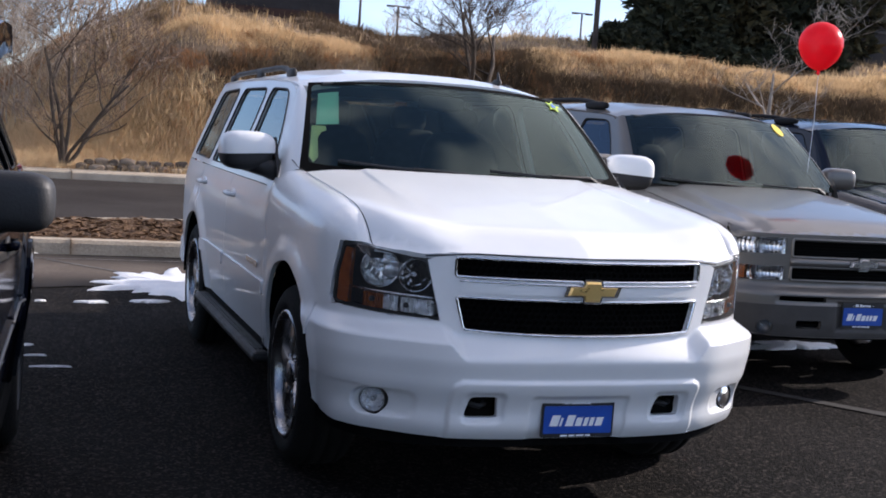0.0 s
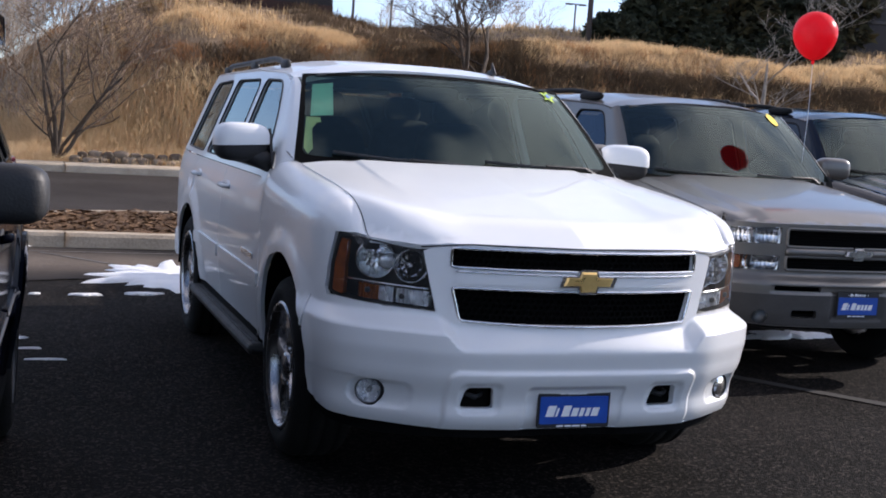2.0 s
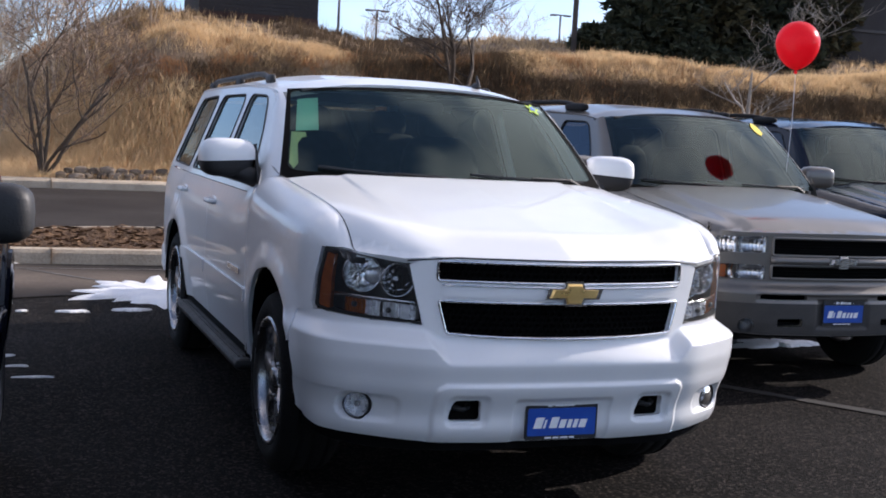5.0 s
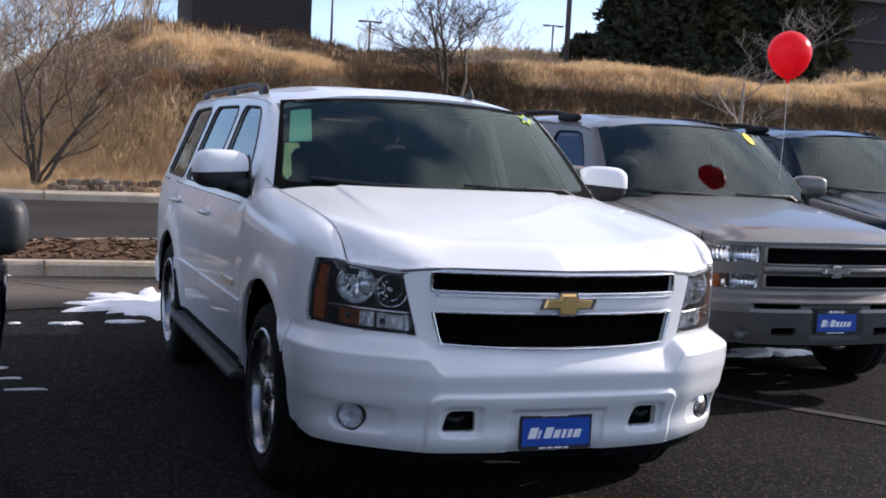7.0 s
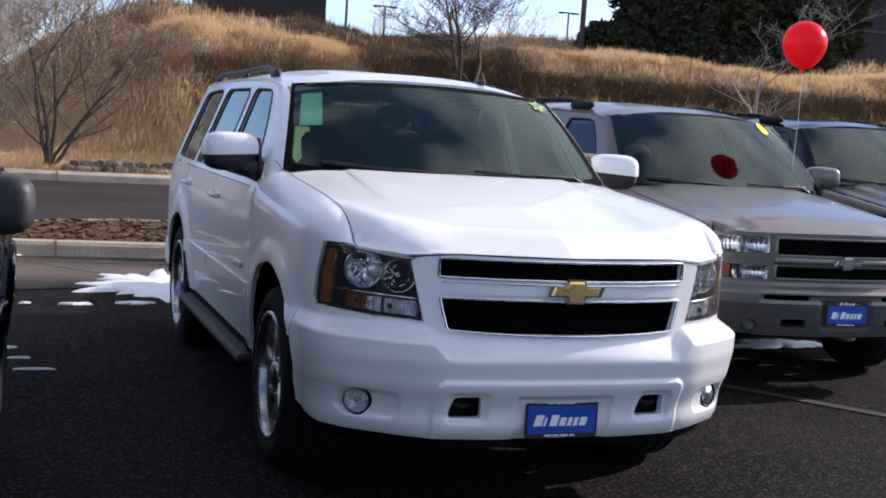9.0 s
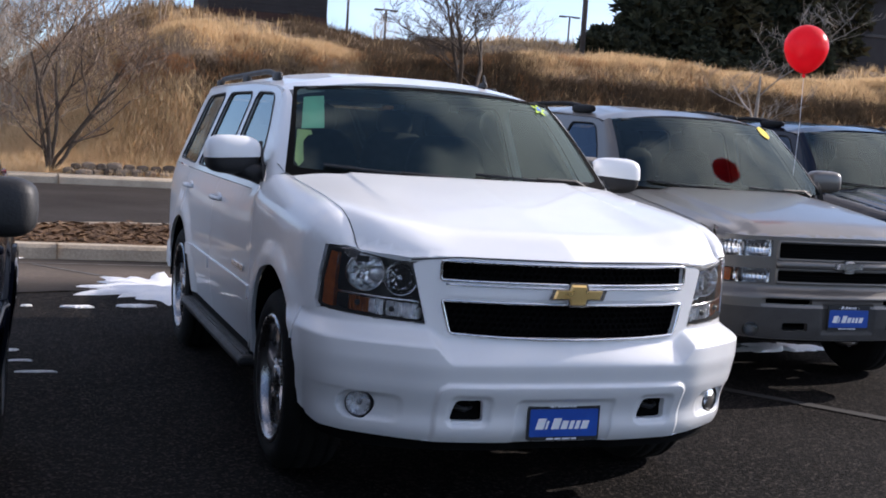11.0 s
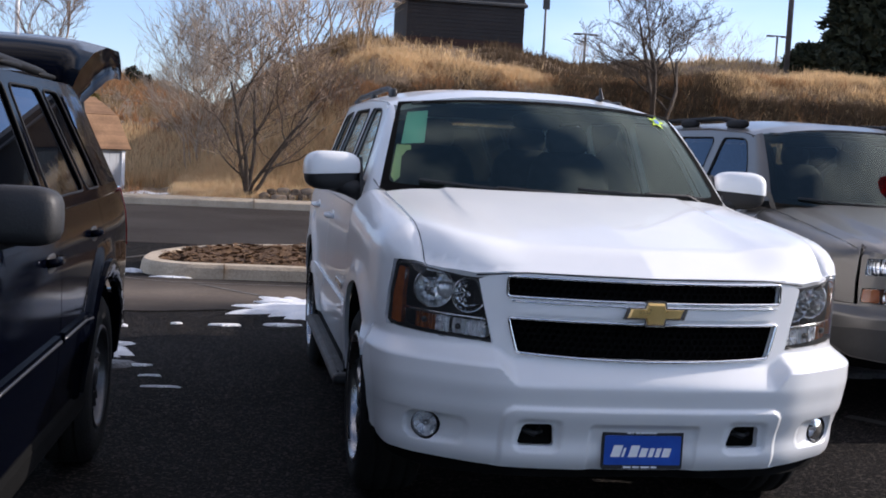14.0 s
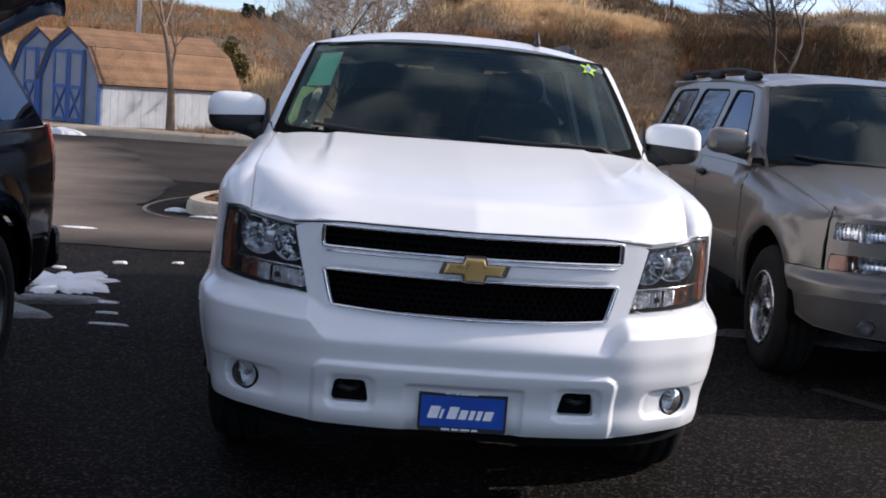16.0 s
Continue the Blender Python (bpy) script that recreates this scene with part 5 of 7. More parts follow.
def balloon(x, y, z, foot):
    b = thing("balloon", "shiny red latex balloon on a thin string", "balloon", at=pose(x, y, z))
    prof = [(-0.215, 0.0), (-0.205, 0.012), (-0.185, 0.012), (-0.178, 0.010), (-0.176, 0.030), (-0.150, 0.078), (-0.095, 0.128), (-0.025, 0.158), (0.040, 0.163), (0.100, 0.143), (0.146, 0.104), (0.174, 0.056), (0.184, 0.0)]
    fine = [catmull(prof, (len(prof) - 1) * i / 40) for i in range(41)]
    n, vs, fs = 36, [], []
    for i in range(n):
        a = 2 * math.pi * i / n
        vs += [(max(r, 0) * math.cos(a), max(r, 0) * math.sin(a), h) for h, r in fine]
    m = len(fine)
    for i in range(n):
        j = (i + 1) % n
        fs += [(i * m + k, j * m + k, j * m + k + 1, i * m + k + 1) for k in range(m - 1)]
    mesh_ob("skin", vs, fs, M_RED, b, smooth=True)
    f = Vector(foot) - Vector((x, y, z))
    part("string", tube(bmesh.new(), [Vector((0, 0, -0.19)), Vector((f.x * 0.4 + 0.008, f.y * 0.4, lerp(-0.19, f.z, 0.5))), f], 0.0022, 4), M_LETTER, b)


balloon(3.56, 3.62, 2.325, (3.62, 3.72, 1.37))


# ---- the white SUV ----
def facet_bowl(parent, rr, n):
    """A lamp reflector of flat mirror facets."""
    prof = [(0.038, 1.0), (0.016, 0.93), (-0.008, 0.80), (-0.026, 0.58), (-0.036, 0.30), (-0.038, 0.10)]
    vs, fs, m = [], [], len(prof)
    for i in range(n):
        a = 2 * math.pi * i / n
        k = 1.0 if i % 2 else 0.955
        vs += [(o + (0.004 if i % 2 else 0.0), rr * r * k * math.cos(a), rr * r * k * math.sin(a)) for o, r in prof]
    for i in range(n):
        j = (i + 1) % n
        fs += [(i * m + k, i * m + k + 1, j * m + k + 1, j * m + k) for k in range(m - 1)]
    return mesh_ob("bowl", vs, fs, M_MIRROR, parent)


def soft_cap(d, c, w):
    """d up to c, then c, with a smooth bend of half width w."""
    if d < c - w:
        return d
    return c if d > c + w else d - (d - c + w) ** 2 / (4 * w)


def white_hood(x, y):
    """Bonnet: a steep nose, a bend, then a flatter top with a raised middle."""
    ax = abs(x)
    d = max(0.0, y - (0.012 + 0.155 * ax + 2.8 * max(0.0, ax - 0.58) ** 2))
    z = 1.062 - 0.022 * math.exp(-((ax - 0.65) / 0.085) ** 2) * math.exp(-d / 0.12) + 0.158 * soft_cap(d, 1.25, 0.05) + 0.285 * soft_cap(d, 0.20, 0.06)
    crease = 0.60 - 0.02 * d
    side = smooth01((ax - crease) / lerp(0.14, 0.035, smooth01((d - 0.2) / 0.8)) + 0.5)
    full = 0.050 * smooth01((ax - 0.40) / 0.42) * (1 - math.exp(-max(0.0, d - 0.035) / 0.05)) * (1 - smooth01((d - 0.35) / 0.85))
    return z - 0.010 * side * smooth01((d - 0.05) / 0.5) + full


def white_shelf(x):
    t = smooth01((abs(x) - 0.488) / 0.085)
    return lerp(0.655, 0.720, t), lerp(0.750, 0.785, t)


def pocket(x, z, x0, x1, z0, z1, w, r):
    """1 well inside a rounded rectangle, 0 outside, over a ramp of width w."""
    dx, dz = max(x0 + r - x, x - x1 + r), max(z0 + r - z, z - z1 + r)
    d = math.hypot(max(dx, 0.0), max(dz, 0.0)) + min(max(dx, dz), 0.0) - r
    return smooth01(-d / w)


def white_features(x, z, y):
    """Relief of the front bumper: tucked-under lower half, proud middle panel, plate bay, hook bays, fog-lamp scoops, a shut line."""
    ax = abs(x)
    if y > 0.75:
        return 0.0
    fade = smooth01((0.75 - y) / 0.25)
    d = 0.020 * smooth01((0.665 - z) / 0.10) + 0.052 * smooth01((0.585 - z) / 0.15) + 6.0 * max(0.0, 0.41 - z) ** 2
    d -= 0.015 * pocket(x, z, -0.548, 0.548, 0.10, 0.588, 0.018, 0.055)
    d += 0.014 * pocket(x, z, -0.218, 0.218, 0.10, 0.522, 0.020, 0.025)
    d += 0.019 * pocket(ax, z, 0.310, 0.494, 0.400, 0.538, 0.024, 0.036)
    d += 0.030 * pocket(ax, z, 0.645, 0.872, 0.402, 0.524, 0.022, 0.050) * lerp(0.3, 1.0, smooth01((ax - 0.645) / 0.13))
    d += 0.005 * smooth01((0.530 - z) / 0.014) * smooth01((ax - 0.84) / 0.03)
    return d * fade


def build_white_suv():
    car = thing("white_suv", "white full-size SUV with gold nose emblem, parked", "car", "cars parked in the row")
    U = [(0, 0.0), (0.15, 0.010), (0.3, 0.030), (0.45, 0.066), (0.545, 0.098), (0.634, 0.135), (0.74, 0.193), (0.83, 0.270), (0.895, 0.360), (0.945, 0.475), (0.972, 0.63), (0.982, 0.83),
         (0.985, 1.2), (0.985, 2.0), (0.985, 3.0), (0.98, 4.0), (0.965, 4.6), (0.93, 4.9), (0.85, 5.05), (0.7, 5.10), (0.35, 5.13), (0, 5.13)]
    B = [(0, -0.042), (0.15, -0.041), (0.3, -0.036), (0.45, -0.023), (0.545, -0.005), (0.632, 0.030), (0.752, 0.105), (0.864, 0.186), (0.944, 0.280), (0.989, 0.410), (1.003, 0.58), (0.992, 0.83),
         (0.985, 1.2), (0.985, 2.0), (0.985, 3.0), (0.98, 4.0), (0.965, 4.6), (0.93, 4.9), (0.85, 5.05), (0.7, 5.10), (0.35, 5.13), (0, 5.13)]
    b = Body(U, B, white_shelf, white_hood, features=white_features, seam=((0.268, 0.5, 1.45), (0.808, 0.82, 0.83)))
    X, Y = b.X, b.Y

    # bumper skin
    yb = Y(0.56)
    rim_line = lambda d: [(X(x), white_shelf(x)[1] + d) for x in (0.485, 0.50, 0.512, 0.524, 0.536, 0.548, 0.56, 0.575)]
    top = rim_line(0.010) + [(X(0.62), 0.799), (X(0.75), 0.805), (X(0.90), 0.815), (Y(0.545), 0.800)]
    right = [(0, 0.759), (X(0.40), 0.759)] + top + [(Y(0.566), 0.70), (Y(0.560), 0.655), (Y(0.522), 0.57), (Y(0.504), 0.48), (Y(0.498), 0.41), (Y(0.44), 0.372), (X(0.88), 0.352), (X(0.60), 0.340), (X(0.3), 0.334), (0, 0.332)]
    skin = right + [(-u, v) for u, v in right[::-1] if u > 0]
    holes = []
    for q in (-1, 1):
        holes.append(rounded([(q * 0.336, 0.426), (q * 0.476, 0.426), (q * 0.462, 0.512), (q * 0.352, 0.514)], 0.018, 3))
        holes.append(circle(q * X(0.770), 0.463, 0.053, 24))
    panel("front_bumper", skin, b.girth, M_WHITE, car, holes, 0.0095, 0.03, core=(0, 4.8, 0.55), lift=-0.003)
    panel("air_dam", [(-Y(0.5), 0.315), (-X(0.75), 0.290), (-X(0.5), 0.300), (X(0.5), 0.300), (X(0.75), 0.290), (Y(0.5), 0.315), (Y(0.5), 0.40), (X(0.6), 0.36), (-X(0.6), 0.36), (-Y(0.5), 0.40)],
          lambda s, z: (lambda p: (p[0] * 0.965, p[1] + 0.045, p[2]))(b.girth(s, max(z, 0.36))[:2] + (z,)), M_VOID, car, step=0.06)
    for q in (-1, 1):
        hk = new("tow_hook_bay")
        hk.parent = car
        part("bay_box", box((q * 0.408, 0.155, 0.470), (0.15, 0.11, 0.115), 0.008), M_VOID, hk)
        bm = tube(bmesh.new(), [(q * 0.378, 0.15, 0.480), (q * 0.378, 0.085, 0.475), (q * 0.408, 0.06, 0.470), (q * 0.438, 0.085, 0.475), (q * 0.438, 0.15, 0.480)], 0.011, 8)
        part("tow_hook", bm, M_BLACK, hk, smooth=True)
        # fog lamp
        f = new("fog_lamp")
        f.parent = car
        fx, fy, fz = b.girth(q * X(0.770), 0.463)
        f.matrix_local = pose(fx, fy, fz, 0, 0, -90 + q * 27)
        lathe("lamp_ring", [(-0.03, 0.053), (0.004, 0.053), (0.008, 0.0515), (0.004, 0.049), (-0.03, 0.048)], M_SMOKE, f, 32)
        lathe("lamp_bowl", [(-0.002, 0.049), (-0.02, 0.043), (-0.035, 0.02), (-0.038, 0.0)], M_REFLECTOR, f, 32)
        lathe("lamp_bulb", [(-0.035, 0.012), (-0.008, 0.011), (-0.004, 0.0)], M_ALLOY, f, 16)
        lathe("lamp_lens", [(0.002, 0.046), (0.010, 0.030), (0.013, 0.0)], G_LAMP, f, 32)

    # grille surround with two openings
    up = rounded([(-X(0.530), 0.973), (X(0.530), 0.973), (X(0.530), 1.048), (-X(0.530), 1.048)], 0.014, 3)
    arc = [(X(0.485) * t, 0.768 - 0.012 * (1 - t * t)) for t in (-1, -0.75, -0.5, -0.25, 0, 0.25, 0.5, 0.75, 1)]
    low = rounded(arc + [(X(0.522), 0.895), (-X(0.522), 0.895)], 0.012, 3)
    edge = [(0, 0.754), (X(0.40), 0.754)] + rim_line(0.004) + [(X(0.610), 0.93), (X(0.632), 1.028), (X(0.55), 1.064), (0, 1.060)]
    panel("grille_surround", edge + [(-u, v) for u, v in edge[::-1] if u > 0], b.girth, M_WHITE, car, [up, low], 0.014, 0.02, core=(0, 4.8, 0.75))
    for nm, lp in (("upper", up), ("lower", low)):
        g = new("grille")
        g.parent = car
        path = [Vector(b.girth(u, v)) + Vector((0, -0.004, 0)) for u, v in densify(lp, 0.03)]
        bm = tube(bmesh.new(), path + path[:1], 0.0062, 8, False)
        part("chrome_frame", bm, M_CHROME, g, "chrome frame", smooth=True)
        vs = [v for _, v in lp]
        us = [u for u, _ in lp]
        # honeycomb screen: rings of thin wire
        bm = bmesh.new()
        rr, row, v = 0.0155, 0, min(vs)
        while v < max(vs) + rr:
            u = min(us) + (rr * 0.87 if row % 2 else 0)
            while u < max(us):
                if inside((u, v), lp):
                    p = Vector(b.girth(u, v)) + Vector((0, 0.028, 0))
                    c6 = [math.pi / 6 + k * math.pi / 3 for k in range(6)]
                    o = [bm.verts.new(p + Vector((math.cos(a) * rr, 0, math.sin(a) * rr))) for a in c6]
                    i = [bm.verts.new(p + Vector((math.cos(a) * rr * 0.76, 0.0, math.sin(a) * rr * 0.76))) for a in c6]
                    k2 = [bm.verts.new(p + Vector((math.cos(a) * rr * 0.80, 0.014, math.sin(a) * rr * 0.80))) for a in c6]
                    for k in range(6):
                        j = (k + 1) % 6
                        bm.faces.new((o[k], o[j], i[j], i[k]))
                        bm.faces.new((i[k], i[j], k2[j], k2[k]))
                u += rr * 1.74
            v += rr * 1.5
            row += 1
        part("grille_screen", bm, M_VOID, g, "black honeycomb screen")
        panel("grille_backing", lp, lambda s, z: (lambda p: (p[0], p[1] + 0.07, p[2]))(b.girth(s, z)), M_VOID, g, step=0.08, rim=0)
    bar = [(-X(0.50), 0.912), (X(0.50), 0.912), (X(0.512), 0.957), (-X(0.512), 0.957)]
    panel("grille_bar", rounded(bar, 0.01, 2), b.girth, M_WHITE, car, step=0.04, rim=0.008, lift=0.008)
    bm = tube(bmesh.new(), [Vector(b.girth(X(0.512) * (i / 12 - 1), 0.958)) + Vector((0, -0.010, 0)) for i in range(25)], 0.004, 6)
    part("bar_chrome", bm, M_CHROME, car, smooth=True)
    badge(car, -0.012, 0.938, 0.222, 0.088, M_GOLD, M_CHROME)
    dealer_plate(car, 0.026, 0.428)

    # headlamps
    for q, f in ((1, b.girth), (-1, flip(b.girth))):
        h = new("headlamp")
        h.parent = car
        out = [(X(0.568), 0.790), (X(0.75), 0.800), (X(0.895), 0.811), (X(0.924), 0.828), (X(0.919), 0.94), (X(0.905), 1.062), (X(0.80), 1.053), (X(0.636), 1.026), (X(0.605), 0.92)]
        panel("lamp_lens", rounded(out, 0.012, 3), f, G_LAMP, h, step=0.04, rim=0.0, lift=0.001).visible_shadow = False
        panel("lamp_housing", rounded(out, 0.012, 3), lambda s, z, f=f: (lambda p: (p[0] * (1 - 0.055 * smooth01((abs(p[0]) - 0.6) / 0.3)), p[1] + 0.185, p[2]))(f(s, z)), M_SMOKE, h, step=0.04, rim=0, lift=0)
        panel("lamp_bezel", rounded(out, 0.012, 3), f, M_SMOKE, h, [rounded([(lerp(X(0.745), u, 0.96), lerp(0.935, v, 0.955)) for u, v in out], 0.02, 3)], 0.035, 0.06, lift=-0.003)
        panel("turn_strip", rounded([(X(0.886), 0.824), (X(0.915), 0.832), (X(0.911), 0.94), (X(0.898), 1.046), (X(0.878), 1.042), (X(0.884), 0.94)], 0.008, 2), f, M_AMBERDARK, h, step=0.03, rim=0.02, lift=-0.005, label="amber side strip")
        for cx, cz, rr in ((0.760, 0.970, 0.072), (0.645, 0.956, 0.062)):
            c = Vector(f(X(cx), cz))
            e = new("reflector")
            e.parent = h
            e.matrix_local = pose(c.x, c.y + (0.140 if cx > 0.75 else 0.110), c.z, 0, 0, -90 + q * 10)
            facet_bowl(e, rr, 18)
            lathe("bowl_rim", [(0.028, rr * 0.99), (0.040, rr * 1.0), (0.040, rr * 1.07), (0.02, rr * 1.07)], M_CHROME, e, 32)
            lathe("bulb_cap", [(-0.03, 0.010), (0.004, 0.010), (0.008, 0.006), (0.009, 0)], M_CHROME, e, 16)
        for u0, u1, v0, v1, m, nm in ((0.776, 0.840, 0.818, 0.876, M_AMBERDARK, "amber lamp"), (0.726, 0.772, 0.814, 0.872, M_REFLECTOR, "clear fluted lamp"),
                                      (0.664, 0.716, 0.811, 0.869, M_SATIN, "grey lamp reflector"), (0.600, 0.660, 0.808, 0.866, M_REFLECTOR, "clear fluted lamp")):
            lo = rounded([(X(u0), v0), (X(u1), v0 + 0.004), (X(u1), v1 + 0.004), (X(u0), v1)], 0.006, 2)
            panel("signal_lamp", lo, lambda s, z, f=f: (lambda p: (p[0] * 0.99, p[1] + 0.026 + 0.004 * math.sin(s * 420), p[2]))(f(s, z)), m, h, step=0.0045, rim=0.02, label=nm)
        for u, v in ((0.812, 0.854), (0.698, 0.842)):
            c = Vector(f(X(u), v))
            part("signal_bulb", blob(bmesh.new(), (c.x * 0.99, c.y + 0.018, c.z), (0.011, 0.010, 0.011)), M_SMOKE, h, smooth=True)
        web = Vector(f(X(0.706), 0.963))
        part("reflector_web", blob(bmesh.new(), (web.x, web.y + 0.135, web.z), (0.050, 0.012, 0.032), pose(0, 0, 0)), M_SATIN, h, smooth=True)
        bm = tube(bmesh.new(), [Vector(f(X(0.60 + 0.28 * i / 12), 0.879 + 0.012 * i / 12)) + Vector((-q * 0.006, 0.016, 0)) for i in range(13)], 0.005, 6)
        part("divider_chrome", bm, M_CHROME, h, smooth=True)

    # bonnet
    side = [(0.648, 0.141), (0.745, 0.205), (0.806, 0.268), (0.818, 0.50), (0.827, 0.95), (0.832, 1.40)]
    nose = [(0, 0.016), (0.15, 0.040), (0.3, 0.063), (0.45, 0.087), (0.56, 0.104)]
    rear = [(0.60, 1.36), (0.30, 1.305), (0, 1.29)]
    hb = nose + side + rear
    panel("bonnet", hb + [(-x, y) for x, y in hb[::-1] if x > 0], b.hood, M_WHITE, car, step=0.022, rim=0.022, core=(0, 2.0, 0.6))
    panel("cowl", [(-0.84, 1.43), (-0.6, 1.38), (0, 1.29), (0.6, 1.38), (0.84, 1.43), (0.80, 1.62), (-0.80, 1.62)], lambda x, y: (x, y, 1.255 - 0.012 * (x / 0.8) ** 2), M_BLACK, car, step=0.08, rim=0)

    seal = [Vector(b.girth(X(0.64) * (i / 20 - 1), lerp(1.0615, 1.0415, max(0.0, abs(i / 20 - 1) - 0.72) / 0.28))) + Vector((0, -0.0005, 0.001)) for i in range(41)]
    part("bonnet_seal", tube(bmesh.new(), seal, 0.0032, 6), M_BLACK, car, smooth=True)

    # wings, doors, quarters on both sides
    for q, fg, fs in ((1, b.girth, b.side), (-1, flip(b.girth), flip(b.side))):
        ar = [(Y(y), z) for y, z in arch(1.0, 0.50, 0.41)]
        wing = b.wing_top(1.585) + [(Y(1.592), 1.17), (Y(1.592), 0.44), (Y(1.47), 0.42)] + \
               [p for p in ar[::-1][1:] if p[0] > Y(1.0) or p[1] > 0.67] + [(Y(0.578), 0.668), (Y(0.552), 0.792), (X(0.926), 0.811), (X(0.932), 0.84), (X(0.926), 0.94), (X(0.912), 1.066)]
        panel("front_wing", wing, fg, M_WHITE, car, step=0.035, rim=0.02)
        fd = rounded([(Y(1.600), 0.44), (Y(1.600), 1.188), (Y(2.742), 1.188), (Y(2.742), 0.44)], 0.02, 3)
        panel("front_door", fd, fg, M_WHITE, car, step=0.05, rim=0.02)
        ra = [(Y(y), z) for y, z in arch(3.946)]
        rd = [(Y(2.750), 0.44), (Y(2.750), 1.188), (Y(3.83), 1.188), (Y(3.82), 0.905), (Y(3.72), 0.84), (Y(3.60), 0.74), (Y(3.52), 0.62), (Y(3.475), 0.47), (Y(3.45), 0.44)]
        panel("rear_door", rd, fg, M_WHITE, car, step=0.05, rim=0.02)
        rq = [(Y(3.838), 1.188), (Y(4.93), 1.188), (Y(5.0), 0.9), (Y(5.02), 0.5), (Y(4.9), 0.42), (Y(4.6), 0.40)] + [p for p in ra[::-1] if p[1] > 0.36] + [(Y(3.48), 0.49), (Y(3.527), 0.622), (Y(3.607), 0.745), (Y(3.727), 0.846), (Y(3.828), 0.912)]
        panel("rear_quarter", rq, fg, M_WHITE, car, step=0.05, rim=0.02)
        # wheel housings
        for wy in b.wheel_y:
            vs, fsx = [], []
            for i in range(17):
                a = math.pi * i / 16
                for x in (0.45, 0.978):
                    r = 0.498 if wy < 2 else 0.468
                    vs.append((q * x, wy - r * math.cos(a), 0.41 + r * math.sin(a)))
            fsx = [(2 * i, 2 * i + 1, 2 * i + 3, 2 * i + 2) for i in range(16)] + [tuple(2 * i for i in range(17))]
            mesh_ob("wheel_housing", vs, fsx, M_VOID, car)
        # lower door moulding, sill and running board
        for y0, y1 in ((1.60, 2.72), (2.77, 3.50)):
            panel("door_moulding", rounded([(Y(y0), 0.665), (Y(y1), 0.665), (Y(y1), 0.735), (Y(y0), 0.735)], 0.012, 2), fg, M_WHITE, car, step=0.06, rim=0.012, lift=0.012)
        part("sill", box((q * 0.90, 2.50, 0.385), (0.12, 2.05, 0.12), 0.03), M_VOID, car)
        sb = new("running_board")
        sb.parent = car
        bm = box((q * 0.960, 2.47, 0.375), (0.14, 2.02, 0.055), 0.022)
        part("board", bm, M_BLACK, sb)
        for k in range(5):
            part("tread_strip", box((q * (0.912 + 0.022 * k), 2.47, 0.405), (0.010, 1.86, 0.008), 0.003), M_BLACK, sb)
        for hy in (2.60, 3.68):
            hd = new("door_handle")
            hd.parent = car
            hx, _, hz = b.girth(Y(hy), 1.085)
            part("handle_cup", blob(bmesh.new(), (q * (hx - 0.004), hy, hz - 0.005), (0.008, 0.075, 0.035), power=3), M_WHITE, hd, smooth=True)
            bm = tube(bmesh.new(), [(q * (hx + 0.002), hy - 0.095, hz), (q * (hx + 0.034), hy - 0.07, hz + 0.002), (q * (hx + 0.038), hy, hz + 0.003), (q * (hx + 0.034), hy + 0.07, hz + 0.002), (q * (hx + 0.002), hy + 0.095, hz)], 0.013, 8)
            part("handle_grip", bm, M_WHITE, hd, smooth=True)
        mx = b.girth(Y(1.75), 0.79)[0]
        part("door_badge", box((q * (mx + 0.005), 1.84, 0.80), (0.006, 0.30, 0.030), 0.002), M_CHROME, car, "small chrome door bar")
        # glasshouse
        wins = ([(1.80, 1.225), (2.00, 1.50), (2.16, 1.655), (2.25, 1.682), (2.62, 1.690), (2.67, 1.655), (2.70, 1.225)],
                [(2.83, 1.225), (2.80, 1.655), (2.85, 1.692), (3.50, 1.690), (3.56, 1.655), (3.69, 1.225)],
                [(3.84, 1.225), (3.71, 1.655), (3.76, 1.690), (4.45, 1.675), (4.55, 1.63), (4.78, 1.225)])
        wins = [rounded(w, 0.05, 4) for w in wins]
        gh = [(1.60, 1.19), (1.66, 1.285), (1.88, 1.55), (2.03, 1.672), (2.12, 1.700), (2.25, 1.716), (2.9, 1.738), (4.70, 1.732), (4.82, 1.62), (4.95, 1.19)]
        panel("glasshouse_frame", gh, fs, M_WHITE, car, wins, 0.06, 0.025, core=(0, 3.2, 1.2))
        for w, nm in zip(wins, ("front_door_glass", "rear_door_glass", "quarter_glass")):
            panel(nm, w, fs, G_SIDE, car, step=0.15, rim=0, lift=-0.010, core=(0, 3.2, 1.2)).visible_shadow = False
            bm = tube(bmesh.new(), [Vector(fs(y, z)) for y, z in densify(w, 0.06)] + [Vector(fs(*w[0]))], 0.006, 6, False)
            part("window_seal", bm, M_BLACK, car, smooth=True)
        # screen pillar
        c1 = lambda t, q=q: (lambda p: (q * p[0] + q * 0.002, p[1], p[2] + 0.004))(b.screen(1.0, t))
        c2 = lambda t, q=q: (lambda p: (q * (p[0] + 0.001), p[1], p[2]))(b.side(lerp(1.60, 2.06, t), lerp(1.235, 1.688, t)))
        end = Vector(b.roof(0.735, 2.055))
        end.x *= q
        c1 = lambda t, f=c1, end=end: Vector(f(t)).lerp(end, smooth01((t - 0.84) / 0.16))
        c2 = lambda t, f=c2, end=end: Vector(f(t)).lerp(end, smooth01((t - 0.90) / 0.10))
        band("screen_pillar", c1, c2, M_WHITE, car, bulge=0.016, out=(q * 0.75, -0.45, 0.3))
        band_a = lambda t, q=q: (lambda p: (q * p[0], p[1], p[2]))(b.girth(lerp(Y(1.46), Y(1.585), t), 1.5))
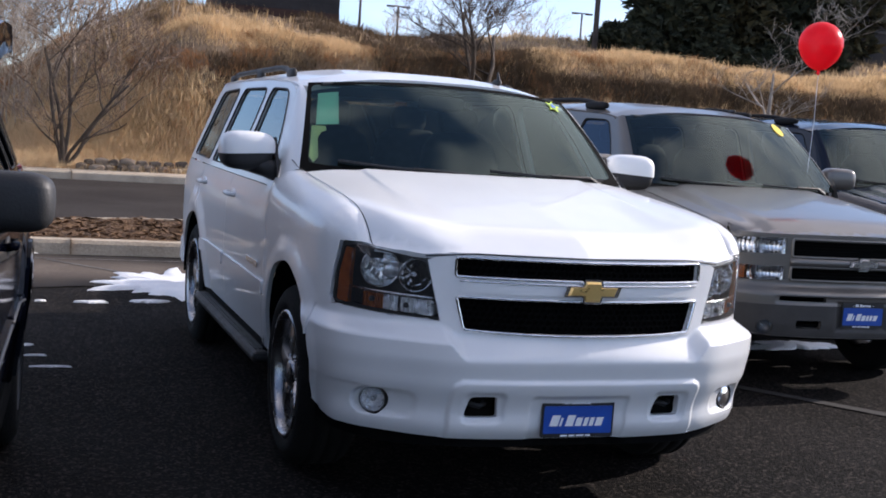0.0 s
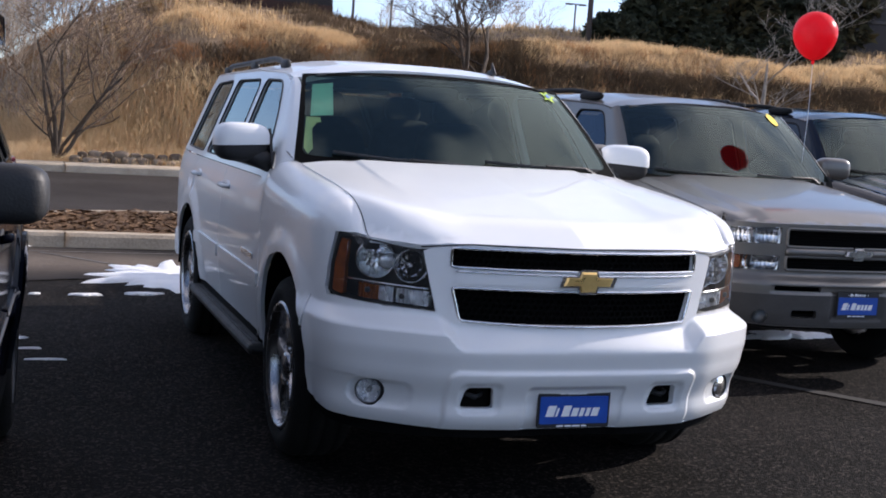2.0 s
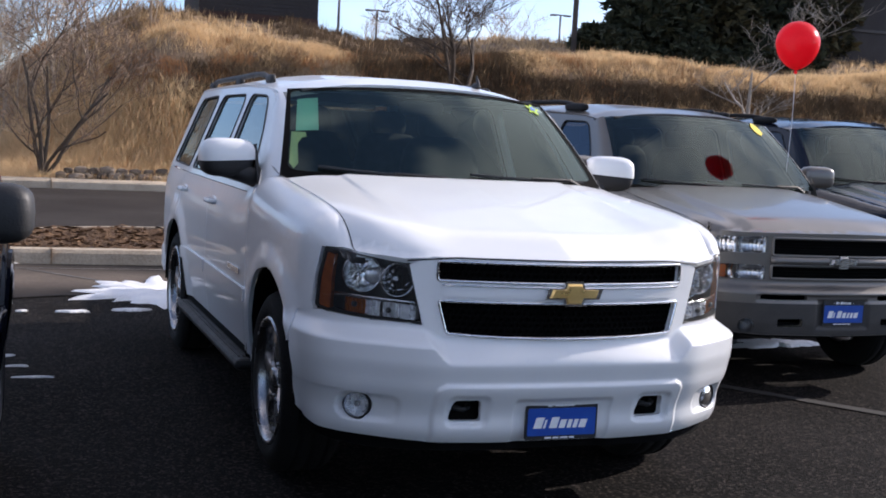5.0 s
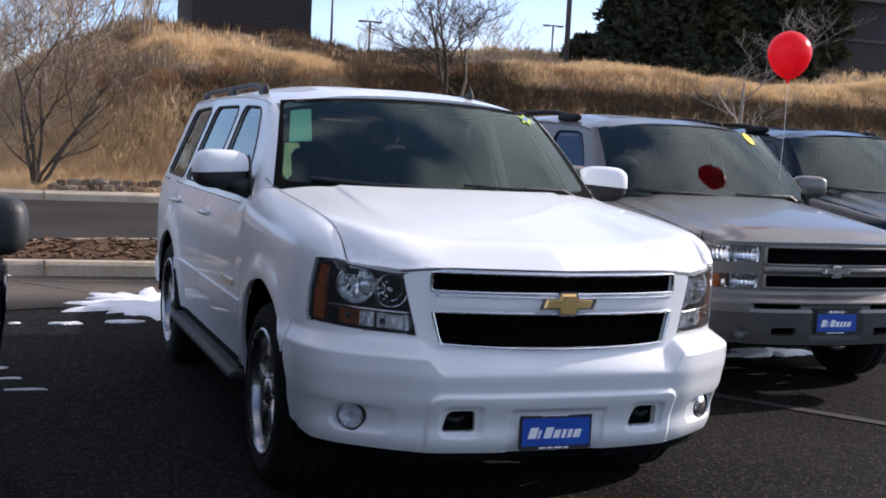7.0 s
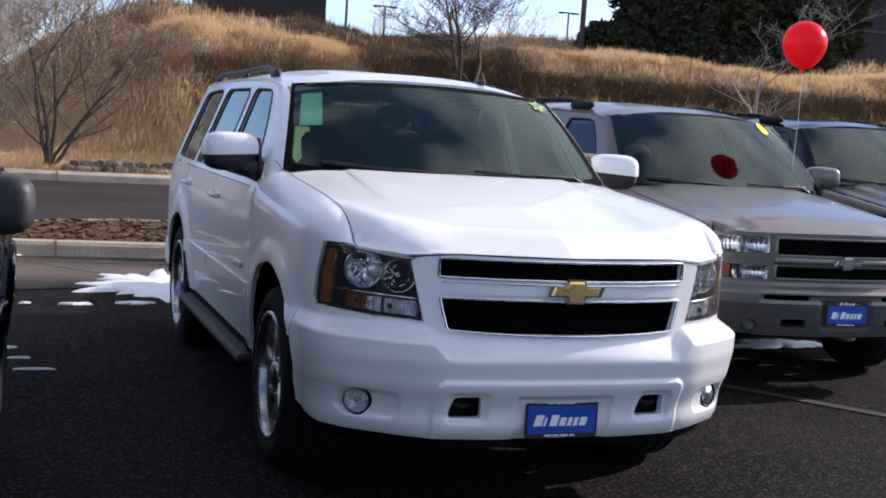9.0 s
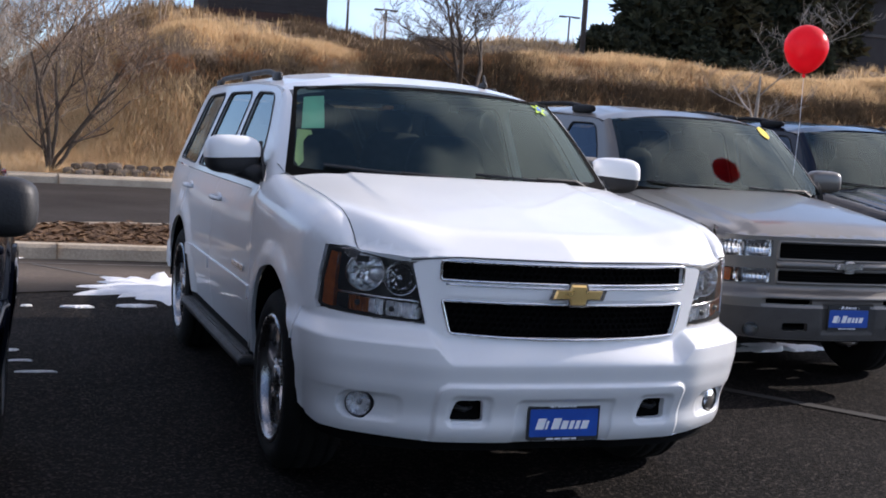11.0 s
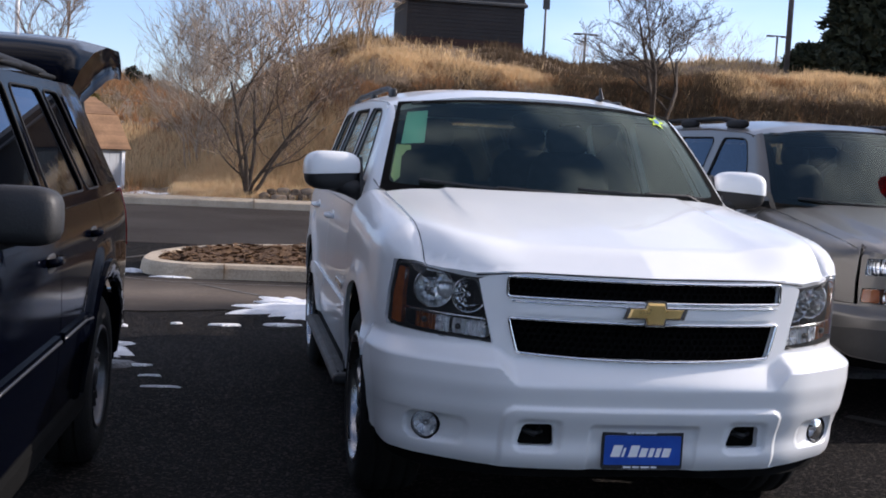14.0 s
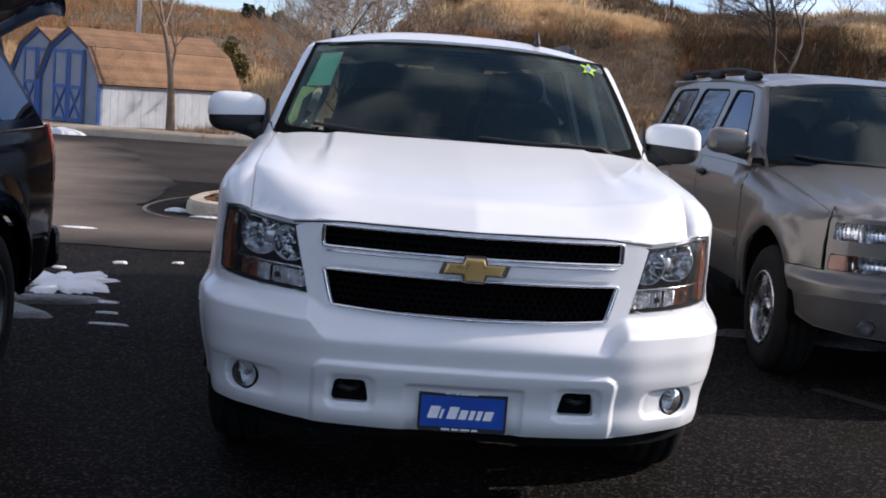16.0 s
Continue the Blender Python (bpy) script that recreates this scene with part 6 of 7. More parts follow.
        band("wing_corner", lambda t, q=q: (q * lerp(0.853, 0.880, t), lerp(1.468, 1.545, t), lerp(1.292, 1.335, t)), band_a, M_BLACK, car, bulge=0.0)
        # door mirror
        m = new("door_mirror")
        m.parent = car
        mm = pose(q * 1.055, 1.76, 1.355, 0, 0, q * -8)
        bm = blob(bmesh.new(), (0, 0, 0), (0.138, 0.085, 0.098), mm, 24, 3.4)
        geom = list(bm.verts) + list(bm.edges) + list(bm.faces)
        bmesh.ops.bisect_plane(bm, geom=geom, plane_co=(q * 1.05, 0, 1.345), plane_no=(q * 0.06, 0, 1))
        low_faces = [f for f in bm.faces if f.calc_center_median().z + q * 0.06 * (f.calc_center_median().x - q * 1.05) < 1.345]
        bmesh.ops.delete(bm, geom=low_faces, context="FACES")
        part("mirror_cap", bm, M_WHITE, m, "white upper shell", smooth=True)
        bm = blob(bmesh.new(), (0, 0.004, 0), (0.133, 0.080, 0.094), mm, 24, 3.4)
        part("mirror_shell", bm, M_BLACK, m, "black lower shell", smooth=True)
        bm = tube(bmesh.new(), [(q * 1.06, 1.76, 1.300), (q * 0.98, 1.74, 1.285), (q * 0.90, 1.73, 1.262)], [0.040, 0.045, 0.055], 10)
        part("mirror_arm", bm, M_BLACK, m, smooth=True)
        part("mirror_sail", extrude_poly([(1.64, 1.235), (1.93, 1.235), (1.80, 1.42), (1.78, 1.43)], Matrix(((0, 0, q, q * 0.905), (1, 0, 0, 0), (0, 1, 0, 0), (0, 0, 0, 1))), 0.015), M_BLACK, m)
        bm = blob(bmesh.new(), (0, 0.076, 0), (0.118, 0.012, 0.082), mm, 16, 3.6)
        part("mirror_glass", bm, M_CHROME, m, smooth=True)
        # roof rail
        rr = new("roof_rail")
        rr.parent = car
        rp = [(q * 0.655, 2.62 + 2.05 * i / 20, b.roof(0.655, 2.62 + 2.05 * i / 20)[2] + 0.040 * min(1, min(i, 20 - i) / 2.2)) for i in range(21)]
        part("rail_bar", tube(bmesh.new(), rp, 0.017, 8), M_BLACK, rr, smooth=True)
        for y in (2.68, 3.6, 4.60):
            part("rail_foot", blob(bmesh.new(), (q * 0.655, y, b.roof(0.655, y)[2] + 0.016), (0.020, 0.09, 0.030), power=3), M_BLACK, rr, smooth=True)
        # tail lamp
        panel("tail_lamp", [(Y(4.93), 0.80), (Y(5.03), 0.80), (Y(5.0), 1.18), (Y(4.93), 1.18)], fg, M_TAILRED, car, step=0.06, rim=0.02, lift=0.004)

    # roof and screen
    fr = [(-0.742, 2.06), (-0.70, 2.005), (-0.5, 1.955), (0, 1.915), (0.5, 1.955), (0.70, 2.005), (0.742, 2.06), (0.742, 3.9), (0.715, 4.62), (0.64, 4.94), (-0.64, 4.94), (-0.715, 4.62), (-0.742, 3.9)]
    panel("roof_panel", fr, b.roof, M_WHITE, car, step=0.07, rim=0.03, core=(0, 3.2, 1.0))
    ws = [(-1, 0), (-0.5, 0), (0, 0), (0.5, 0), (1, 0), (1, 1), (0.5, 1), (0, 1), (-0.5, 1), (-1, 1)]
    panel("windscreen", ws, b.screen, G_SCREEN, car, step=0.10, rim=0, core=(0, 3.2, 0.9)).visible_shadow = False
    panel("screen_border", ws, b.screen, M_VOID, car, [rounded([(-0.962, 0.075), (0.962, 0.075), (0.975, 0.968), (-0.975, 0.968)], 0.05, 4)], 0.05, 0, core=(0, 3.2, 0.9), lift=0.003)
    wiper(car, b, 0.05, -0.80, 0.075, 0.115)
    wiper(car, b, 0.88, 0.10, 0.055, 0.135)
    part("tailgate_panel", box((0, 5.03, 0.80), (1.72, 0.06, 0.74), 0.03), M_WHITE, car)
    part("tailgate_glass", box((0, 4.90, 1.45), (1.42, 0.02, 0.42), 0.008, ), G_SIDE, car)
    part("rear_bumper", box((0, 5.05, 0.50), (1.84, 0.16, 0.24), 0.05), M_WHITE, car)
    part("tailgate_header", box((0, 4.88, 1.71), (1.26, 0.14, 0.06), 0.025), M_WHITE, car)
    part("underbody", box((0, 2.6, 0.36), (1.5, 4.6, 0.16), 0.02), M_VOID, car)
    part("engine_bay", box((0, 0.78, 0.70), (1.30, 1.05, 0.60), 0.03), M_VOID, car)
    ant = new("aerial")
    ant.parent = car
    az = b.roof(0.40, 2.16)[2]
    part("aerial_fin", blob(bmesh.new(), (0.40, 2.17, az + 0.012), (0.016, 0.050, 0.020), power=2.4), M_BLACK, ant, smooth=True)
    part("aerial_mast", tube(bmesh.new(), [(0.40, 2.13, az + 0.005), (0.40, 2.165, az + 0.072)], [0.016, 0.004], 6), M_BLACK, ant)
    cabin(car, b)
    for wy in b.wheel_y:
        for q in (-1, 1):
            wheel(car, q * 0.845, wy, 0.40, q, rim_r=0.275, twin=False, broad=1.35)
    # things stuck to the screen
    def on_screen(poly, d=0.006):
        vs = [Vector(b.screen(u, v)) + Vector((0, -0.7, 0.7)) * d for u, v in poly]
        bm = bmesh.new()
        bm.faces.new([bm.verts.new(p) for p in vs])
        bmesh.ops.recalc_face_normals(bm, faces=bm.faces)
        return bm
    part("price_sheet", on_screen([(-0.93, 0.50), (-0.79, 0.52), (-0.785, 0.90), (-0.925, 0.885)], -0.012), M_TEAL, car, "pale teal paper sheet behind the glass")
    part("lime_tag", on_screen([(-0.955, 0.16), (-0.93, 0.105), (-0.905, 0.16), (-0.915, 0.36), (-0.89, 0.43), (-0.865, 0.44), (-0.87, 0.49), (-0.955, 0.49)], -0.012), M_PALELIME, car, "pale lime hanging tag")
    st = []
    for k in range(10):
        a = math.pi * k / 5 + 0.3
        r = 1.0 if k % 2 == 0 else 0.45
        st.append((0.875 + 0.062 * r * math.sin(a), 0.90 + 0.085 * r * math.cos(a)))
    inner = [(0.875 + (u - 0.875) * 0.5, 0.90 + (v - 0.90) * 0.5) for u, v in st]
    part("star_sticker", on_screen(st), M_LIME, car, "lime star outline sticker")
    part("star_middle", on_screen(inner, 0.009), M_STARBLUE, car, "blue star centre")
    return car


white_suv = build_white_suv()


# ---- the older SUVs in the row ----
def old_hood(x, y):
    ax = abs(x)
    d = max(0.0, y - interp(ax, (0, 0.3, 0.56, 0.75, 0.88), (0.03, 0.04, 0.075, 0.15, 0.29)))
    z = 1.022 + 0.045 * (1 - math.exp(-d / 0.09)) + 0.160 * min(d, 1.25) / 1.25
    dome = 1 - smooth01((ax - lerp(0.60, 0.52, min(y, 1.4) / 1.4)) / 0.10)
    return z + 0.022 * dome * smooth01((d - 0.01) / 0.2) - 0.014 * (ax / 0.8) ** 2 - 0.008 * smooth01((ax - 0.74) / 0.1)


def old_shelf(x):
    return 0.640, 0.712


def old_features(x, z, y):
    ax = abs(x)
    if y > 0.6:
        return 0.0
    d = 0.012 * smooth01((0.650 - z) / 0.02) * smooth01((z - 0.585) / 0.02) * smooth01((0.62 - ax) / 0.04)
    d += 0.018 * smooth01((0.205 - ax) / 0.03) * smooth01((0.615 - z) / 0.03) * smooth01((z - 0.42) / 0.03)
    return d + 0.12 * max(0.0, 0.46 - z)


def side_glass(car, b, paint, fs, q, wins, frame, tint, seal=True):
    wins = [rounded(w, 0.05, 4) for w in wins]
    panel("glasshouse_frame", frame, fs, paint, car, wins, 0.08, 0.025, core=(0, 3.2, 1.2))
    for w, nm in zip(wins, ("front_door_glass", "rear_door_glass", "quarter_glass")):
        panel(nm, w, fs, tint, car, step=0.15, rim=0, lift=-0.008, core=(0, 3.2, 1.2)).visible_shadow = False
        bm = tube(bmesh.new(), [Vector(fs(y, z)) for y, z in densify(w, 0.06)] + [Vector(fs(*w[0]))], 0.0055, 6, False)
        part("window_seal", bm, M_RAIL, car, smooth=True)


def wheel_housings(car, b, q, x1=0.95, r=0.455):
    for wy in b.wheel_y:
        vs = []
        for i in range(17):
            a = math.pi * i / 16
            vs += [(q * x, wy - r * math.cos(a), 0.39 + r * math.sin(a)) for x in (0.42, x1)]
        mesh_ob("wheel_housing", vs, [(2 * i, 2 * i + 1, 2 * i + 3, 2 * i + 2) for i in range(16)] + [tuple(2 * i for i in range(17))], M_VOID, car)


def handle(car, b, q, y, z, metal):
    hd = new("door_handle")
    hd.parent = car
    hx = b.girth(b.Y(y), z)[0]
    part("handle_cup", blob(bmesh.new(), (q * (hx - 0.003), y, z), (0.007, 0.085, 0.038), power=3), M_BLACK, hd, smooth=True)
    part("handle_grip", tube(bmesh.new(), [(q * (hx + 0.002), y - 0.085, z + 0.01), (q * (hx + 0.026), y - 0.05, z + 0.013), (q * (hx + 0.026), y + 0.05, z + 0.013), (q * (hx + 0.002), y + 0.085, z + 0.01)], 0.016, 8), metal, hd, smooth=True)


def box_mirror(car, q, x, y, z, size, shell, cap=None, arm_x=0.90):
    m = new("door_mirror")
    m.parent = car
    mm = pose(q * x, y, z, 0, 0, q * -8)
    part("mirror_shell", blob(bmesh.new(), (0, 0, 0), size, mm, 24, 3.6), shell, m, smooth=True)
    part("mirror_glass", blob(bmesh.new(), (0, size[1] * 0.9, 0), (size[0] * 0.87, 0.012, size[2] * 0.85), mm, 16, 3.8), M_CHROME, m, smooth=True)
    part("mirror_arm", tube(bmesh.new(), [(q * x, y, z - size[2] * 0.55), (q * (x + arm_x) / 2, y - 0.015, z - size[2] * 0.75), (q * arm_x, y - 0.02, z - size[2] * 0.85)], [0.04, 0.042, 0.05], 10), M_BLACK, m, smooth=True)


def chunky_rail(car, b, q, x, y0, y1, h=0.06):
    rr = new("roof_rail")
    rr.parent = car
    n = 16
    pts = [(q * x, lerp(y0, y1, i / n), b.roof(x, lerp(y0, y1, i / n))[2] + h * min(1, 0.35 + min(i, n - i) / 2.0)) for i in range(n + 1)]
    part("rail_bar", tube(bmesh.new(), pts, 0.020, 8), M_RAIL, rr, smooth=True)
    for y in (y0 + 0.05, lerp(y0, y1, 0.52), y1 - 0.05):
        part("rail_foot", blob(bmesh.new(), (q * x, y, b.roof(x, y)[2] + h * 0.5), (0.030, 0.20, h * 0.62), power=3), M_RAIL, rr, smooth=True)
    return rr


def build_old_suv(name, label, paint, at, plate=True):
    car = thing(name, label, "car", "cars parked in the row", at)
    U = [(0, 0.0), (0.15, 0.002), (0.3, 0.010), (0.45, 0.026), (0.56, 0.046), (0.66, 0.080), (0.76, 0.135), (0.85, 0.22), (0.915, 0.335), (0.955, 0.47), (0.975, 0.65), (0.98, 0.85),
         (0.98, 1.2), (0.98, 2.0), (0.98, 3.0), (0.975, 4.0), (0.96, 4.6), (0.93, 4.85), (0.85, 4.98), (0.7, 5.03), (0.35, 5.05), (0, 5.05)]
    B = [(0, -0.07), (0.15, -0.068), (0.3, -0.060), (0.45, -0.044), (0.56, -0.022), (0.67, 0.015), (0.78, 0.080), (0.875, 0.175), (0.94, 0.295), (0.975, 0.44), (0.985, 0.62), (0.985, 0.85)] + U[12:]
    b = Body(U, B, old_shelf, old_hood, wheel_y=(0.87, 3.816), features=old_features, seam=((0.27, 0.5, 1.45), (0.80, 0.83, 0.845)), cowl_drop=0.045)
    X, Y = b.X, b.Y
    right = [(0, 0.714), (X(0.56), 0.714), (X(0.86), 0.712), (Y(0.535), 0.706), (Y(0.455), 0.62), (Y(0.415), 0.53), (Y(0.40), 0.44), (X(0.86), 0.405), (X(0.6), 0.385), (0, 0.378)]
    holes = [rounded([(q * X(0.27), 0.606), (q * X(0.58), 0.606), (q * X(0.58), 0.638), (q * X(0.27), 0.638)], 0.008, 2) for q in (-1, 1)] + \
            [rounded([(q * X(0.30), 0.440), (q * X(0.47), 0.440), (q * X(0.47), 0.490), (q * X(0.30), 0.490)], 0.012, 2) for q in (-1, 1)] + \
            [circle(q * X(0.655), 0.440, 0.046, 20) for q in (-1, 1)]
    panel("front_bumper", right + [(-u, v) for u, v in right[::-1] if u > 0], b.girth, paint, car, holes, 0.014, 0.03, core=(0, 4.8, 0.55))
    panel("air_dam", [(-Y(0.42), 0.43), (-X(0.6), 0.365), (X(0.6), 0.365), (Y(0.42), 0.43), (X(0.86), 0.46), (-X(0.86), 0.46)], lambda s, z: (lambda p: (p[0] * 0.97, p[1] + 0.04, p[2]))(b.girth(s, z)), M_VOID, car, step=0.08)
    val = [(0, 0.584), (X(0.56), 0.584), (X(0.84), 0.580), (Y(0.405), 0.56), (Y(0.395), 0.47), (X(0.86), 0.415), (X(0.6), 0.392), (0, 0.384)]
    panel("bumper_valance", val + [(-u, v) for u, v in val[::-1] if u > 0], b.girth, M_VALANCE, car, holes[2:], 0.02, 0.01, core=(0, 4.8, 0.55), lift=0.004, label="dark grey lower valance")
    part("bumper_beam", box((0, 0.20, 0.56), (1.5, 0.10, 0.26), 0.02), M_VOID, car)
    # nose: two dark slots with a bar between
    slots = [rounded([(-X(0.492), v0), (X(0.492), v0), (X(0.492), v1), (-X(0.492), v1)], 0.015, 3) for v0, v1 in ((0.878, 0.990), (0.732, 0.818))]
    lamps = []
    for q in (-1, 1):
        lamps.append(rounded([(q * X(0.532), 0.893), (q * X(0.828), 0.885), (q * X(0.822), 0.984), (q * X(0.532), 0.998)], 0.012, 2))
        lamps.append(rounded([(q * X(0.532), 0.728), (q * X(0.842), 0.722), (q * X(0.834), 0.812), (q * X(0.532), 0.818)], 0.012, 2))
    face = [(0, 0.714), (X(0.848), 0.712), (X(0.850), 0.85), (X(0.845), 0.990), (X(0.830), 1.018), (X(0.79), 1.022), (X(0.70), 1.018), (X(0.5), 1.020), (0, 1.026)]
    panel("nose_panel", face + [(-u, v) for u, v in face[::-1] if u > 0], b.girth, paint, car, slots + lamps, 0.025, 0.03, lift=0.002, core=(0, 4.8, 0.8))
    for lp in slots:
        g = new("grille")
        g.parent = car
        panel("grille_backing", lp, lambda s, z: (lambda p: (p[0], p[1] + 0.06, p[2]))(b.girth(s, z)), M_VOID, g, step=0.1, rim=0)
        path = [Vector(b.girth(u, v)) + Vector((0, -0.002, 0)) for u, v in densify(lp, 0.05)]
        part("grille_frame", tube(bmesh.new(), path + path[:1], 0.010, 6, False), paint, g, smooth=True)
        zc = sum(v for _, v in lp) / len(lp)
        for k in (-0.018, 0.0, 0.018):
            part("grille_slat", tube(bmesh.new(), [Vector(b.girth(X(0.488) * (i / 8 - 1), zc + k)) + Vector((0, 0.04, 0)) for i in range(17)], 0.0035, 5), M_VOID, g)
    badge(car, -0.022, 0.848, 0.20, 0.075, M_ALLOY, M_ALLOY)
    part("nose_bar", tube(bmesh.new(), [Vector(b.girth(X(0.50) * (i / 10 - 1), 0.847)) + Vector((0, -0.004, 0)) for i in range(21)], 0.026, 10), paint, car, smooth=True)
    for i, lp in enumerate(lamps):
        h = new("headlamp" if i % 2 == 0 else "signal_lamp")
        h.parent = car
        panel("lamp_lens", lp, b.girth, G_LAMP, h, step=0.08, rim=0.0, lift=0.004).visible_shadow = False
        us = sorted(u for u, _ in lp)
        um, half = (us[0] + us[-1]) / 2, (us[-1] - us[0]) / 2
        vs = [v for _, v in lp]
        zm, hz = (max(vs) + min(vs)) / 2, (max(vs) - min(vs)) / 2

        def bowl(s, z, um=um, half=half, zm=zm, hz=hz):
            p = b.girth(s, z)
            a = abs(s - um) / half * 2 - 1
            return (p[0] * 0.985, p[1] + 0.060 - 0.038 * min(1.0, a * a + 0.6 * ((z - zm) / hz) ** 2) + 0.003 * math.sin(s * 260), p[2])
        panel("lamp_back", lp, bowl, M_MIRROR, h, step=0.009, rim=0)
        part("lamp_divider", box((0, 0, 0), (0.012, 0.05, max(vs) - min(vs)), 0.002, Matrix.Translation(Vector(b.girth(um, (max(vs) + min(vs)) / 2)) + Vector((0, 0.026, 0)))), M_ALLOY, h)
        if i % 2:
            q = 1 if us[0] > 0 else -1
            panel("turn_lens", rounded([(q * X(0.760), 0.730), (q * X(0.836), 0.728), (q * X(0.830), 0.806), (q * X(0.760), 0.808)], 0.008, 2), b.girth, M_AMBER, h, step=0.05, rim=0.01, lift=0.001)
    for q in (-1, 1):
        f = new("fog_lamp")
        f.parent = car
        fx, fy, fz = b.girth(q * X(0.655), 0.440)
        f.matrix_local = pose(fx, fy, fz, 0, 0, -90 + q * 22)
        lathe("lamp_bowl", [(0.0, 0.045), (-0.02, 0.038), (-0.036, 0.02), (-0.038, 0.0)], M_SHADEDALLOY, f, 24)
        lathe("lamp_lens", [(0.002, 0.046), (0.010, 0.030), (0.013, 0.0)], G_LAMP, f, 24)
    if plate:
        dealer_plate(car, -0.062, 0.530)
    side = [(0.66, 0.10), (0.76, 0.155), (0.825, 0.27), (0.838, 0.50), (0.845, 1.42)]
    hb = [(0, 0.022), (0.3, 0.032), (0.56, 0.066)] + side + [(0.60, 1.375), (0.30, 1.31), (0, 1.29)]
    panel("bonnet", hb + [(-x, y) for x, y in hb[::-1] if x > 0], b.hood, paint, car, step=0.045, rim=0.02, core=(0, 2.0, 0.6))
    panel("cowl", [(-0.84, 1.43), (-0.6, 1.38), (0, 1.29), (0.6, 1.38), (0.84, 1.43), (0.80, 1.62), (-0.80, 1.62)], lambda x, y: (x, y, 1.205), M_BLACK, car, step=0.1, rim=0)
    for q, fg, fs in ((1, b.girth, b.side), (-1, flip(b.girth), flip(b.side))):
        ar = [(Y(y), z) for y, z in arch(0.87, 0.485, 0.39)]
        wing = b.wing_top(1.525) + [(Y(1.53), 1.17), (Y(1.53), 0.42), (Y(1.38), 0.40)] + [p for p in ar[::-1][1:] if p[0] > Y(0.87) or p[1] > 0.73] + \
               [(Y(0.545), 0.712), (X(0.862), 0.716), (X(0.862), 0.85), (X(0.854), 0.992), (X(0.836), 1.024)]
        panel("front_wing", wing, fg, paint, car, step=0.05, rim=0.02)
        panel("front_door", [(Y(1.538), 0.42), (Y(1.55), 1.188), (Y(2.70), 1.188), (Y(2.70), 0.42)], fg, paint, car, step=0.045, rim=0.02)
        panel("rear_door", [(Y(2.708), 0.42), (Y(2.708), 1.188), (Y(3.80), 1.188), (Y(3.79), 0.90), (Y(3.49), 0.75), (Y(3.37), 0.60), (Y(3.33), 0.42)], fg, paint, car, step=0.045, rim=0.02)
        ra = [(Y(y), z) for y, z in arch(3.816, 0.45, 0.39)]
        panel("rear_quarter", [(Y(3.808), 1.188), (Y(4.88), 1.188), (Y(4.93), 0.5), (Y(4.6), 0.40)] + [p for p in ra[::-1] if p[1] > 0.36] + [(Y(3.36), 0.50), (Y(3.498), 0.758), (Y(3.798), 0.91)], fg, paint, car, step=0.045, rim=0.02)
        wheel_housings(car, b, q, 0.972, 0.483)
        panel("door_moulding", rounded([(Y(1.57), 0.66), (Y(3.40), 0.66), (Y(3.40), 0.72), (Y(1.57), 0.72)], 0.012, 2), fg, paint, car, step=0.1, rim=0.012, lift=0.010)
        part("sill", box((q * 0.91, 2.45, 0.385), (0.12, 1.9, 0.12), 0.03), M_VOID, car)
        handle(car, b, q, 2.55, 1.065, M_BLACK)
        handle(car, b, q, 3.62, 1.065, M_BLACK)
        wins = ([(1.76, 1.235), (1.97, 1.50), (2.12, 1.650), (2.20, 1.675), (2.58, 1.680), (2.64, 1.235)], [(2.78, 1.235), (2.75, 1.650), (2.80, 1.682), (3.45, 1.680), (3.51, 1.645), (3.62, 1.235)],
                [(3.78, 1.235), (3.67, 1.645), (3.72, 1.680), (4.40, 1.665), (4.50, 1.62), (4.72, 1.235)])
        side_glass(car, b, paint, fs, q, wins, [(1.58, 1.19), (1.64, 1.285), (1.86, 1.55), (2.01, 1.672), (2.10, 1.700), (2.25, 1.716), (2.9, 1.738), (4.62, 1.732), (4.74, 1.62), (4.88, 1.19)], G_OLDSIDE)
        c1 = lambda t, q=q: (lambda p: (q * p[0] + q * 0.002, p[1], p[2] + 0.004))(b.screen(1.0, t))
        c2 = lambda t, q=q: (lambda p: (q * (p[0] + 0.001), p[1], p[2]))(b.side(lerp(1.58, 2.04, t), lerp(1.235, 1.688, t)))
        band("screen_pillar", c1, c2, paint, car, bulge=0.016, out=(q * 0.75, -0.45, 0.3))
        band_a = lambda t, q=q: (lambda p: (q * p[0], p[1], p[2]))(b.girth(lerp(Y(1.44), Y(1.53), t), 1.5))
        band("wing_corner", lambda t, q=q: (q * lerp(0.853, 0.880, t), lerp(1.468, 1.545, t), lerp(1.292, 1.335, t)), band_a, paint, car, bulge=0.0)
        box_mirror(car, q, 1.045, 1.70, 1.335, (0.135, 0.075, 0.085), paint)
        chunky_rail(car, b, q, 0.655, 2.55, 4.55, 0.055)
    fr = [(-0.742, 2.06), (-0.70, 2.005), (-0.5, 1.955), (0, 1.915), (0.5, 1.955), (0.70, 2.005), (0.742, 2.06), (0.742, 4.65), (0.70, 4.90), (-0.70, 4.90), (-0.742, 4.65)]
    panel("roof_panel", fr, b.roof, paint, car, step=0.1, rim=0.03, core=(0, 3.2, 1.0))
    ws = [(-1, 0), (-0.5, 0), (0, 0), (0.5, 0), (1, 0), (1, 1), (0.5, 1), (0, 1), (-0.5, 1), (-1, 1)]
    panel("windscreen", ws, b.screen, G_OLDSCREEN, car, step=0.12, rim=0, core=(0, 3.2, 0.9)).visible_shadow = False
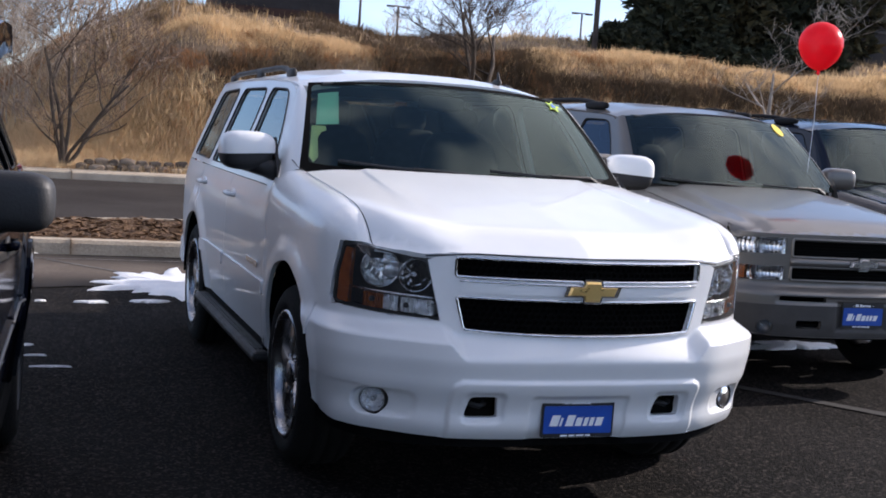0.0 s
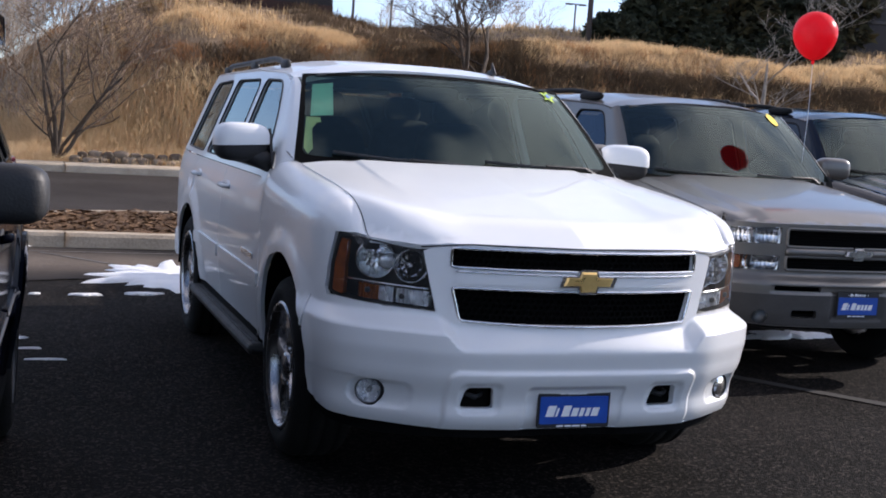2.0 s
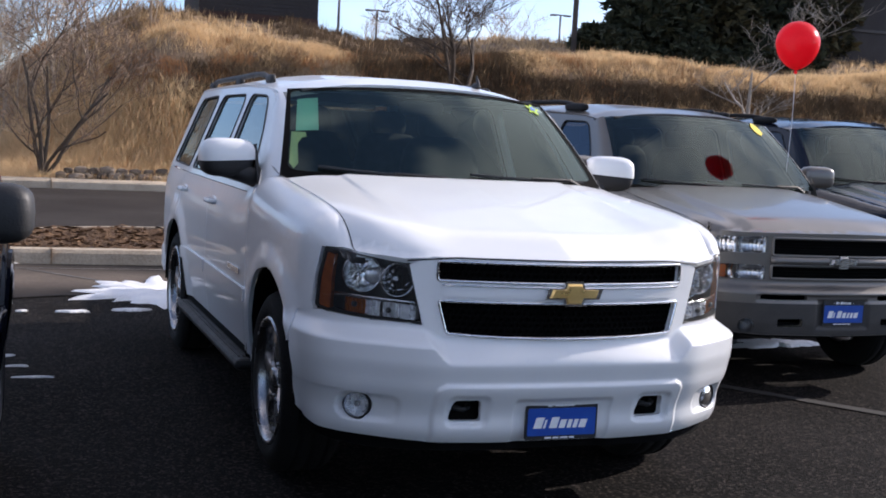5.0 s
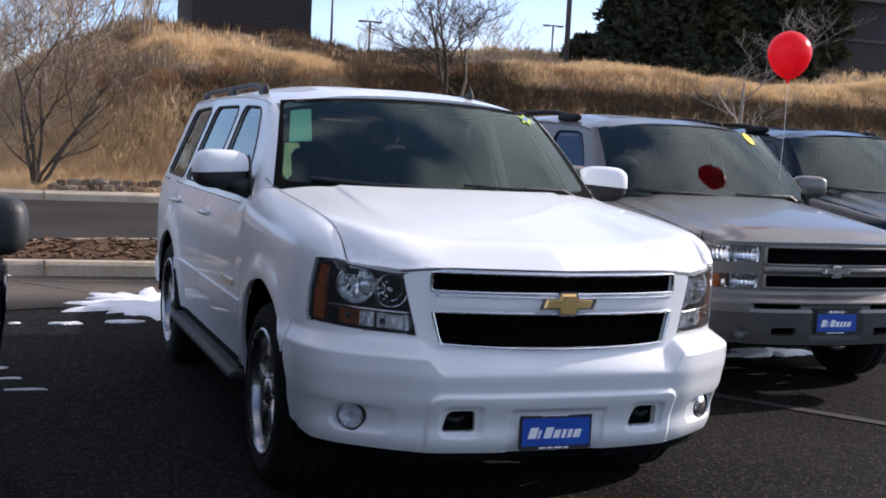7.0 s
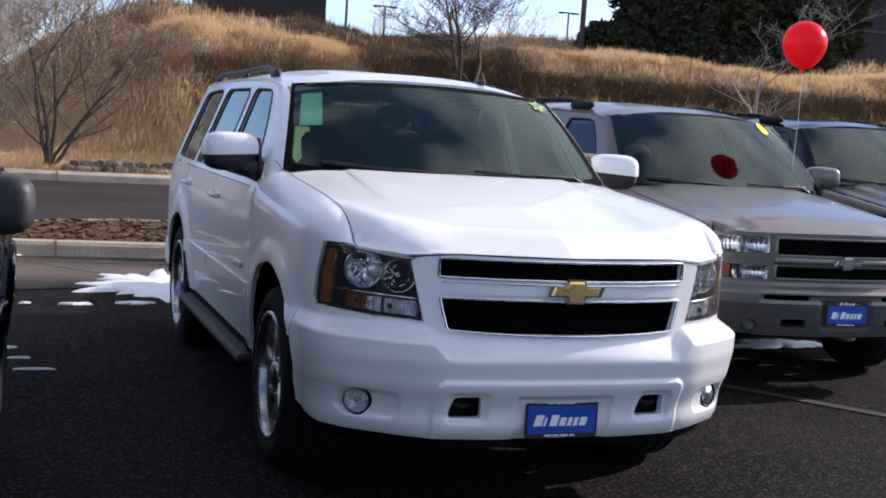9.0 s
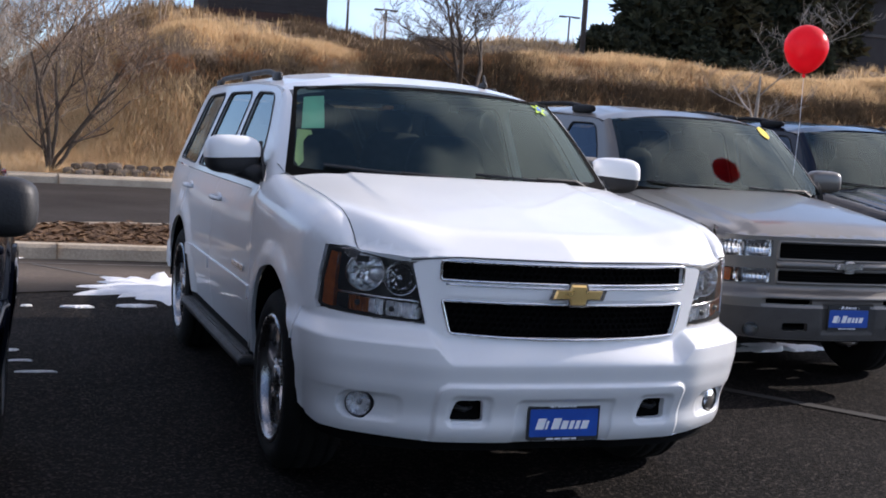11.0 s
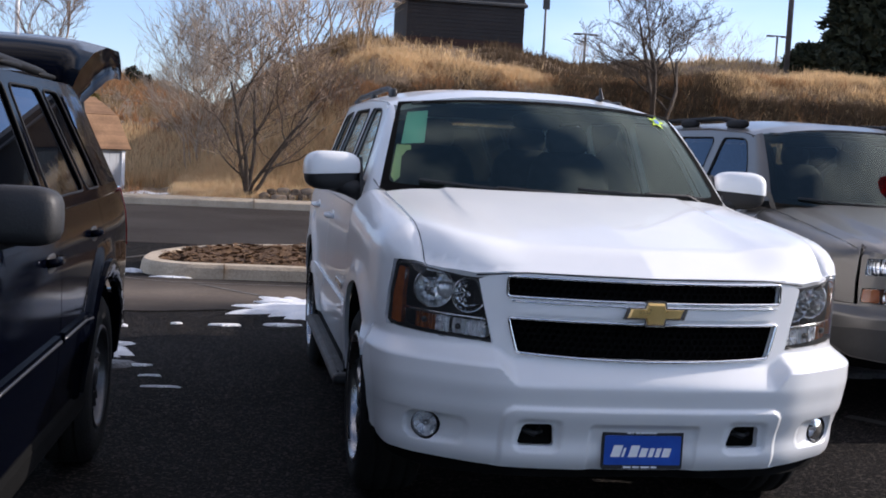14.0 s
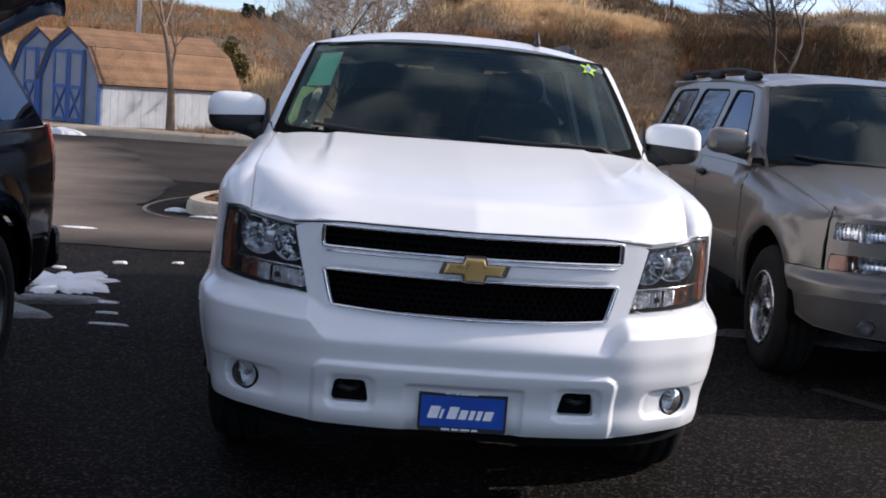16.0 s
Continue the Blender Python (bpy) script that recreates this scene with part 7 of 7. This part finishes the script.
    panel("screen_border", ws, b.screen, M_VOID, car, [rounded([(-0.945, 0.075), (0.945, 0.075), (0.96, 0.96), (-0.96, 0.96)], 0.05, 4)], 0.06, 0, core=(0, 3.2, 0.9), lift=-0.006)
    wiper(car, b, 0.05, -0.80, 0.03, 0.075)
    wiper(car, b, 0.85, 0.15, 0.02, 0.085)
    part("tailgate_panel", box((0, 4.95, 0.80), (1.72, 0.06, 0.74), 0.03), paint, car)
    part("tailgate_glass", box((0, 4.82, 1.45), (1.42, 0.02, 0.42), 0.008), G_SIDE, car)
    part("tailgate_header", box((0, 4.82, 1.72), (1.40, 0.14, 0.06), 0.025), paint, car)
    part("rear_bumper", box((0, 4.99, 0.50), (1.84, 0.14, 0.22), 0.05), paint, car)
    part("underbody", box((0, 2.7, 0.42), (1.4, 4.2, 0.14), 0.02), M_VOID, car)
    part("engine_bay", box((0, 0.80, 0.72), (1.30, 0.95, 0.56), 0.03), M_VOID, car)
    part("aerial_fin", blob(bmesh.new(), (0.35, 2.20, b.roof(0.35, 2.2)[2] + 0.01), (0.018, 0.045, 0.018), power=2.4), M_BLACK, car, smooth=True)
    cabin(car, b)
    for wy in b.wheel_y:
        for q in (-1, 1):
            wheel(car, q * 0.845, wy, 0.38, q, r=0.38, rim_r=0.215, spokes=6, width=0.25, twin=False)
    return car, b


silver_suv, silver_b = build_old_suv("silver_suv", "pewter silver older SUV with stacked headlamps, parked", M_PEWTER, pose(2.95, 2.14, 0))
bm = bmesh.new()
pts = [(0.80 + 0.055 * math.cos(a), 0.90 + 0.10 * math.sin(a)) for a in [2 * math.pi * k / 16 for k in range(16)]]
bm.faces.new([bm.verts.new(Vector(silver_b.screen(u, v)) + Vector((0, -0.7, 0.7)) * 0.006) for u, v in pts])
bmesh.ops.recalc_face_normals(bm, faces=bm.faces)
part("round_sticker", bm, M_YELLOW, silver_suv, "yellow round sticker")
navy_suv, navy_b = build_old_suv("navy_suv", "navy blue older SUV with black roof rails, parked", M_NAVY, pose(5.75, 3.6, 0.03), plate=False)


def build_dark_suv():
    """The slate-blue SUV with its tailgate raised."""
    car = thing("dark_blue_suv", "dark slate-blue SUV with its tailgate raised open", "car", "cars parked in the row", pose(-3.225, -2.18, 0, 0, 0, -3.1))
    k = 0.965
    U = [(x * k, y) for x, y in [(0, 0.0), (0.15, 0.004), (0.3, 0.02), (0.45, 0.05), (0.56, 0.085), (0.66, 0.13), (0.76, 0.20), (0.85, 0.30), (0.915, 0.42), (0.955, 0.55), (0.975, 0.70), (0.98, 0.85),
         (0.985, 1.2), (0.985, 2.0), (0.985, 3.0), (0.98, 3.8), (0.97, 4.3), (0.94, 4.62), (0.86, 4.78), (0.7, 4.84), (0.35, 4.87), (0, 4.87)]]
    B = [(x, y - 0.04 if y < 0.8 else y) for x, y in U]
    b = Body(U, B, lambda x: (0.70, 0.78), old_hood, wheel_y=(0.93, 3.64), length=4.87, belt=1.19, glass_x=0.905, lean=0.37, seam=((0.27, 0.5, 1.45), (0.80, 0.81, 0.82)),
             roof_z=((1.9, 2.2, 3.0, 4.2, 4.6), (1.72, 1.765, 1.79, 1.765, 1.72)))
    X, Y = b.X, b.Y
    P = M_DARKBLUE
    sk = [(0, 0.40), (X(0.6), 0.40), (Y(0.45), 0.45), (Y(0.46), 1.02), (X(0.9), 1.06), (0, 1.06)]
    panel("front_bumper", sk + [(-u, v) for u, v in sk[::-1] if u > 0], b.girth, P, car, step=0.08, rim=0.02)
    hb = [(0, 0.03), (0.56, 0.10), (0.78, 0.27), (0.80, 0.5), (0.82, 1.42), (0.60, 1.375), (0, 1.29)]
    panel("bonnet", hb + [(-x, y) for x, y in hb[::-1] if x > 0], b.hood, P, car, step=0.08, rim=0.02, core=(0, 2.0, 0.6))
    for q, fg, fs in ((1, b.girth, b.side), (-1, flip(b.girth), flip(b.side))):
        ar = [(Y(y), z) for y, z in arch(0.93, 0.45, 0.39)]
        panel("front_wing", b.wing_top(1.545) + [(Y(1.55), 1.17), (Y(1.55), 0.42), (Y(1.42), 0.40)] + ar[::-1][1:-2] + [(Y(0.47), 0.62), (Y(0.47), 1.02)], fg, P, car, step=0.03, rim=0.02)
        panel("front_door", rounded([(Y(1.558), 0.40), (Y(1.57), 1.188), (Y(2.60), 1.188), (Y(2.58), 0.40)], 0.03, 3), fg, P, car, step=0.03, rim=0.02)
        panel("rear_door", [(Y(2.588), 0.40), (Y(2.608), 1.188), (Y(3.60), 1.188), (Y(3.60), 0.95), (Y(3.32), 0.80), (Y(3.20), 0.62), (Y(3.15), 0.40)], fg, P, car, step=0.03, rim=0.02)
        ra = [(Y(y), z) for y, z in arch(3.64, 0.45, 0.39)]
        panel("rear_quarter", [(Y(3.608), 1.188), (Y(4.66), 1.188), (Y(4.74), 0.55), (Y(4.55), 0.42)] + [p for p in ra[::-1] if p[1] > 0.36] + [(Y(3.185), 0.52), (Y(3.21), 0.632), (Y(3.33), 0.812), (Y(3.608), 0.955)], fg, P, car, step=0.03, rim=0.02)
        wheel_housings(car, b, q, 0.92)
        panel("arch_flare", [(Y(3.64 - 0.53 * math.cos(a)), 0.39 + 0.53 * math.sin(a)) for a in [0.05 + 3.04 * i / 20 for i in range(21)]] + [(Y(3.64 + 0.452 * math.cos(a)), 0.39 + 0.452 * math.sin(a)) for a in [0.05 + 3.04 * i / 20 for i in range(21)]], fg, P, car, step=0.05, rim=0.02, lift=0.014)
        for y0, y1 in ((1.60, 2.56), (2.62, 3.16)):
            panel("door_moulding", rounded([(Y(y0), 0.70), (Y(y1), 0.70), (Y(y1), 0.745), (Y(y0), 0.745)], 0.01, 2), fg, P, car, step=0.08, rim=0.012, lift=0.012)
            part("moulding_chrome", tube(bmesh.new(), [Vector(fg(Y(lerp(y0, y1, i / 10)), 0.722)) + Vector((q * 0.012, 0, 0)) for i in range(11)], 0.006, 6), M_SHADEDALLOY, car, smooth=True)
        part("sill", box((q * 0.88, 2.40, 0.36), (0.10, 1.85, 0.12), 0.03), M_VOID, car)
        handle(car, b, q, 2.42, 1.02, P)
        handle(car, b, q, 3.36, 1.05, P)
        wins = ([(1.78, 1.235), (2.02, 1.52), (2.13, 1.625), (2.20, 1.645), (2.52, 1.652), (2.56, 1.235)], [(2.68, 1.235), (2.62, 1.650), (3.14, 1.650), (3.38, 1.235)], [(3.46, 1.235), (3.22, 1.640), (3.28, 1.648), (3.52, 1.645), (3.80, 1.235)])
        side_glass(car, b, P, fs, q, wins, [(1.60, 1.19), (1.66, 1.285), (1.88, 1.54), (2.02, 1.665), (2.10, 1.695), (4.05, 1.695), (4.22, 1.60), (4.55, 1.19)], G_DARK)
        panel("rear_side_glass", rounded([(3.88, 1.235), (3.60, 1.63), (4.02, 1.64), (4.22, 1.50), (4.46, 1.235)], 0.03, 3), fs, G_DARK, car, step=0.1, rim=0.0, lift=0.004, core=(0, 3.2, 1.2))
        c1 = lambda t, q=q: (lambda p: (q * p[0] * 0.97, p[1], p[2] - 0.045 * t))(b.screen(1.0, t))
        c2 = lambda t, q=q: (lambda p: (q * (p[0] + 0.001), p[1], p[2]))(b.side(lerp(1.60, 2.06, t), lerp(1.235, 1.685, t)))
        band("screen_pillar", c1, c2, P, car, bulge=0.016, out=(q * 0.75, -0.45, 0.3))
        box_mirror(car, q, 0.985, 1.70, 1.240, (0.125, 0.075, 0.088), M_BLACK, arm_x=0.86)
        chunky_rail(car, b, q, 0.60, 2.35, 4.0, 0.022)
        panel("tail_lamp", rounded([(Y(4.54), 0.90), (Y(4.74), 0.90), (Y(4.70), 1.20), (Y(4.54), 1.20)], 0.02, 2), fg, M_TAILRED, car, step=0.03, rim=0.02, lift=0.005)
        st = tube(bmesh.new(), [(q * 0.70, 4.22, 1.79), (q * 0.715, 4.30, 1.62), (q * 0.72, 4.36, 1.48)], [0.008, 0.012, 0.014], 8)
        part("tailgate_strut", st, M_BLACK, car, smooth=True)
    panel("roof_panel", [(-0.715, 2.06), (-0.5, 1.955), (0, 1.915), (0.5, 1.955), (0.715, 2.06), (0.715, 4.05), (0.68, 4.20), (-0.68, 4.20), (-0.715, 4.05)], b.roof, P, car, step=0.09, rim=0.03, core=(0, 3.2, 1.0))
    ws = [(-1, 0), (0, 0), (1, 0), (1, 1), (0, 1), (-1, 1)]
    panel("windscreen", ws, lambda u, v: (lambda p: (p[0] * 0.97, p[1], p[2] - 0.045 * v))(b.screen(u, v)), G_SCREEN, car, step=0.15, rim=0, core=(0, 3.2, 0.9)).visible_shadow = False
    part("rear_bumper", box((0, 4.80, 0.52), (1.76, 0.16, 0.24), 0.05), P, car)
    part("load_floor", box((0, 3.9, 0.74), (1.45, 1.5, 0.06), 0.02), M_TRIM, car)
    # raised tailgate: outer skin, inner trim, glass and lip
    tg = new("tailgate")
    tg.parent = car
    tg.matrix_local = pose(0, 4.08, 1.700)
    prof = [(0.0, 0.02), (0.10, 0.125), (0.35, 0.225), (0.65, 0.275), (0.90, 0.270), (1.03, 0.225), (1.07, 0.16)]
    low = [(0.0, -0.06), (0.18, -0.035), (0.40, 0.03), (0.66, 0.10), (0.88, 0.13), (0.96, 0.12), (1.04, 0.12)]
    vs, fs = [], []
    cols = 12
    for i in range(len(prof)):
        for lst in (prof, low):
            for j in range(cols + 1):
                t = j / cols * 2 - 1
                w = lerp(0.70, 0.79, min(1, i / 4))
                vs.append((t * w, lst[i][0] - 0.05 * t * t * (i > 4), lst[i][1] - 0.05 * t ** 4))
    n = cols + 1
    for i in range(len(prof) - 1):
        for j in range(cols):
            a, c = 2 * i * n + j, 2 * (i + 1) * n + j
            fs += [(a, a + 1, c + 1, c), (a + n, c + n, c + n + 1, a + n + 1)]
        for j in (0, cols):
            a, c = 2 * i * n + j, 2 * (i + 1) * n + j
            fs.append((a, c, c + n, a + n))
    for j in range(cols):
        a, c = j, 2 * (len(prof) - 1) * n + j
        fs += [(a, a + n, a + n + 1, a + 1), (c, c + 1, c + n + 1, c + n)]
    mesh_ob("tailgate_shell", vs, fs, P, tg, smooth=True)
    part("tailgate_trim", blob(bmesh.new(), (0, 0.68, 0.095), (0.58, 0.26, 0.035), power=4), M_TRIM, tg, smooth=True)
    part("tailgate_latch", box((0, 0.98, 0.10), (0.10, 0.05, 0.05), 0.01), M_ALLOY, tg)
    part("tailgate_lamp", blob(bmesh.new(), (0.66, 0.86, 0.085), (0.07, 0.07, 0.03), power=3), M_LETTER, tg, "pale lamp cover", smooth=True)
    part("underbody", box((0, 2.5, 0.38), (1.45, 4.4, 0.16), 0.02), M_VOID, car)
    part("engine_bay", box((0, 0.80, 0.70), (1.30, 0.95, 0.56), 0.03), M_VOID, car)
    cabin_dark(car, b)
    for wy in b.wheel_y:
        for q in (-1, 1):
            wheel(car, q * 0.82, wy, 0.385, q, r=0.385, rim_r=0.225, spokes=5, width=0.25, metal=M_SHADEDALLOY)
    return car


def cabin_dark(car, b):
    part("cabin_floor", box((0, 2.8, 0.55), (1.6, 3.0, 0.08), 0.02), M_TRIM, car)
    part("dashboard", blob(bmesh.new(), (0, 1.62, 1.12), (0.76, 0.26, 0.12), seg=20, power=4), M_BLACK, car, smooth=True)
    for y in (2.30, 3.15):
        for x in (-0.37, 0.37):
            seat(car, x, y)
    part("headliner", box((0, 3.0, 1.665), (1.25, 2.0, 0.02), 0.008), M_TRIM, car)


dark_suv = build_dark_suv()
